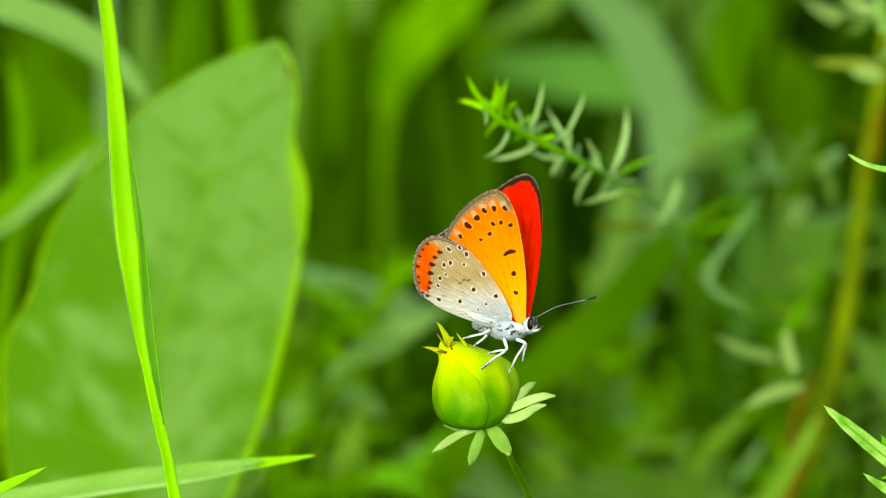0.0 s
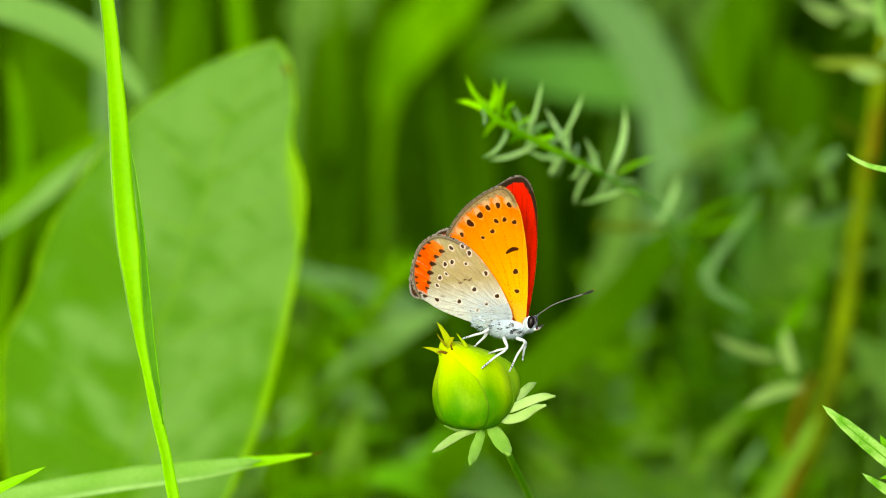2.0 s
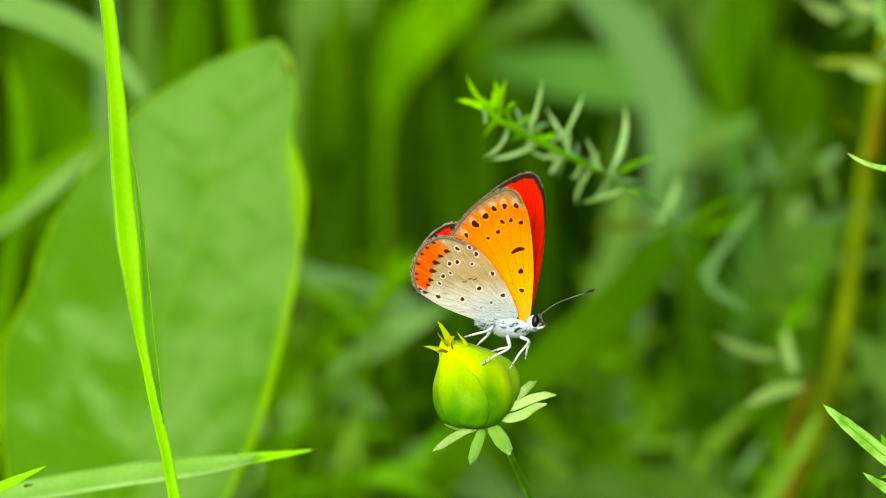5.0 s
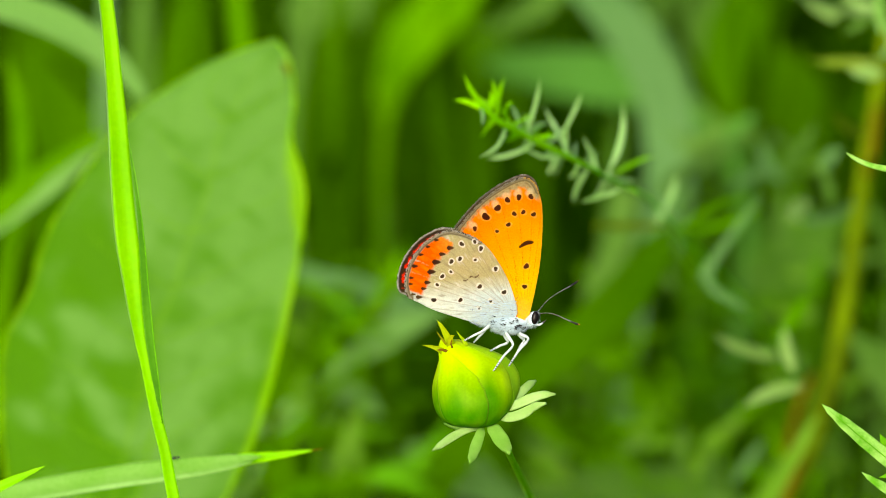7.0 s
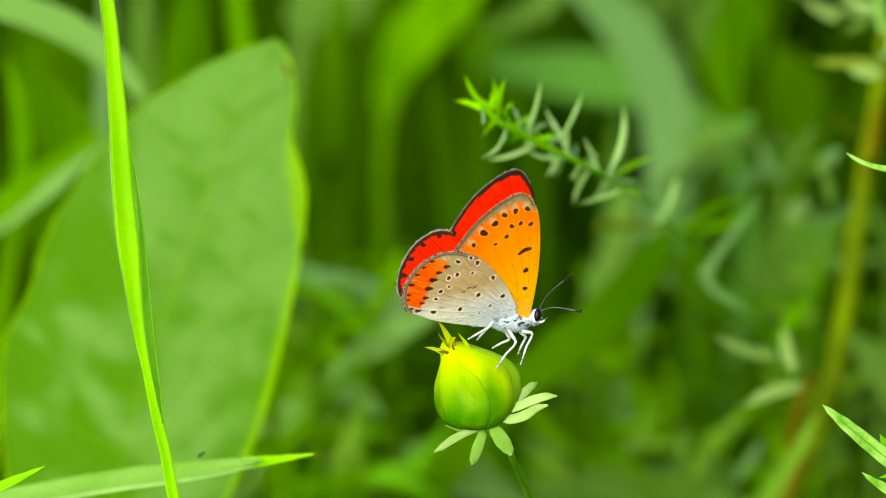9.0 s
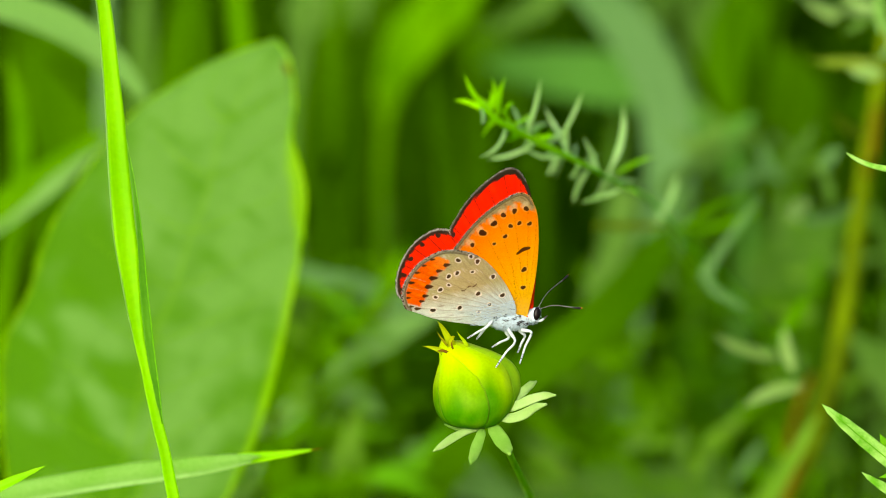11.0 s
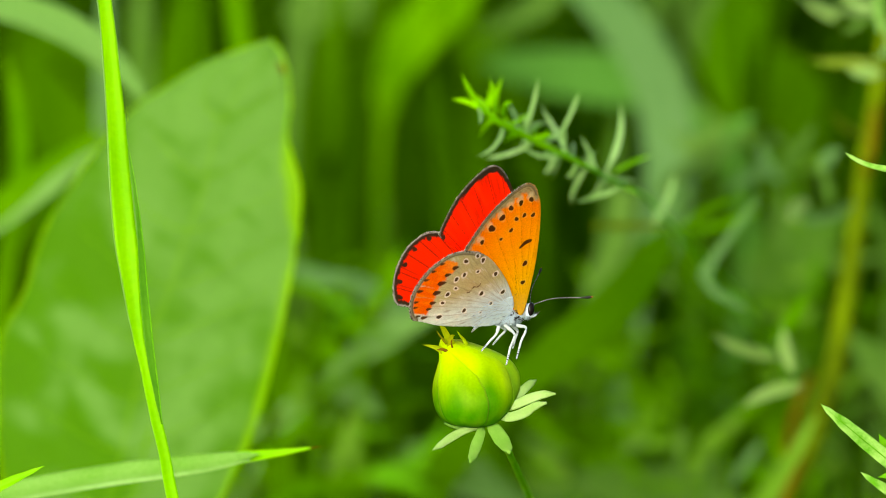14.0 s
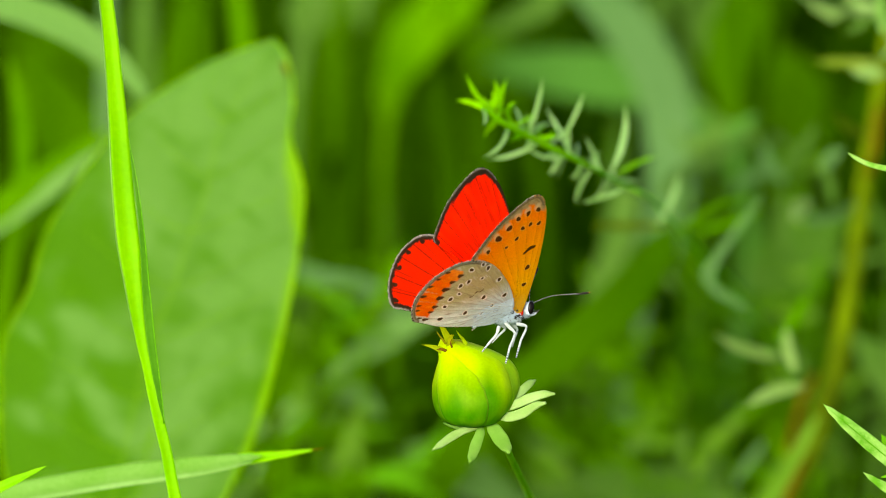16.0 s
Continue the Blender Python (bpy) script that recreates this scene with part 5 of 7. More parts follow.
    ob = link_mesh(name, co.tolist(), top.tolist() + bottom.tolist() + sides, M_WING, parent, label)
    ob.data.materials.append(M_WING_BACK)
    slot = np.zeros(len(ob.data.polygons), dtype=np.int32)
    slot[len(top):len(top) + len(bottom)] = 1
    ob.data.polygons.foreach_set("material_index", slot)
    pigment(ob, np.vstack([front(ux, uy, ue, uo, rng, ug), back(ux, uy, ue, uo, rng, ug)]))
    # the fringe of fine scales along the outer margin, tufted pale and dark
    tufts = ([], [])
    cx_, cy_ = sum(p[0] for p in poly) / len(poly), sum(p[1] for p in poly) / len(poly)
    for (ax, ay), (bx, by) in zip(far_edge[:-1], far_edge[1:]):
        l = math.hypot(bx - ax, by - ay)
        if l > 20 or l < 1e-6:
            continue
        nx, ny = (by - ay) / l, -(bx - ax) / l
        if nx * (ax - cx_) + ny * (ay - cy_) < 0:
            nx, ny = -nx, -ny
        for _ in range(int(l * 1.6) + 1):
            u = rng.random()
            x, y = ax + (bx - ax) * u - nx * 1.5, ay + (by - ay) * u - ny * 1.5
            k = rng.uniform(2.2, 4.0)
            tx, ty = x + nx * k + rng.uniform(-0.8, 0.8), y + ny * k + rng.uniform(-0.8, 0.8)
            w = min(1.0, max(0.0, (805 - x) / 82)) ** 1.5
            z = -bow * w + rng.uniform(-0.5, 0.5)
            drop = 0.36 * bow * w
            p = Vector((x - origin[0], -(y - origin[1]) * STRETCH - drop, z))
            q = Vector((tx - origin[0], -(ty - origin[1]) * STRETCH - drop, z + rng.uniform(-0.6, 0.6)))
            side = Vector((-ny, nx, 0)) * 0.7
            dark = math.sin((x - y) * 0.33) + rng.uniform(-0.9, 0.9) > 0.1
            tufts[dark].append(([(p + side) * S, (p - side) * S, (p + Vector((0, 0, 0.7))) * S, q * S], [(0, 1, 3), (1, 2, 3), (2, 0, 3), (0, 2, 1)]))
    link_mesh("fringe", *joined(tufts[0]), M_PALEFRINGE, ob, "pale grey scale fringe")
    link_mesh("fringe", *joined(tufts[1]), M_DARKFRINGE, ob, "dark brown scale fringe")
    return ob


def ball(cx, cy, cz, rx_, ry_, rz_, lean=0.0, n=18, m=12, rough=0.0, seed=0):
    """An egg shape by its centre and radii in the unit of the wing outlines."""
    verts, faces = [], []
    for i in range(m + 1):
        for j in range(n):
            th, ph = math.pi * i / m, 2 * math.pi * j / n
            v = Vector((math.cos(th), math.sin(th) * math.cos(ph), math.sin(th) * math.sin(ph)))
            k = 1 + rough * noise.noise(v * 4 + Vector((seed, 0, 0)))
            p = Vector((v.x * rx_ * k, v.y * ry_ * k, v.z * rz_ * k))
            p = Matrix.Rotation(lean, 3, 'Z') @ p
            verts.append((p + Vector((cx, cy, cz))) * S)
    for i in range(m):
        for j in range(n):
            k = (j + 1) % n
            faces.append((i * n + j, i * n + k, (i + 1) * n + k, (i + 1) * n + j))
    return verts, faces


def banded(points, bands, n=40, sides=8):
    """A tube with rings of pigment; bands(u) gives the colour at u along it."""
    v, f = tube(points, n, sides)
    return v, f, [bands(min(1, (i // sides) / n)) for i in range(len(v))]


def build_insect():
    t = thing("small_insect", "tiny dark insect crawling on the arching grass blade", "insect")
    link_mesh("abdomen", *ball(-4.5, 0.6, 0, 5.0, 2.6, 2.4, 0.15, 12, 8), M_DARKFUR, t)
    link_mesh("thorax", *ball(1.8, 0.4, 0, 2.8, 2.0, 1.9, 0.0, 12, 8), M_DARKFUR, t)
    link_mesh("head", *ball(5.8, 0.6, 0, 2.0, 1.7, 1.6, 0.0, 12, 8), M_DARKFUR, t)
    for k in range(3):
        for side in (1, -1):
            x = 0.4 + 1.5 * k
            pts = [(Vector((x, 0, side)) * S, 0.9 * S), (Vector((x + 1.4 * (k - 1), 1.2, 3.2 * side)) * S, 0.7 * S), (Vector((x + 3.0 * (k - 1), -3.4, 4.6 * side)) * S, 0.5 * S)]
            link_mesh("leg", *tube(pts, 10, 5), M_DARKFUR, t)
    return t


def build_butterfly():
    t = thing("butterfly", "copper butterfly with orange, grey and bright red wings on a bud", "butterfly")
    rng = random.Random(9)
    thorax = link_mesh("thorax", *ball(-4, -9, 0, 34, 15, 12, -0.06, 26, 18, 0.12, 1), M_BODY, t, "white and grey-blue furry thorax")
    pigment(thorax, [Vector((0.44, 0.54, 0.60)).lerp(Vector((0.15, 0.18, 0.21)), max(0, noise.noise(v.co * 3000) - 0.1)) for v in thorax.data.vertices])
    abdomen = link_mesh("abdomen", *ball(-54, 14, -4, 38, 11, 5, -0.30, 24, 24, 0.05, 2), M_BODY, t, "pale furry abdomen under the wings")
    pigment(abdomen, [Vector((0.46, 0.53, 0.53)) * (0.85 + 0.15 * math.sin(v.co.x * 9000)) for v in abdomen.data.vertices])
    head = link_mesh("head", *ball(37, -1, 0, 11, 12, 10, -0.2, 20, 14, 0.08, 3), M_BODY, t, "small white furry head")
    pigment(head, [(0.38, 0.43, 0.46)] * len(head.data.vertices))
    link_mesh("forehead", *ball(44.5, 4.5, 0, 6.6, 10.5, 8.4, -0.2, 16, 12, 0.2, 7), M_DARKFUR, head, "black forehead with a few white hairs")
    whiskers = []
    for _ in range(36):
        p = Vector((rng.uniform(46, 50), rng.uniform(-4, 13), rng.uniform(-5, 7)))
        q = p + Vector((rng.uniform(1.5, 4), rng.uniform(-3, 4), rng.uniform(-1, 1.5)))
        whiskers.append(([(p + Vector((0, 0.5, 0))) * S, (p - Vector((0, 0.5, 0))) * S, (p + Vector((0, 0, 0.6))) * S, q * S], [(0, 1, 3), (1, 2, 3), (2, 0, 3)]))
    link_mesh("whiskers", *joined(whiskers), M_FUR, head, "short white hairs on the forehead")
    for z in (1, -1):
        link_mesh("white_eye_ring", *ball(38.8, 1.0, 7.2 * z, 7.4, 12.4, 3.6, -0.12, 24, 16), M_FUR, head)
        link_mesh("eye", *ball(41.4, 2.2, 9.0 * z, 6.4, 11.4, 4.6, -0.12, 24, 16), M_EYE, head, "glossy black compound eye")
        pts = [(Vector((43, -10, 2 * z)) * S, 5.4 * S), (Vector((50, -10, 3 * z)) * S, 4.4 * S), (Vector((56, -6, 4.5 * z)) * S, 2.8 * S), (Vector((62, -1, 5 * z)) * S, 0.7 * S)]
        v, f, c = banded(pts, lambda u: (0.52, 0.56, 0.58) if u < 0.62 else (0.05, 0.045, 0.04), 20)
        pigment(link_mesh("palp", v, f, M_LEG, head), c)
    # hair on thorax, head and the wing roots
    strands = []
    for number in range(4200):
        k = rng.random()
        th, ph = math.acos(rng.uniform(-1, 1)), rng.uniform(0, 6.28)
        v = Vector((math.cos(th), math.sin(th) * math.cos(ph), math.sin(th) * math.sin(ph)))
        if k < 0.72:
            c, r = Vector((-4, -9, 0)), Vector((34, 15, 12))
            if v.x > 0.3 and v.y > 0.2:
                continue
        elif k < 0.85:
            c, r = Vector((37, -1, 0)), Vector((11, 12, 10))
            if (abs(v.z) > 0.5 and v.y > -0.5) or (v.x > 0.1 and v.y > -0.4):
                continue
        else:
            c, r = Vector((-40, 2, 0)), Vector((30, 14, 13))
        p = c + Vector((v.x * r.x, v.y * r.y, v.z * r.z))
        way = (v + Vector((-0.9, -0.3 + rng.uniform(-0.4, 0.4), 0.0))).normalized()
        l = rng.uniform(3, 8)
        q = p + way * l + Vector((rng.uniform(-1, 1), -1, rng.uniform(-1, 1)))
        side = way.cross(Vector((rng.uniform(-1, 1), rng.uniform(-1, 1), rng.uniform(-1, 1)))).normalized() * 0.42
        up = way.cross(side).normalized() * 0.42
        strands.append(([(p + side) * S, (p - side * 0.5 + up) * S, (p - side * 0.5 - up) * S, q * S], [(0, 1, 3), (1, 2, 3), (2, 0, 3)]))
    link_mesh("fur", *joined([q for i, q in enumerate(strands) if i % 15]), M_FUR, t, "silky white body hair")
    link_mesh("fur", *joined(strands[::15]), M_GREYFUR, t, "sparse dark grey body hair")
    # dark clumps of scales and hair on the flank
    clumps = []
    for _ in range(12):
        x, y = rng.uniform(-44, 24), rng.uniform(-17, 6)
        p = Vector((x, y - 0.1 * x, 12.5 * math.sqrt(max(0.2, 1 - (x / 60) ** 2 - (y / 30) ** 2)) + 3))
        for _ in range(rng.randint(5, 12)):
            o = p + Vector((rng.gauss(0, 2.4), rng.gauss(0, 1.3), rng.uniform(-1, 1)))
            q = o + Vector((-rng.uniform(2, 6), rng.uniform(-2.5, 2.5), rng.uniform(0.5, 2)))
            clumps.append(([(o + Vector((0, 0.7, 0))) * S, (o - Vector((0, 0.7, 0))) * S, (o + Vector((0, 0, 0.8))) * S, q * S], [(0, 1, 3), (1, 2, 3), (2, 0, 3)]))
    link_mesh("fur", *joined(clumps), M_DARKFUR, t, "blackish flecks in the body hair")
    parts = {}
    fore_m = lambda p: p[0] < 952 and p[1] < 420 and (p[1] < 345 or p[0] < 880)
    hind_m = lambda p: p[0] < 850 and p[1] < 530 and not (p[0] > 760 and p[1] > 460)
    parts["near_fore"] = build_wing("forewing", FORE, (932, 560), fore_under, fore_upper, t, "orange forewing underside with black dots", fore_m, 1)
    parts["near_hind"] = build_wing("hindwing", NEAR_HIND, (908, 552), hind_under, hind_upper, t, "grey-buff hindwing underside with dots and orange band", hind_m, 2, 18.0)
    parts["far_fore"] = build_wing("forewing", FORE_FAR, (932, 560), fore_upper, fore_under, t, "bright red forewing upper side with a black border", fore_m, 3)
    parts["far_hind"] = build_wing("hindwing", HIND_FAR, (908, 552), hind_upper, hind_under, t, "bright red hindwing upper side with black spots", hind_m, 4)

    # silky hair over the root of the near hindwing, in that wing's own space
    for grey in (0, 1):
        strands = []
        for _ in range(460 if not grey else 46):
            x, y = 914 - 78 * rng.random() ** 1.7, rng.uniform(532, 578)
            if y > 584 - (912 - x) * 0.16 or y < 520 + (912 - x) * 0.25:
                continue
            p = Vector(((x - 908), -(y - 552) * STRETCH, 1.3))
            q = p + Vector((-rng.uniform(4, 10), -rng.uniform(-2.5, 2.5), rng.uniform(0.1, 1.0)))
            w_ = 0.32
            strands.append(([(p + Vector((0, w_, 0))) * S, (p - Vector((0, w_, 0))) * S, (p + Vector((0, 0, 0.35))) * S, q * S], [(0, 1, 3), (1, 2, 3), (2, 0, 3)]))
        link_mesh("wing_hair", *joined(strands), M_GREYFUR if grey else M_FUR, parts["near_hind"], "dark grey wing hair" if grey else "silky bluish white wing hair")

    def feeler(u):
        if u > 0.97:
            return (0.75, 0.16, 0.01)
        if u > 0.58:
            return (0.012, 0.011, 0.010)
        return (0.36, 0.37, 0.36) if (u * 46) % 1 < 0.2 else (0.02, 0.018, 0.016)

    for key in ("ant_near", "ant_far"):
        pts = [(Vector((0, 0, 0)) * S, 1.5 * S), (Vector((34, 6, 0)) * S, 1.45 * S), (Vector((80, 3, 0)) * S, 1.6 * S), (Vector((97, 1, 0)) * S, 3.1 * S),
               (Vector((110, 0, 0)) * S, 4.6 * S), (Vector((117, 0, 0)) * S, 2.2 * S)]
        v, f, c = banded(pts, feeler, 276)
        parts[key] = link_mesh("antenna", v, f, M_LEG, t, "black and white banded antenna with an orange tip")
        pigment(parts[key], c)

    def shank(u):
        if u > 0.72:
            return (0.44, 0.49, 0.50) if ((u - 0.72) * 18) % 1 < 0.55 else (0.03, 0.028, 0.026)
        return (0.45, 0.51, 0.53)

    for i, (foot, knee) in enumerate(LEGS):
        foot, knee = Vector(foot), Vector(knee)
        pts = [(Vector((0, 0, 0)), 6.8 * S), (knee * 0.6 * S, 6.6 * S), (knee * S, 4.8 * S), (knee.lerp(foot, 0.5) * S, 4.3 * S), (knee.lerp(foot, 0.75) * S, 3.9 * S), (foot * S, 2.8 * S)]
        v, f, c = banded(pts, shank, 60, 8)
        parts["leg%d" % i] = link_mesh("leg", v, f, M_LEG, t, "white leg with black-banded foot")
        pigment(parts["leg%d" % i], c)
    return t, parts


LEGS = (
    ((-46.0, -28.0, 5.0), (-8, -8, 4)),
    ((-22.0, -67.0, 19.0), (12, -18, 6)),
    ((-19.0, -57.0, 8.0), (14, -6, 4)),
    ((-23.0, -28.0, -8.0), (-6, -10, -4)),
    ((-23.2, -33.0, -9.0), (8, -16, -6)),
    ((-5.0, -41.0, -4.0), (10, -10, -4)),
)


build_ground()
build_meadow()
build_broad_leaves()
LIME, ARCHING = build_near_grass()
build_wild_sprigs()
build_red_stem_plant()
build_side_coreopsis()
DOCK_LEAF = build_dock_leaf()
SPRIG = build_sprig()
BUD_PLANT = build_bud_plant()
BUTTERFLY, BPARTS = build_butterfly()
INSECT = build_insect()


def motions():
    """The butterfly turning on the bud and opening its wings; the stem, a sprig and the leaves swaying."""
    walk(BUTTERFLY, [
        (0, pose(0.008919, -0.002606, 0.440249, 76.063, -5.553, -21.299)),
        (0.5, pose(0.009133, -0.002588, 0.440320, 76.018, -5.431, -20.820)),
        (1, pose(0.009090, -0.002675, 0.440015, 75.965, -5.322, -20.361)),
        (1.5, pose(0.009252, -0.002613, 0.440267, 75.909, -5.195, -19.886)),
        (2, pose(0.009034, -0.002563, 0.440424, 75.880, -5.073, -19.363)),
        (2.5, pose(0.009133, -0.002525, 0.440568, 75.834, -4.951, -18.879)),
        (3, pose(0.009080, -0.002533, 0.440536, 75.791, -4.840, -18.385)),
        (3.5, pose(0.008927, -0.002542, 0.440500, 75.746, -4.701, -17.896)),
        (4, pose(0.009100, -0.002530, 0.440534, 75.712, -4.587, -17.396)),
        (6.5, pose(0.009526, -0.002566, 0.440433, 75.062, -1.551, -5.800)),
        (7, pose(0.009243, -0.002452, 0.440851, 75.000, -0.000, 0.000)),
        (7.5, pose(0.009479, -0.002388, 0.441090, 75.010, 0.510, 1.919)),
        (8, pose(0.009262, -0.002352, 0.441213, 75.042, 1.030, 3.876)),
        (8.5, pose(0.009253, -0.002365, 0.441161, 75.076, 1.551, 5.815)),
        (9, pose(0.009523, -0.002352, 0.441220, 75.142, 2.061, 7.732)),
        (11.5, pose(0.009347, -0.002313, 0.441369, 75.178, 2.320, 8.700)),
        (12, pose(0.009014, -0.002292, 0.441443, 75.218, 2.570, 9.674)),
        (12.5, pose(0.008929, -0.002214, 0.441738, 75.703, 4.590, 17.430)),
        (13, pose(0.008912, -0.002191, 0.441822, 75.877, 5.078, 19.371)),
        (13.5, pose(0.008942, -0.002210, 0.441760, 76.349, 6.282, 24.239)),
        (14, pose(0.008862, -0.002162, 0.441944, 76.407, 6.396, 24.719)),
        (14.5, pose(0.008775, -0.002111, 0.442126, 76.457, 6.518, 25.221)),
        (15, pose(0.008587, -0.002067, 0.442296, 76.519, 6.670, 25.872)),
        (15.5, pose(0.008811, -0.002110, 0.442132, 76.604, 6.829, 26.525)),
        (16, pose(0.008560, -0.002098, 0.442154, 76.695, 6.979, 27.211)),
    ])
    walk(BPARTS["near_fore"], [
        (0, pose(0.001744, 0.000586, -0.000375, 28.28, -4.05, -2.22)),
        (0.5, pose(0.001701, 0.000586, -0.000341, 28.85, -1.83, -2.23)),
        (1, pose(0.001896, 0.000694, -0.000400, 33.51, -4.49, -1.15)),
        (1.5, pose(0.001717, 0.000594, -0.000316, 27.80, -0.61, -1.36)),
        (2, pose(0.001797, 0.000517, -0.000329, 25.72, -2.03, -1.25)),
        (2.5, pose(0.001757, 0.000573, -0.000298, 30.50, -2.87, -0.48)),
        (3, pose(0.001913, 0.000581, -0.000336, 33.96, -5.30, -0.40)),
        (3.5, pose(0.001790, 0.000524, -0.000277, 33.10, -3.70, -0.57)),
        (4, pose(0.001836, 0.000510, -0.000275, 31.13, -1.14, -1.82)),
        (6.5, pose(0.001915, 0.000539, 0.000106, 22.18, -0.62, 0.45)),
        (7, pose(0.002057, 0.000388, 0.000306, 20.02, -0.01, -0.00)),
        (7.5, pose(0.001938, 0.000366, 0.000373, 21.08, 4.61, 2.70)),
        (8, pose(0.001971, 0.000339, 0.000444, 26.75, 6.47, 6.56)),
        (8.5, pose(0.001970, 0.000344, 0.000514, 29.28, 3.61, 7.55)),
        (9, pose(0.001878, 0.000391, 0.000572, 34.22, 0.05, 8.44)),
        (11.5, pose(0.001695, 0.000360, 0.000578, 34.94, -0.20, 8.69)),
        (12, pose(0.002007, 0.000304, 0.000664, 26.24, 0.13, 8.41)),
        (12.5, pose(0.001817, 0.000360, 0.000912, 19.41, 1.99, 8.02)),
        (13, pose(0.001738, 0.000301, 0.000958, 20.99, 2.46, 7.85)),
        (13.5, pose(0.001663, 0.000385, 0.001113, 32.31, 1.19, 12.71)),
        (14, pose(0.001737, 0.000328, 0.001167, 29.49, 1.88, 14.31)),
        (14.5, pose(0.001711, 0.000283, 0.001174, 33.75, 1.68, 15.32)),
        (15, pose(0.001698, 0.000225, 0.001195, 32.48, 0.97, 15.54)),
        (15.5, pose(0.001457, 0.000236, 0.001097, 37.11, 2.42, 17.44)),
        (16, pose(0.001529, 0.000233, 0.001159, 37.69, 1.05, 17.00)),
    ])
    walk(BPARTS["near_hind"], [
        (0, pose(-0.000064, 0.001361, 0.000685, 28.59, -8.31, -2.50)),
        (0.5, pose(-0.000017, 0.001373, 0.000663, 29.91, -6.46, -2.35)),
        (1, pose(-0.000035, 0.001350, 0.000668, 34.84, -9.21, -1.84)),
        (1.5, pose(0.000022, 0.001228, 0.000644, 29.37, -4.60, -2.17)),
        (2, pose(0.000000, 0.001121, 0.000650, 25.84, -6.15, -2.54)),
        (2.5, pose(-0.000010, 0.001229, 0.000677, 30.95, -7.33, -1.41)),
        (3, pose(0.000016, 0.001225, 0.000641, 35.19, -9.55, 0.70)),
        (3.5, pose(0.000035, 0.001143, 0.000633, 35.16, -7.71, -2.88)),
        (4, pose(0.000185, 0.001088, 0.000583, 33.59, -2.52, -6.04)),
        (6.5, pose(0.000093, 0.001308, 0.000620, 23.89, -1.66, -0.43)),
        (7, pose(0.000217, 0.001004, 0.000758, 20.02, -0.01, -0.00)),
        (7.5, pose(0.000078, 0.000921, 0.001033, 21.20, 3.92, 3.06)),
        (8, pose(0.000057, 0.000756, 0.001221, 27.84, 5.37, 3.41)),
        (8.5, pose(-0.000020, 0.000768, 0.001223, 30.70, 2.15, 7.23)),
        (9, pose(-0.000347, 0.000780, 0.001246, 36.72, -1.81, 8.61)),
        (11.5, pose(-0.000284, 0.000683, 0.001334, 36.49, -3.33, 7.69)),
        (12, pose(-0.000144, 0.000750, 0.001297, 26.88, -1.45, 8.70)),
        (12.5, pose(-0.000108, 0.000711, 0.001384, 20.52, 2.56, 5.51)),
        (13, pose(-0.000189, 0.000730, 0.001488, 22.12, 1.25, 9.00)),
        (13.5, pose(-0.000462, 0.000690, 0.001851, 34.59, -2.21, 11.26)),
        (14, pose(-0.000571, 0.000637, 0.001877, 32.13, -1.49, 15.34)),
        (14.5, pose(-0.000617, 0.000537, 0.001952, 36.39, -2.55, 16.39)),
        (15, pose(-0.000617, 0.000435, 0.001897, 35.16, -3.57, 17.18)),
        (15.5, pose(-0.000966, 0.000365, 0.002280, 39.52, -5.13, 18.24)),
        (16, pose(-0.000713, 0.000316, 0.001943, 41.01, -4.19, 15.74)),
    ])
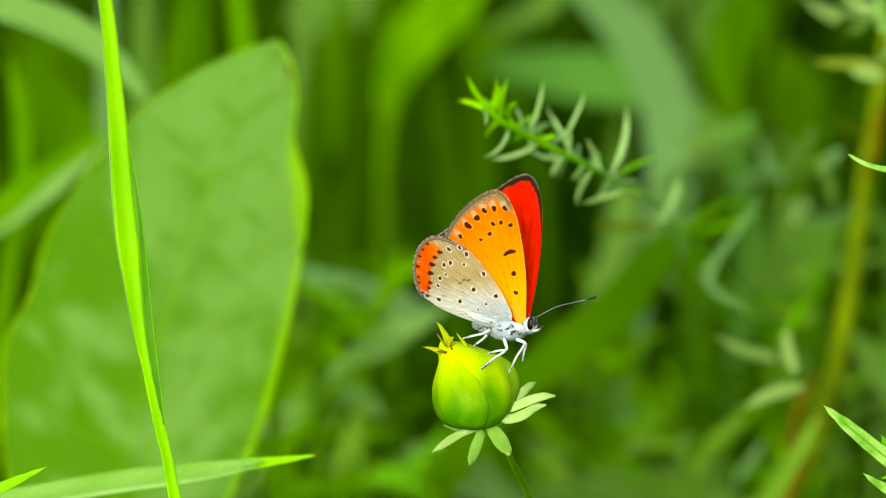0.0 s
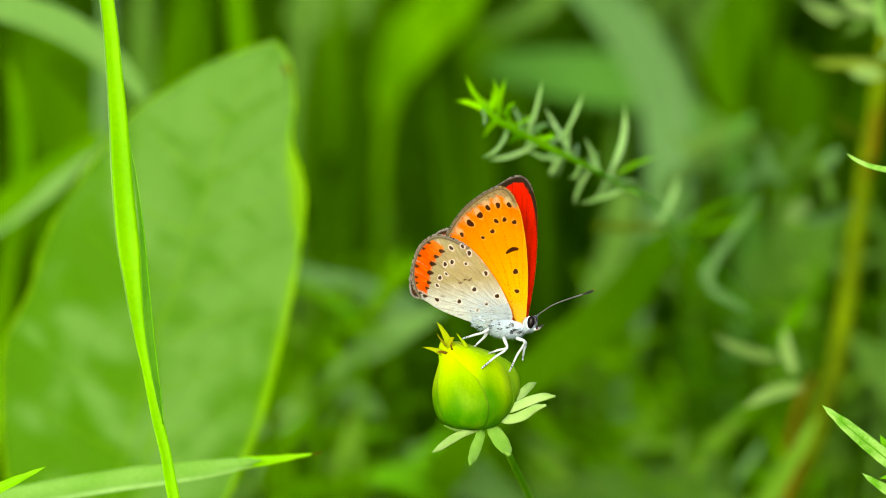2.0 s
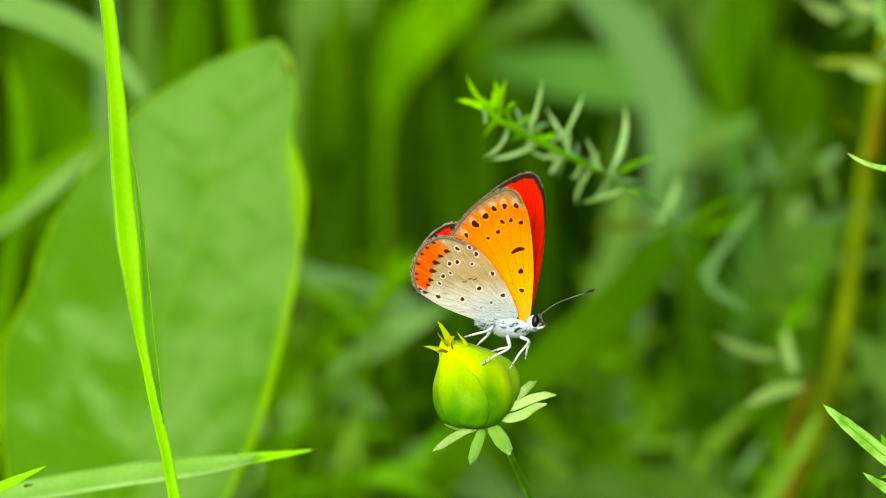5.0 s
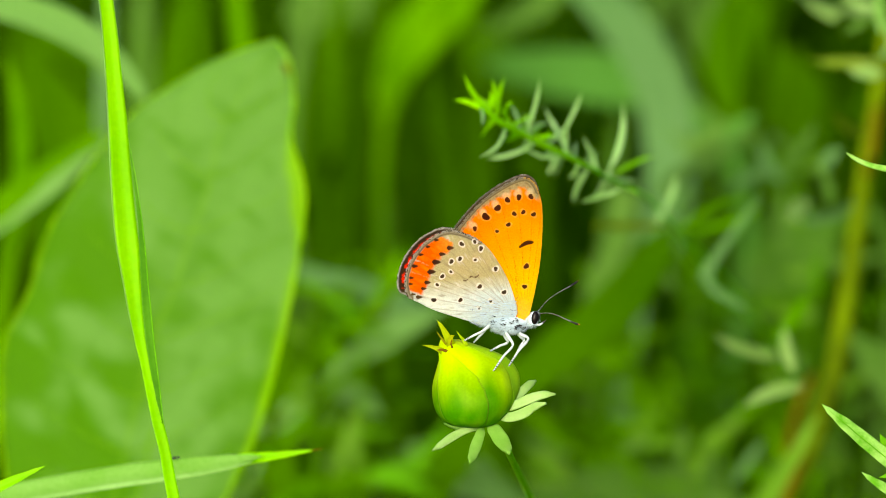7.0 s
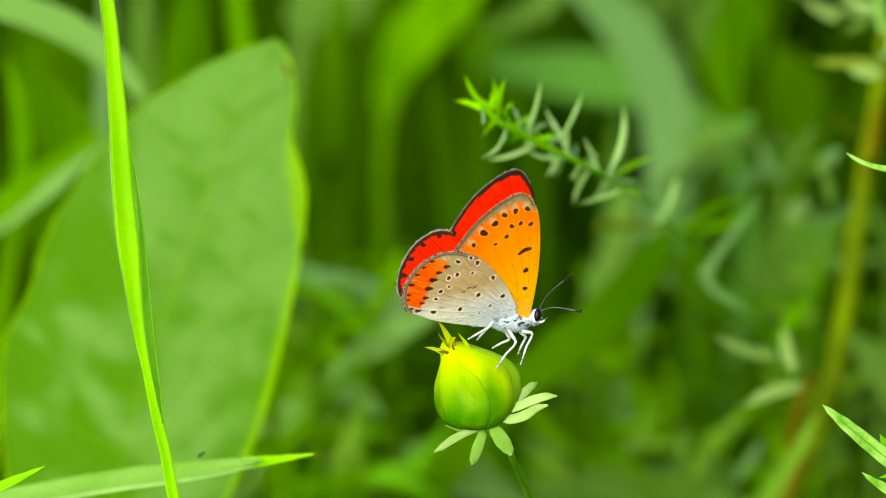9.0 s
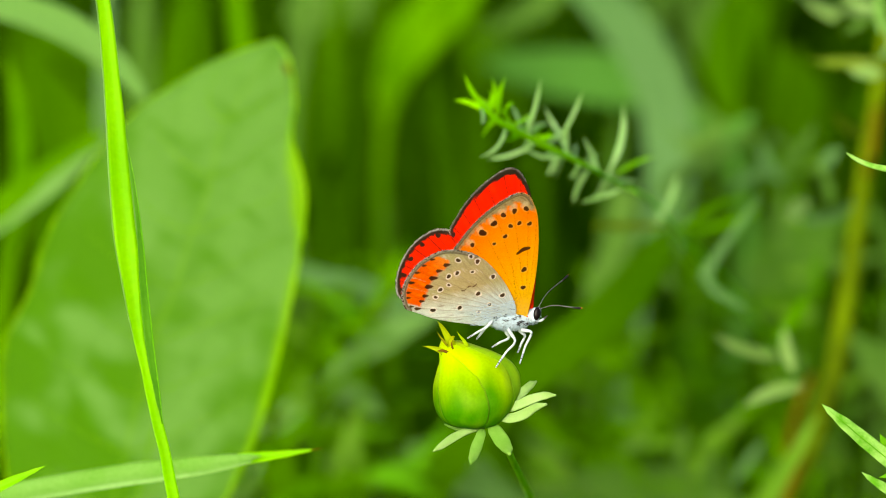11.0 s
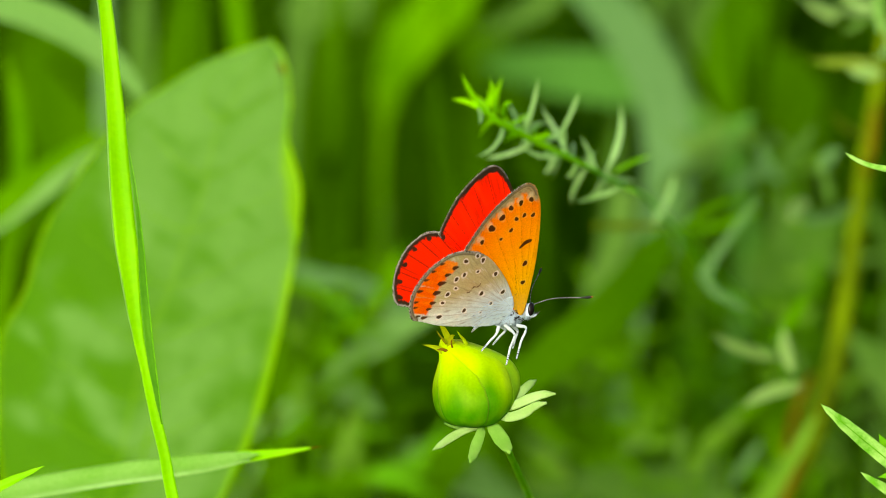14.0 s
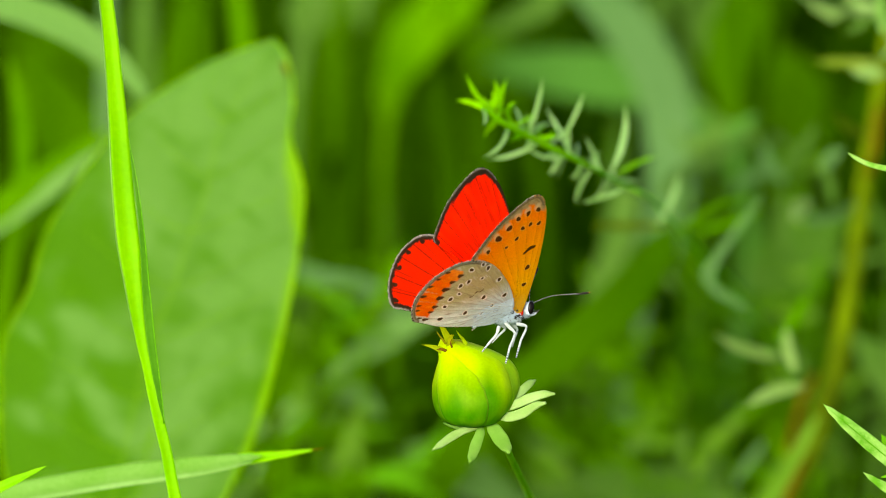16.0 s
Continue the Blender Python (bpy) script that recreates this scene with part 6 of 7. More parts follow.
    walk(BPARTS["far_fore"], [
        (0, pose(0.001906, 0.000569, -0.001099, 0.66, -4.12, -1.28)),
        (0.5, pose(0.001625, 0.000568, -0.000969, -0.11, -2.49, -1.28)),
        (1, pose(0.001825, 0.000871, -0.001028, -5.39, -4.72, -1.68)),
        (1.5, pose(0.001535, 0.000178, -0.000900, 2.24, -0.98, -1.29)),
        (2, pose(0.001743, 0.000219, -0.000959, 5.10, -2.04, -0.87)),
        (2.5, pose(0.001713, 0.000289, -0.000931, -1.18, -2.91, -1.66)),
        (3, pose(0.001790, 0.000504, -0.000940, -4.04, -4.88, -2.75)),
        (3.5, pose(0.001670, 0.000428, -0.000881, -3.35, -3.64, -1.85)),
        (4, pose(0.001868, 0.000424, -0.000928, -2.14, -1.43, -2.35)),
        (6.5, pose(0.001272, 0.000761, -0.000441, 12.97, -1.40, -3.81)),
        (7, pose(0.001827, 0.000217, -0.000306, 13.98, -1.98, -1.48)),
        (7.5, pose(0.001619, 0.000189, -0.000249, 11.06, 3.35, 0.32)),
        (8, pose(0.001970, 0.000229, -0.000169, 3.57, 6.74, 2.92)),
        (8.5, pose(0.002009, 0.000305, -0.000096, 0.46, 4.12, 3.20)),
        (9, pose(0.002067, 0.000340, -0.000018, -5.25, 0.97, 3.25)),
        (11.5, pose(0.002430, 0.000441, 0.000076, -6.93, 2.39, 5.54)),
        (12, pose(0.002065, 0.000282, 0.000054, 2.70, 0.75, 5.69)),
        (12.5, pose(0.001746, 0.000087, 0.000246, 7.99, 1.57, 5.77)),
        (13, pose(0.001526, 0.000167, 0.000230, 7.80, -0.88, 6.14)),
        (13.5, pose(0.001641, 0.000145, 0.000428, -4.73, -2.24, 8.44)),
        (14, pose(0.001616, 0.000175, 0.000432, -2.39, -1.44, 9.57)),
        (14.5, pose(0.001649, 0.000077, 0.000464, -5.30, -2.74, 11.35)),
        (15, pose(0.001810, 0.000079, 0.000567, -5.38, -1.81, 12.68)),
        (15.5, pose(0.001593, 0.000054, 0.000480, -9.16, -1.71, 11.88)),
        (16, pose(0.001736, 0.000071, 0.000577, -9.36, -2.97, 12.86)),
    ])
    walk(BPARTS["far_hind"], [
        (0, pose(0.000020, 0.001245, -0.001442, 0.66, -4.12, -1.28)),
        (0.5, pose(-0.000262, 0.001245, -0.001268, -0.11, -2.49, -1.28)),
        (1, pose(-0.000045, 0.001556, -0.001459, -5.39, -4.72, -1.68)),
        (1.5, pose(-0.000352, 0.000856, -0.001125, 2.24, -0.98, -1.29)),
        (2, pose(-0.000148, 0.000882, -0.001187, 5.10, -2.04, -0.87)),
        (2.5, pose(-0.000161, 0.000978, -0.001258, -1.18, -2.91, -1.66)),
        (3, pose(-0.000060, 0.001226, -0.001363, -4.04, -4.88, -2.75)),
        (3.5, pose(-0.000195, 0.001122, -0.001257, -3.35, -3.64, -1.85)),
        (4, pose(0.000005, 0.001137, -0.001220, -2.14, -1.43, -2.35)),
        (6.5, pose(0.000078, 0.001731, -0.001403, 17.33, -1.42, -2.45)),
        (7, pose(-0.000850, 0.000059, -0.000623, 12.52, 0.37, -4.59)),
        (7.5, pose(-0.001256, -0.000022, -0.000579, 10.12, 3.98, -4.11)),
        (8, pose(-0.001207, -0.000168, -0.000620, 3.54, 5.36, -3.50)),
        (8.5, pose(-0.001075, -0.000192, -0.000651, 1.29, 2.61, -2.38)),
        (9, pose(-0.000992, -0.000317, -0.000679, -2.99, -1.10, -1.45)),
        (11.5, pose(-0.000933, -0.000341, -0.000689, -4.35, -0.67, -0.71)),
        (12, pose(-0.000949, -0.000253, -0.000710, 3.20, -0.79, 0.19)),
        (12.5, pose(-0.001089, -0.000381, -0.000916, 8.74, -0.49, -1.93)),
        (13, pose(-0.000970, -0.000227, -0.000922, 7.59, -2.96, 0.89)),
        (13.5, pose(-0.001014, -0.000423, -0.001063, -2.43, -5.91, 2.48)),
        (14, pose(-0.000833, -0.000465, -0.000990, -0.47, -5.01, 4.52)),
        (14.5, pose(-0.000821, -0.000522, -0.000995, -3.94, -5.73, 5.26)),
        (15, pose(-0.000894, -0.000769, -0.001047, -3.64, -5.65, 4.46)),
        (15.5, pose(-0.001109, -0.000812, -0.001175, -6.62, -5.57, 4.19)),
        (16, pose(-0.001176, -0.000931, -0.001231, -6.71, -8.07, 5.10)),
    ])
    walk(BPARTS["ant_near"], [
        (0, pose(0.003514, 0.000764, 0.000458, 10.15, -69.32, -13.51)),
        (0.5, pose(0.003514, 0.000764, 0.000458, 11.45, -69.98, -14.38)),
        (1, pose(0.003514, 0.000764, 0.000458, 10.67, -68.88, -8.51)),
        (1.5, pose(0.003514, 0.000764, 0.000458, 13.22, -67.16, -17.92)),
        (2, pose(0.003514, 0.000764, 0.000458, 15.57, -66.46, -22.61)),
        (2.5, pose(0.003514, 0.000764, 0.000458, 16.02, -66.54, -21.16)),
        (3, pose(0.003514, 0.000764, 0.000458, 15.98, -67.42, -16.10)),
        (3.5, pose(0.003514, 0.000764, 0.000458, 14.98, -66.59, -14.01)),
        (4, pose(0.003514, 0.000764, 0.000458, 15.24, -68.65, -13.85)),
        (6.5, pose(0.003514, 0.000764, 0.000458, 13.62, -63.01, -23.30)),
        (7, pose(0.003514, 0.000764, 0.000458, 6.85, -51.24, -14.23)),
        (7.5, pose(0.003514, 0.000764, 0.000458, 4.76, -52.72, -9.34)),
        (8, pose(0.003514, 0.000764, 0.000458, 1.26, -52.62, -2.42)),
        (8.5, pose(0.003514, 0.000764, 0.000458, 0.48, -55.21, -0.86)),
        (9, pose(0.003514, 0.000764, 0.000458, 0.00, -58.40, 0.00)),
        (11.5, pose(0.003514, 0.000764, 0.000458, -3.15, -60.47, 4.97)),
        (12, pose(0.003514, 0.000764, 0.000458, -3.86, -60.73, 6.02)),
        (12.5, pose(0.003514, 0.000764, 0.000458, 6.63, -33.95, -14.93)),
        (13, pose(0.003514, 0.000764, 0.000458, -0.34, -41.90, 0.66)),
        (13.5, pose(0.003514, 0.000764, 0.000458, -5.53, -51.48, 8.68)),
        (14, pose(0.003514, 0.000764, 0.000458, -7.25, -50.10, 11.53)),
        (14.5, pose(0.003514, 0.000764, 0.000458, -8.93, -52.29, 13.74)),
        (15, pose(0.003514, 0.000764, 0.000458, -8.98, -48.97, 14.32)),
        (15.5, pose(0.003514, 0.000764, 0.000458, -11.49, -53.60, 17.17)),
        (16, pose(0.003514, 0.000764, 0.000458, -12.47, -56.30, 17.94)),
    ])
    walk(BPARTS["ant_far"], [
        (0, pose(0.003514, 0.000917, -0.000306, 8.88, 26.71, 21.32)),
        (0.5, pose(0.003514, 0.000917, -0.000306, 10.19, 32.66, 22.06)),
        (1, pose(0.003514, 0.000917, -0.000306, 7.87, 22.31, 21.12)),
        (1.5, pose(0.003514, 0.000917, -0.000306, 9.53, 27.29, 23.22)),
        (2, pose(0.003514, 0.000917, -0.000306, 11.89, 29.93, 27.62)),
        (2.5, pose(0.003514, 0.000917, -0.000306, 10.86, 28.07, 26.46)),
        (3, pose(0.003514, 0.000917, -0.000306, 9.29, 22.54, 25.78)),
        (3.5, pose(0.003514, 0.000917, -0.000306, 9.26, 23.56, 25.40)),
        (4, pose(0.003514, 0.000917, -0.000306, 11.92, 31.92, 27.59)),
        (6.5, pose(0.003514, 0.000917, -0.000306, 11.59, 33.76, 32.32)),
        (7, pose(0.003514, 0.000917, -0.000306, 13.00, 38.00, 36.62)),
        (7.5, pose(0.003514, 0.000917, -0.000306, 14.84, 41.31, 39.59)),
        (8, pose(0.003514, 0.000917, -0.000306, 15.86, 42.14, 42.84)),
        (8.5, pose(0.003514, 0.000917, -0.000306, 14.24, 40.45, 42.37)),
        (9, pose(0.003514, 0.000917, -0.000306, 13.04, 39.74, 41.83)),
        (11.5, pose(0.003514, 0.000917, -0.000306, 11.78, 38.78, 40.31)),
        (12, pose(0.003514, 0.000917, -0.000306, 10.85, 37.45, 40.24)),
        (12.5, pose(0.003514, 0.000917, -0.000306, 13.20, 46.61, 43.18)),
        (13, pose(0.003514, 0.000917, -0.000306, 11.75, 45.41, 42.98)),
        (13.5, pose(0.003514, 0.000917, -0.000306, 6.90, 40.16, 42.15)),
        (14, pose(0.003514, 0.000917, -0.000306, 7.88, 41.20, 45.70)),
        (14.5, pose(0.003514, 0.000917, -0.000306, 8.56, 42.82, 45.77)),
        (15, pose(0.003514, 0.000917, -0.000306, 7.54, 42.21, 43.82)),
        (15.5, pose(0.003514, 0.000917, -0.000306, 7.62, 42.37, 45.35)),
        (16, pose(0.003514, 0.000917, -0.000306, 7.27, 42.43, 44.94)),
    ])
    walk(BPARTS["leg0"], [
        (0, pose(-0.002903, -0.000764, 0.000382, -23.70, 28.09, -14.82)),
        (0.5, pose(-0.002903, -0.000764, 0.000382, -23.22, 27.28, -15.10)),
        (1, pose(-0.002903, -0.000764, 0.000382, -24.76, 27.51, -17.82)),
        (1.5, pose(-0.002903, -0.000764, 0.000382, -21.58, 27.24, -11.75)),
        (2, pose(-0.002903, -0.000764, 0.000382, -20.55, 26.11, -11.32)),
        (2.5, pose(-0.002903, -0.000764, 0.000382, -19.13, 25.29, -9.46)),
        (3, pose(-0.002903, -0.000764, 0.000382, -18.72, 24.48, -9.83)),
        (3.5, pose(-0.002903, -0.000764, 0.000382, -18.36, 24.22, -9.42)),
        (4, pose(-0.002903, -0.000764, 0.000382, -18.31, 22.87, -11.60)),
        (6.5, pose(-0.002903, -0.000764, 0.000382, -6.65, 7.50, -10.15)),
        (7, pose(-0.002903, -0.000764, 0.000382, 0.00, -0.00, 0.00)),
        (7.5, pose(-0.002903, -0.000764, 0.000382, 1.81, -2.72, 1.97)),
        (8, pose(-0.002903, -0.000764, 0.000382, 3.36, -5.24, 3.23)),
        (8.5, pose(-0.002903, -0.000764, 0.000382, 4.85, -7.82, 3.05)),
        (9, pose(-0.002903, -0.000764, 0.000382, 6.32, -10.34, 3.08)),
        (11.5, pose(-0.002903, -0.000764, 0.000382, 6.99, -11.54, 4.14)),
        (12, pose(-0.002903, -0.000764, 0.000382, 7.46, -12.58, 7.45)),
        (12.5, pose(-0.002903, -0.000764, 0.000382, 11.85, -21.69, 11.70)),
        (13, pose(-0.002903, -0.000764, 0.000382, 12.78, -23.87, 12.85)),
        (13.5, pose(-0.002903, -0.000764, 0.000382, 15.37, -29.24, 13.45)),
        (14, pose(-0.001758, -0.002097, 0.000928, 6.14, -10.58, 22.29)),
        (14.5, pose(-0.001817, -0.002361, 0.000912, 5.84, -9.83, 24.15)),
        (15, pose(-0.001605, -0.002575, 0.001034, 6.76, -12.04, 20.15)),
        (15.5, pose(-0.001845, -0.002291, 0.000929, 7.25, -13.09, 18.68)),
        (16, pose(-0.001883, -0.002314, 0.000925, 6.34, -11.21, 24.02)),
    ])
    walk(BPARTS["leg1"], [
        (0, pose(-0.000764, -0.001833, 0.000535, -19.37, 2.69, -8.35)),
        (0.5, pose(-0.000764, -0.001833, 0.000535, -19.33, 2.28, -9.19)),
        (1, pose(-0.000764, -0.001833, 0.000535, -20.27, 2.91, -8.40)),
        (1.5, pose(-0.000764, -0.001833, 0.000535, -17.45, 3.01, -6.48)),
        (2, pose(-0.000764, -0.001833, 0.000535, -17.11, 2.37, -7.68)),
        (2.5, pose(-0.000764, -0.001833, 0.000535, -16.14, 2.07, -7.74)),
        (3, pose(-0.000764, -0.001833, 0.000535, -16.09, 1.70, -8.57)),
        (3.5, pose(-0.000764, -0.001833, 0.000535, -15.75, 1.86, -7.99)),
        (4, pose(-0.000764, -0.001833, 0.000535, -16.38, 0.87, -10.62)),
        (6.5, pose(-0.000764, -0.001833, 0.000535, -8.18, -3.22, -16.77)),
        (7, pose(-0.000764, -0.001833, 0.000535, 0.00, -0.00, 0.00)),
        (7.5, pose(-0.000764, -0.001833, 0.000535, 1.40, -0.61, -0.58)),
        (8, pose(-0.000764, -0.001833, 0.000535, 2.35, -0.83, -0.24)),
        (8.5, pose(-0.000764, -0.001833, 0.000535, 3.17, -1.24, -0.84)),
        (9, pose(-0.000764, -0.001833, 0.000535, 4.26, -1.83, -1.88)),
        (11.5, pose(-0.000764, -0.001833, 0.000535, 4.72, -1.81, -1.19)),
        (12, pose(-0.000764, -0.001833, 0.000535, 5.16, -1.79, -0.52)),
        (12.5, pose(-0.000764, -0.001833, 0.000535, 2.41, 2.77, 13.17)),
        (13, pose(-0.000764, -0.001833, 0.000535, 2.59, 2.77, 13.47)),
        (13.5, pose(-0.000764, -0.001833, 0.000535, 3.57, 2.07, 12.58)),
        (14, pose(-0.000764, -0.001833, 0.000535, 3.43, 2.58, 14.20)),
        (14.5, pose(-0.000764, -0.001833, 0.000535, 4.17, 1.81, 12.64)),
        (15, pose(-0.000764, -0.001833, 0.000535, 3.55, 2.59, 14.46)),
        (15.5, pose(-0.000764, -0.001833, 0.000535, 4.04, 1.89, 12.71)),
        (16, pose(-0.000764, -0.001833, 0.000535, 4.29, 1.72, 12.47)),
    ])
    walk(BPARTS["leg2"], [
        (0, pose(0.001069, -0.001986, 0.000458, -0.39, 1.20, 7.24)),
        (0.5, pose(0.001069, -0.001986, 0.000458, -0.78, 1.20, 6.24)),
        (1, pose(0.001069, -0.001986, 0.000458, -0.04, 1.30, 8.87)),
        (1.5, pose(0.001069, -0.001986, 0.000458, 0.69, 1.13, 9.86)),
        (2, pose(0.001069, -0.001986, 0.000458, 0.08, 1.12, 8.04)),
        (2.5, pose(0.001069, -0.001986, 0.000458, 0.01, 1.07, 7.47)),
        (3, pose(0.001069, -0.001986, 0.000458, -0.33, 1.06, 6.52)),
        (3.5, pose(0.001069, -0.001986, 0.000458, 0.00, 1.08, 7.53)),
        (4, pose(0.001069, -0.001986, 0.000458, -1.12, 1.04, 4.34)),
        (6.5, pose(0.001069, -0.001986, 0.000458, -1.20, 0.43, 0.20)),
        (7, pose(0.001069, -0.001986, 0.000458, 0.00, -0.00, 0.00)),
        (7.5, pose(0.001069, -0.001986, 0.000458, 0.22, 1.00, 7.58)),
        (8, pose(0.001069, -0.001986, 0.000458, -0.20, 2.59, 16.71)),
        (8.5, pose(0.001069, -0.001986, 0.000458, -0.45, 2.59, 15.97)),
        (9, pose(0.001069, -0.001986, 0.000458, -0.43, 2.32, 14.35)),
        (11.5, pose(0.001069, -0.001986, 0.000458, -0.58, 2.36, 14.15)),
        (12, pose(0.001069, -0.001986, 0.000458, -0.95, 2.80, 15.69)),
        (12.5, pose(0.001069, -0.001986, 0.000458, -1.89, 2.55, 11.63)),
        (13, pose(0.001069, -0.001986, 0.000458, -2.82, 3.31, 13.43)),
        (13.5, pose(0.001069, -0.001986, 0.000458, -3.31, 3.20, 11.64)),
        (14, pose(0.001069, -0.001986, 0.000458, -3.52, 3.47, 12.53)),
        (14.5, pose(0.001069, -0.001986, 0.000458, -2.62, 2.82, 11.24)),
        (15, pose(0.001069, -0.001986, 0.000458, -3.32, 3.56, 13.52)),
        (15.5, pose(0.001069, -0.001986, 0.000458, -2.96, 3.05, 11.68)),
        (16, pose(0.001069, -0.001986, 0.000458, -2.90, 2.98, 11.45)),
    ])
    walk(BPARTS["leg3"], [
        (0, pose(-0.003361, -0.001069, -0.000458, -35.42, 25.10, -10.23)),
        (0.5, pose(-0.003361, -0.001069, -0.000458, -34.58, 24.50, -10.82)),
        (1, pose(-0.003361, -0.001069, -0.000458, -35.47, 25.05, -10.70)),
        (1.5, pose(-0.003361, -0.001069, -0.000458, -30.76, 23.37, -2.09)),
        (2, pose(-0.003361, -0.001069, -0.000458, -29.68, 22.49, -3.03)),
        (2.5, pose(-0.003361, -0.001069, -0.000458, -27.97, 21.48, -1.31)),
        (3, pose(-0.003361, -0.001069, -0.000458, -27.33, 20.95, -2.03)),
        (3.5, pose(-0.003361, -0.001069, -0.000458, -26.28, 20.38, -0.01)),
        (4, pose(-0.003361, -0.001069, -0.000458, -26.43, 20.10, -4.55)),
        (6.5, pose(-0.003361, -0.001069, -0.000458, -8.52, 6.86, 0.00)),
        (7, pose(-0.003361, -0.001069, -0.000458, 0.00, -0.00, 0.00)),
        (7.5, pose(-0.003361, -0.001069, -0.000458, 1.50, -1.91, 2.13)),
        (8, pose(-0.003361, -0.001069, -0.000458, 3.37, -4.37, 4.52)),
        (8.5, pose(-0.003361, -0.001069, -0.000458, 5.55, -6.51, 4.90)),
        (9, pose(-0.003361, -0.001069, -0.000458, 7.29, -8.14, 4.93)),
        (11.5, pose(-0.003361, -0.001069, -0.000458, 7.19, -9.42, 8.07)),
        (12, pose(-0.003361, -0.001069, -0.000458, 7.15, -11.17, 11.91)),
        (12.5, pose(-0.003361, -0.001069, -0.000458, 15.25, -17.55, 8.05)),
        (13, pose(-0.003361, -0.001069, -0.000458, 20.78, -17.84, -0.36)),
        (13.5, pose(-0.003361, -0.001069, -0.000458, 24.24, -22.61, 1.93)),
        (14, pose(-0.003361, -0.001069, -0.000458, 22.80, -23.35, 5.07)),
        (14.5, pose(-0.003361, -0.001069, -0.000458, 21.49, -22.85, 6.28)),
        (15, pose(-0.003361, -0.001069, -0.000458, 18.93, -23.79, 11.63)),
        (15.5, pose(-0.003361, -0.001069, -0.000458, 22.26, -24.17, 7.04)),
        (16, pose(-0.003361, -0.001069, -0.000458, 23.72, -24.58, 5.47)),
    ])
    walk(BPARTS["leg4"], [
        (0, pose(-0.001069, -0.001833, -0.000535, -18.00, 12.68, -14.60)),
        (0.5, pose(-0.001069, -0.001833, -0.000535, -17.78, 12.60, -15.35)),
        (1, pose(-0.001069, -0.001833, -0.000535, -16.37, 11.93, -15.54)),
        (1.5, pose(-0.001069, -0.001833, -0.000535, -15.29, 10.98, -8.64)),
        (2, pose(-0.001069, -0.001833, -0.000535, -15.39, 11.10, -9.54)),
        (2.5, pose(-0.001069, -0.001833, -0.000535, -15.05, 10.82, -8.19)),
        (3, pose(-0.001069, -0.001833, -0.000535, -14.85, 10.76, -8.96)),
        (3.5, pose(-0.001069, -0.001833, -0.000535, -14.02, 10.19, -7.49)),
        (4, pose(-0.001069, -0.001833, -0.000535, -14.45, 10.73, -11.52)),
        (6.5, pose(-0.001069, -0.001833, -0.000535, -4.00, 4.56, -8.55)),
        (7, pose(-0.001069, -0.001833, -0.000535, 0.00, -0.00, 0.00)),
        (7.5, pose(-0.001069, -0.001833, -0.000535, 0.54, -0.62, 0.85)),
        (8, pose(-0.001069, -0.001833, -0.000535, 1.56, -1.77, 2.24)),
        (8.5, pose(-0.001069, -0.001833, -0.000535, 2.94, -2.68, 1.89)),
        (9, pose(-0.001069, -0.001833, -0.000535, 4.09, -3.31, 1.21)),
        (11.5, pose(-0.001069, -0.001833, -0.000535, 3.72, -4.28, 4.90)),
        (12, pose(-0.001069, -0.001833, -0.000535, 3.43, -5.38, 8.71)),
        (12.5, pose(-0.001069, -0.001833, -0.000535, 5.92, -10.82, 16.62)),
        (13, pose(-0.001069, -0.001833, -0.000535, 7.33, -13.94, 20.16)),
        (13.5, pose(-0.001069, -0.001833, -0.000535, 8.06, -16.20, 22.98)),
        (14, pose(-0.001069, -0.001833, -0.000535, 6.20, -15.75, 26.09)),
        (14.5, pose(-0.001069, -0.001833, -0.000535, 5.73, -14.84, 25.37)),
        (15, pose(-0.001069, -0.001833, -0.000535, 2.72, -13.96, 30.68)),
        (15.5, pose(-0.001069, -0.001833, -0.000535, 5.92, -15.43, 26.10)),
        (16, pose(-0.001069, -0.001833, -0.000535, 7.33, -16.08, 24.28)),
    ])
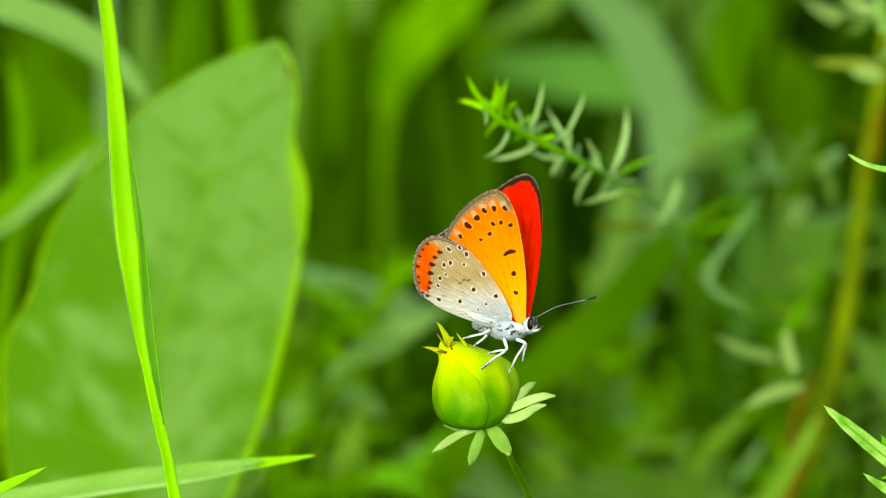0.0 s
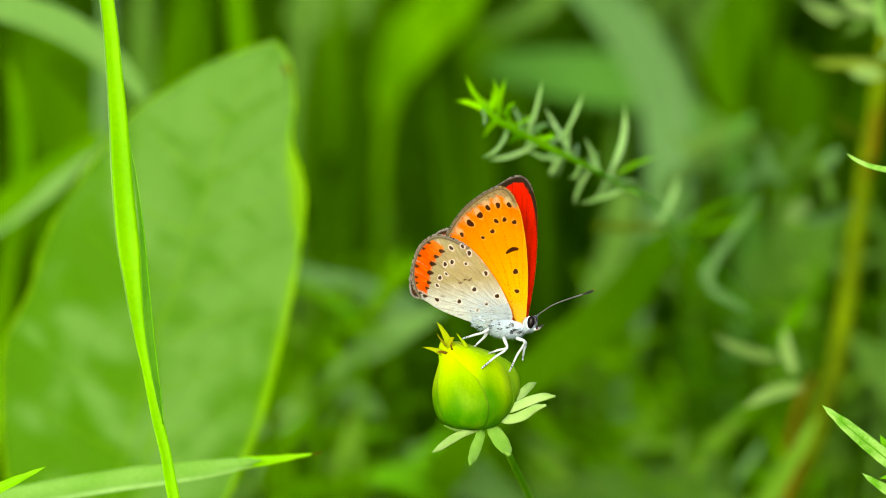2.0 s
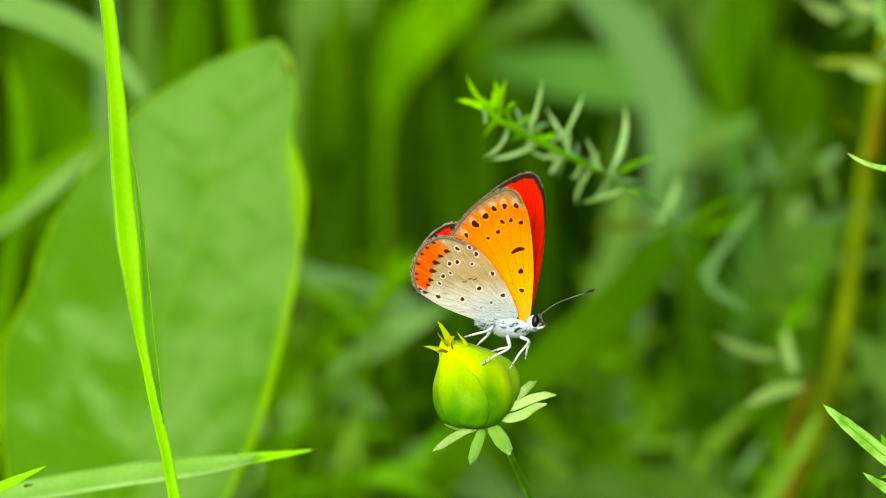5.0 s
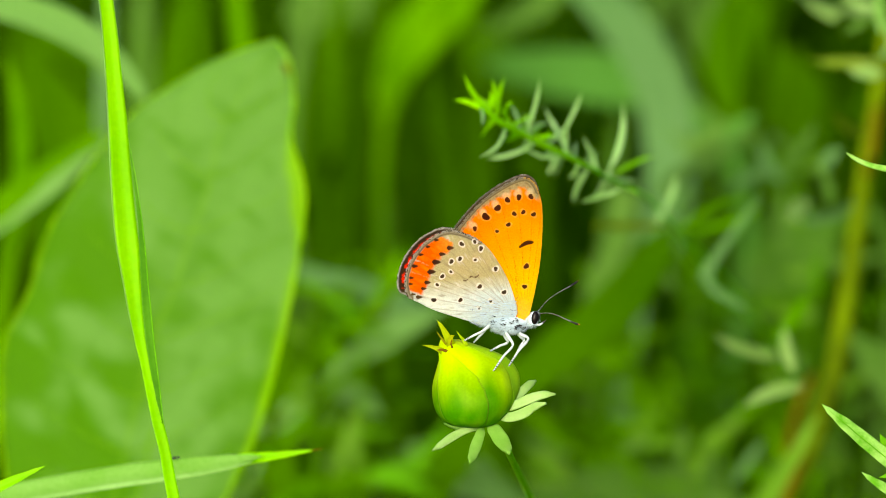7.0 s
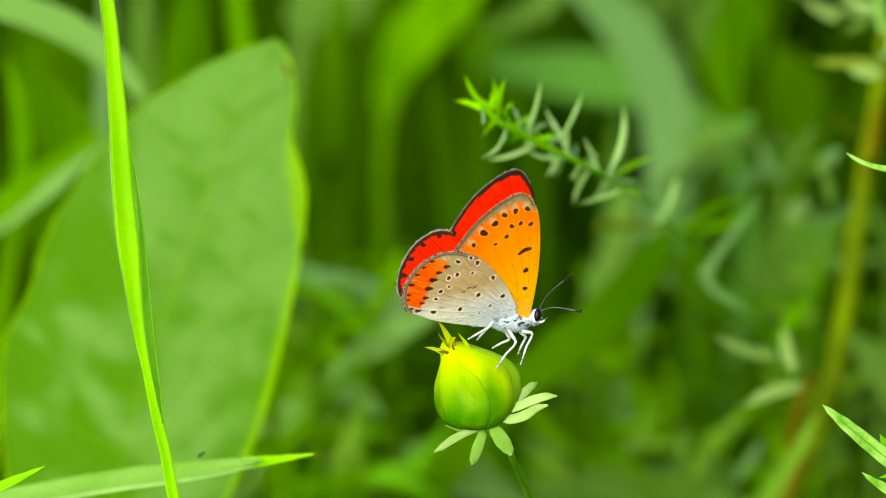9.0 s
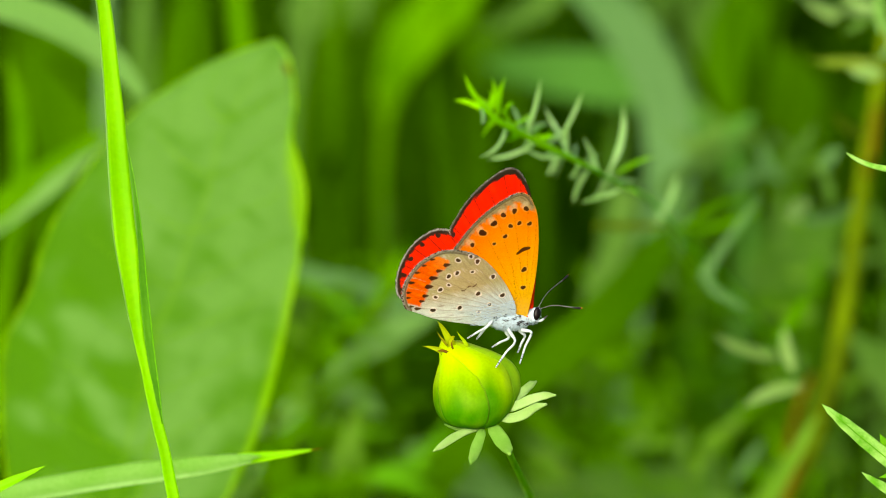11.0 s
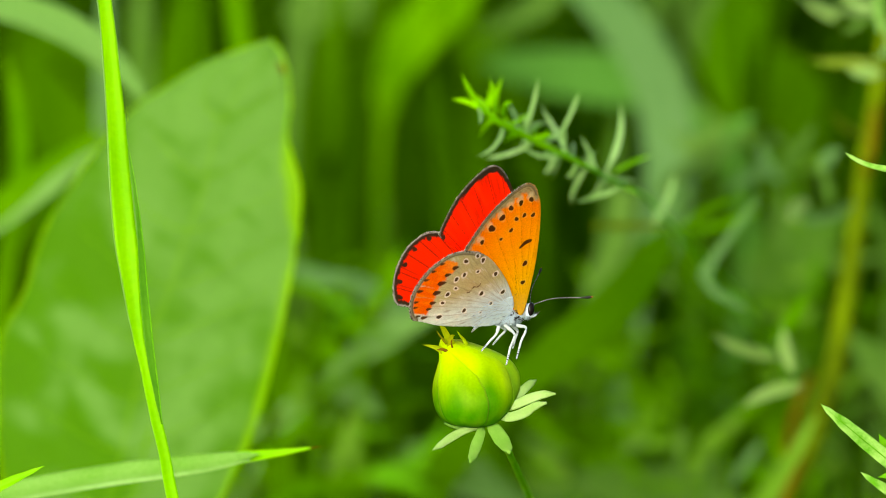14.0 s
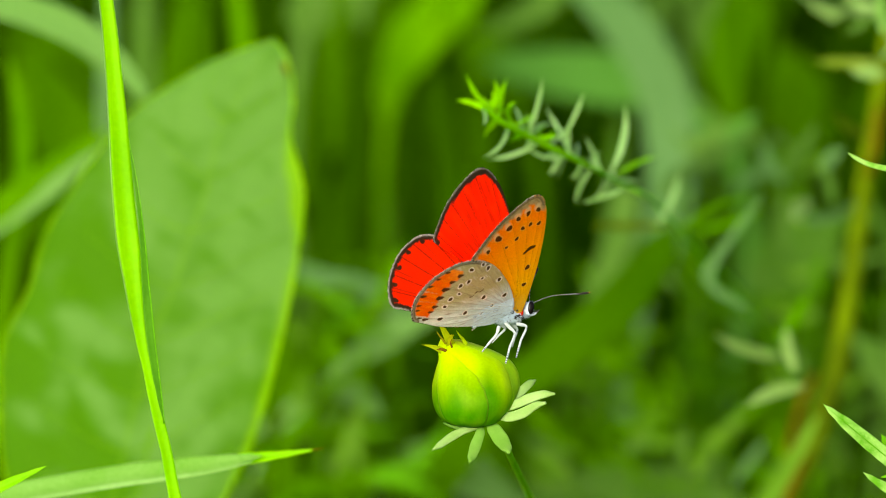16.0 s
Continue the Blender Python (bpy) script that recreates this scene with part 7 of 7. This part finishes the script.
    walk(BPARTS["leg5"], [
        (0, pose(0.000917, -0.001986, -0.000458, 10.06, -3.51, 11.82)),
        (0.5, pose(0.000917, -0.001986, -0.000458, 9.59, -3.28, 11.23)),
        (1, pose(0.000917, -0.001986, -0.000458, 11.97, -4.89, 16.16)),
        (1.5, pose(0.000917, -0.001986, -0.000458, 9.92, -4.26, 15.85)),
        (2, pose(0.000917, -0.001986, -0.000458, 8.78, -3.60, 13.96)),
        (2.5, pose(0.000917, -0.001986, -0.000458, 7.74, -3.19, 13.13)),
        (3, pose(0.000917, -0.001986, -0.000458, 7.32, -2.99, 12.57)),
        (3.5, pose(0.000917, -0.001986, -0.000458, 7.57, -3.35, 14.27)),
        (4, pose(0.000917, -0.001986, -0.000458, 6.78, -2.68, 11.47)),
        (6.5, pose(0.000917, -0.001986, -0.000458, 6.95, -3.59, 16.66)),
        (7, pose(0.000917, -0.001986, -0.000458, 0.00, -0.00, 0.00)),
        (7.5, pose(0.000917, -0.001986, -0.000458, -0.81, -0.03, 1.44)),
        (8, pose(0.000917, -0.001986, -0.000458, -1.55, -0.22, 4.81)),
        (8.5, pose(0.000917, -0.001986, -0.000458, -1.86, -0.12, 4.24)),
        (9, pose(0.000917, -0.001986, -0.000458, -2.02, 0.05, 2.48)),
        (11.5, pose(0.000917, -0.001986, -0.000458, -2.83, -0.12, 6.30)),
        (12, pose(0.000917, -0.001986, -0.000458, -3.74, -0.19, 9.98)),
        (12.5, pose(0.000917, -0.001986, -0.000458, -5.42, 0.23, 8.58)),
        (13, pose(0.000917, -0.001986, -0.000458, -4.76, 0.27, 5.60)),
        (13.5, pose(0.000917, -0.001986, -0.000458, -5.87, 0.42, 6.40)),
        (14, pose(0.000917, -0.001986, -0.000458, -6.72, 0.51, 8.06)),
        (14.5, pose(0.000917, -0.001986, -0.000458, -6.24, 0.46, 6.97)),
        (15, pose(0.000917, -0.001986, -0.000458, -7.82, 0.66, 10.00)),
        (15.5, pose(0.000917, -0.001986, -0.000458, -6.68, 0.52, 7.43)),
        (16, pose(0.000917, -0.001986, -0.000458, -6.25, 0.49, 6.40)),
    ])
    walk(BUD_PLANT, [
        (0, pose(-0.000239, -0.000080, -0.000087, -0.007, -0.000, 0.011)),
        (0.5, pose(-0.000023, -0.000019, -0.000016, -0.002, -0.000, -0.001)),
        (1, pose(0.000000, -0.000130, -0.000327, -0.005, 0.000, -0.001)),
        (1.5, pose(-0.000328, -0.000107, -0.000278, -0.004, 0.050, 0.152)),
        (2, pose(-0.000136, -0.000093, -0.000136, -0.007, 0.010, 0.046)),
        (2.5, pose(-0.000097, 0.000003, 0.000088, -0.003, 0.010, 0.030)),
        (3, pose(0.000121, -0.000022, -0.000001, -0.003, -0.010, -0.005)),
        (3.5, pose(-0.000076, -0.000060, -0.000091, -0.005, -0.000, 0.003)),
        (4, pose(-0.000157, 0.000075, 0.000015, 0.009, -0.010, 0.005)),
        (6.5, pose(0.000073, -0.000120, -0.000233, -0.007, 0.010, 0.020)),
        (7, pose(0.000000, 0.000000, 0.000000, -0.000, -0.000, 0.000)),
        (7.5, pose(0.000148, 0.000005, 0.000018, 0.000, 0.010, 0.039)),
        (8, pose(0.000030, 0.000003, -0.000043, 0.002, -0.000, 0.006)),
        (8.5, pose(-0.000040, -0.000171, -0.000210, -0.015, -0.000, 0.015)),
        (9, pose(0.000205, -0.000124, -0.000226, -0.008, 0.000, 0.022)),
        (11.5, pose(0.000108, -0.000015, -0.000054, 0.000, -0.010, -0.030)),
        (12, pose(0.000009, 0.000000, 0.000001, 0.000, -0.010, -0.016)),
        (12.5, pose(-0.000087, 0.000001, 0.000002, 0.000, 0.010, 0.040)),
        (13, pose(0.000021, 0.000023, -0.000024, 0.004, 0.010, 0.030)),
        (13.5, pose(-0.000061, -0.000091, -0.000050, -0.010, 0.020, 0.079)),
        (14, pose(-0.000150, 0.000013, 0.000042, 0.000, 0.040, 0.127)),
        (14.5, pose(-0.000024, 0.000053, 0.000117, 0.003, 0.010, 0.030)),
        (15, pose(-0.000131, 0.000055, 0.000233, -0.001, 0.000, 0.002)),
        (15.5, pose(-0.000109, 0.000018, 0.000068, 0.000, 0.010, 0.024)),
        (16, pose(-0.000329, 0.000013, 0.000050, 0.000, 0.010, 0.061)),
    ])
    walk(DOCK_LEAF, [
        (0, pose(0.000074, 0.000000, 0.000000, 0.000, 0.000, 0.000)),
        (0.5, pose(-0.000323, 0.000000, 0.000000, 0.000, 0.000, 0.000)),
        (1, pose(0.000298, 0.000000, 0.000000, 0.000, 0.000, 0.000)),
        (1.5, pose(-0.000223, 0.000000, 0.000000, 0.000, 0.000, 0.000)),
        (2, pose(-0.000074, 0.000000, 0.000000, 0.000, 0.000, 0.000)),
        (2.5, pose(0.000000, 0.000000, 0.000000, 0.000, 0.000, 0.000)),
        (3, pose(-0.000099, 0.000000, 0.000000, 0.000, 0.000, 0.000)),
        (3.5, pose(-0.000074, 0.000000, 0.000000, 0.000, 0.000, 0.000)),
        (4, pose(-0.000223, 0.000000, 0.000000, 0.000, 0.000, 0.000)),
        (6.5, pose(0.000099, 0.000000, 0.000000, 0.000, 0.000, 0.000)),
        (7, pose(0.000000, 0.000000, 0.000000, 0.000, 0.000, 0.000)),
        (7.5, pose(0.000149, 0.000000, 0.000000, 0.000, 0.000, 0.000)),
        (8, pose(0.000025, 0.000000, 0.000000, 0.000, 0.000, 0.000)),
        (8.5, pose(-0.000099, 0.000000, 0.000000, 0.000, 0.000, 0.000)),
        (9, pose(0.000074, 0.000000, 0.000000, 0.000, 0.000, 0.000)),
        (11.5, pose(0.000099, 0.000000, 0.000000, 0.000, 0.000, 0.000)),
        (12, pose(0.000199, 0.000000, 0.000000, 0.000, 0.000, 0.000)),
        (12.5, pose(-0.000298, 0.000000, 0.000000, 0.000, 0.000, 0.000)),
        (13, pose(-0.000199, 0.000000, 0.000000, 0.000, 0.000, 0.000)),
        (13.5, pose(-0.000149, 0.000000, 0.000000, 0.000, 0.000, 0.000)),
        (14, pose(-0.000571, 0.000000, 0.000000, 0.000, 0.000, 0.000)),
        (14.5, pose(-0.000149, 0.000000, 0.000000, 0.000, 0.000, 0.000)),
        (15, pose(0.000099, 0.000000, 0.000000, 0.000, 0.000, 0.000)),
        (15.5, pose(-0.000124, 0.000000, 0.000000, 0.000, 0.000, 0.000)),
        (16, pose(-0.000472, 0.000000, 0.000000, 0.000, 0.000, 0.000)),
    ])
    walk(SPRIG, [
        (0, pose(0.000281, 0.000009, 0.000035, 0.000, 0.000, 0.000)),
        (0.5, pose(0.000238, -0.000011, -0.000042, 0.000, 0.000, 0.000)),
        (1, pose(0.000072, 0.000037, 0.000139, 0.000, 0.000, 0.000)),
        (1.5, pose(-0.000253, 0.000024, 0.000091, 0.000, 0.000, 0.000)),
        (2, pose(0.000195, 0.000002, 0.000007, 0.000, 0.000, 0.000)),
        (2.5, pose(-0.000029, 0.000022, 0.000084, 0.000, 0.000, 0.000)),
        (3, pose(0.000144, 0.000022, 0.000084, 0.000, 0.000, 0.000)),
        (3.5, pose(0.000195, 0.000047, 0.000174, 0.000, 0.000, 0.000)),
        (4, pose(0.000238, -0.000002, -0.000007, 0.000, 0.000, 0.000)),
        (6.5, pose(0.000058, -0.000000, -0.000000, 0.000, 0.000, 0.000)),
        (7, pose(0.000000, -0.000000, -0.000000, 0.000, 0.000, 0.000)),
        (7.5, pose(-0.000216, 0.000037, 0.000139, 0.000, 0.000, 0.000)),
        (8, pose(0.000137, -0.000002, -0.000007, 0.000, 0.000, 0.000)),
        (8.5, pose(0.000260, -0.000043, -0.000160, 0.000, 0.000, 0.000)),
        (9, pose(0.000094, -0.000032, -0.000118, 0.000, 0.000, 0.000)),
        (11.5, pose(0.000058, -0.000000, -0.000000, 0.000, 0.000, 0.000)),
        (12, pose(0.000159, 0.000015, 0.000056, 0.000, 0.000, 0.000)),
        (12.5, pose(0.000058, -0.000037, -0.000139, 0.000, 0.000, 0.000)),
        (13, pose(0.000000, 0.000004, 0.000014, 0.000, 0.000, 0.000)),
        (13.5, pose(-0.000245, -0.000007, -0.000028, 0.000, 0.000, 0.000)),
        (14, pose(-0.000166, 0.000022, 0.000084, 0.000, 0.000, 0.000)),
        (14.5, pose(-0.000115, 0.000015, 0.000056, 0.000, 0.000, 0.000)),
        (15, pose(-0.000144, 0.000004, 0.000014, 0.000, 0.000, 0.000)),
        (15.5, pose(-0.000022, 0.000022, 0.000084, 0.000, 0.000, 0.000)),
        (16, pose(0.000137, -0.000015, -0.000056, 0.000, 0.000, 0.000)),
    ])
    # the lime blade nods about its foot
    foot = Matrix.Translation(at(308, 884, 0.585))
    walk(LIME, [(t, foot @ pose(0, 0, 0, 0, a, 0) @ foot.inverted()) for t, a in (
        (0, -0.25), (0.5, -0.14), (1, -0.04), (1.5, 0.18), (2, 0.08), (2.5, 0.00), (3, 0.00), (3.5, -0.11), (4, -0.09), (6.5, 0.00), (7, 0.00), (7.5, 0.09), (8, -0.05), (8.5, -0.13), (9, 0.11), (11.5, -0.39), (12, -0.10), (12.5, -0.39), (13, -0.33), (13.5, -0.17), (14, -0.08), (14.5, -0.20), (15, -0.26), (15.5, -0.14), (16, -0.18))])
    # the insect crawls along the blade, over its edge and underneath
    walk(INSECT, [(t, Matrix.Translation(at(x, y, d)) @ pose(0, 0, 0, 75, -a, 0)) for t, x, y, d, a in (
        (0, -70, 884, 0.6372, 12), (4.2, -60, 882, 0.6372, 12), (5.3, 110, 848, 0.6372, 10), (6.5, 276, 824, 0.6372, 10), (7, 312, 811, 0.6372, 12),
        (7.5, 337, 807, 0.6372, 14), (8, 346, 803, 0.6372, 16), (8.5, 352, 803, 0.6372, 20), (9, 357, 804, 0.6372, 38), (9.6, 362, 804, 0.6400, 30),
        (10.3, 364, 814, 0.6480, 10), (11, 366, 824, 0.6480, 0), (16, 366, 824, 0.6480, 0))])
    walk(ARCHING, [
        (0, pose(0.000116, -0.000201, -0.000541, -0.007, -0.000, 0.011)),
        (0.5, pose(0.000152, -0.000140, -0.000470, -0.002, -0.000, -0.001)),
        (1, pose(0.000595, -0.000221, -0.000666, -0.005, 0.000, -0.001)),
        (1.5, pose(-0.000102, -0.000121, -0.000334, -0.004, 0.050, 0.152)),
        (2, pose(-0.000103, -0.000153, -0.000361, -0.007, 0.010, 0.046)),
        (2.5, pose(0.000159, -0.000088, -0.000252, -0.003, 0.010, 0.030)),
        (3, pose(0.000178, -0.000128, -0.000396, -0.003, -0.010, -0.005)),
        (3.5, pose(-0.000073, -0.000121, -0.000320, -0.005, -0.000, 0.003)),
        (4, pose(-0.000271, 0.000135, 0.000236, 0.009, -0.010, 0.005)),
        (6.5, pose(-0.000024, -0.000120, -0.000233, -0.007, 0.010, 0.020)),
        (7, pose(0.000000, 0.000000, 0.000000, -0.000, -0.000, 0.000)),
        (7.5, pose(0.000292, -0.000025, -0.000093, 0.000, 0.010, 0.039)),
        (8, pose(0.000152, 0.000003, -0.000043, 0.002, -0.000, 0.006)),
        (8.5, pose(0.000093, -0.000201, -0.000324, -0.015, -0.000, 0.015)),
        (9, pose(0.000341, -0.000185, -0.000451, -0.008, 0.000, 0.022)),
        (11.5, pose(-0.000026, 0.000030, 0.000112, 0.000, -0.010, -0.030)),
        (12, pose(-0.000003, 0.000000, 0.000001, 0.000, -0.010, -0.016)),
        (12.5, pose(-0.000530, 0.000092, 0.000342, 0.000, 0.010, 0.040)),
        (13, pose(-0.000020, 0.000082, 0.000197, 0.004, 0.010, 0.030)),
        (13.5, pose(-0.000127, -0.000091, -0.000050, -0.010, 0.020, 0.079)),
        (14, pose(-0.000295, 0.000089, 0.000326, 0.000, 0.040, 0.127)),
        (14.5, pose(-0.000182, 0.000069, 0.000176, 0.003, 0.010, 0.030)),
        (15, pose(-0.000011, 0.000085, 0.000344, -0.001, 0.000, 0.002)),
        (15.5, pose(0.000026, 0.000049, 0.000182, 0.000, 0.010, 0.024)),
        (16, pose(-0.000171, 0.000013, 0.000050, 0.000, 0.010, 0.061)),
    ])


motions()
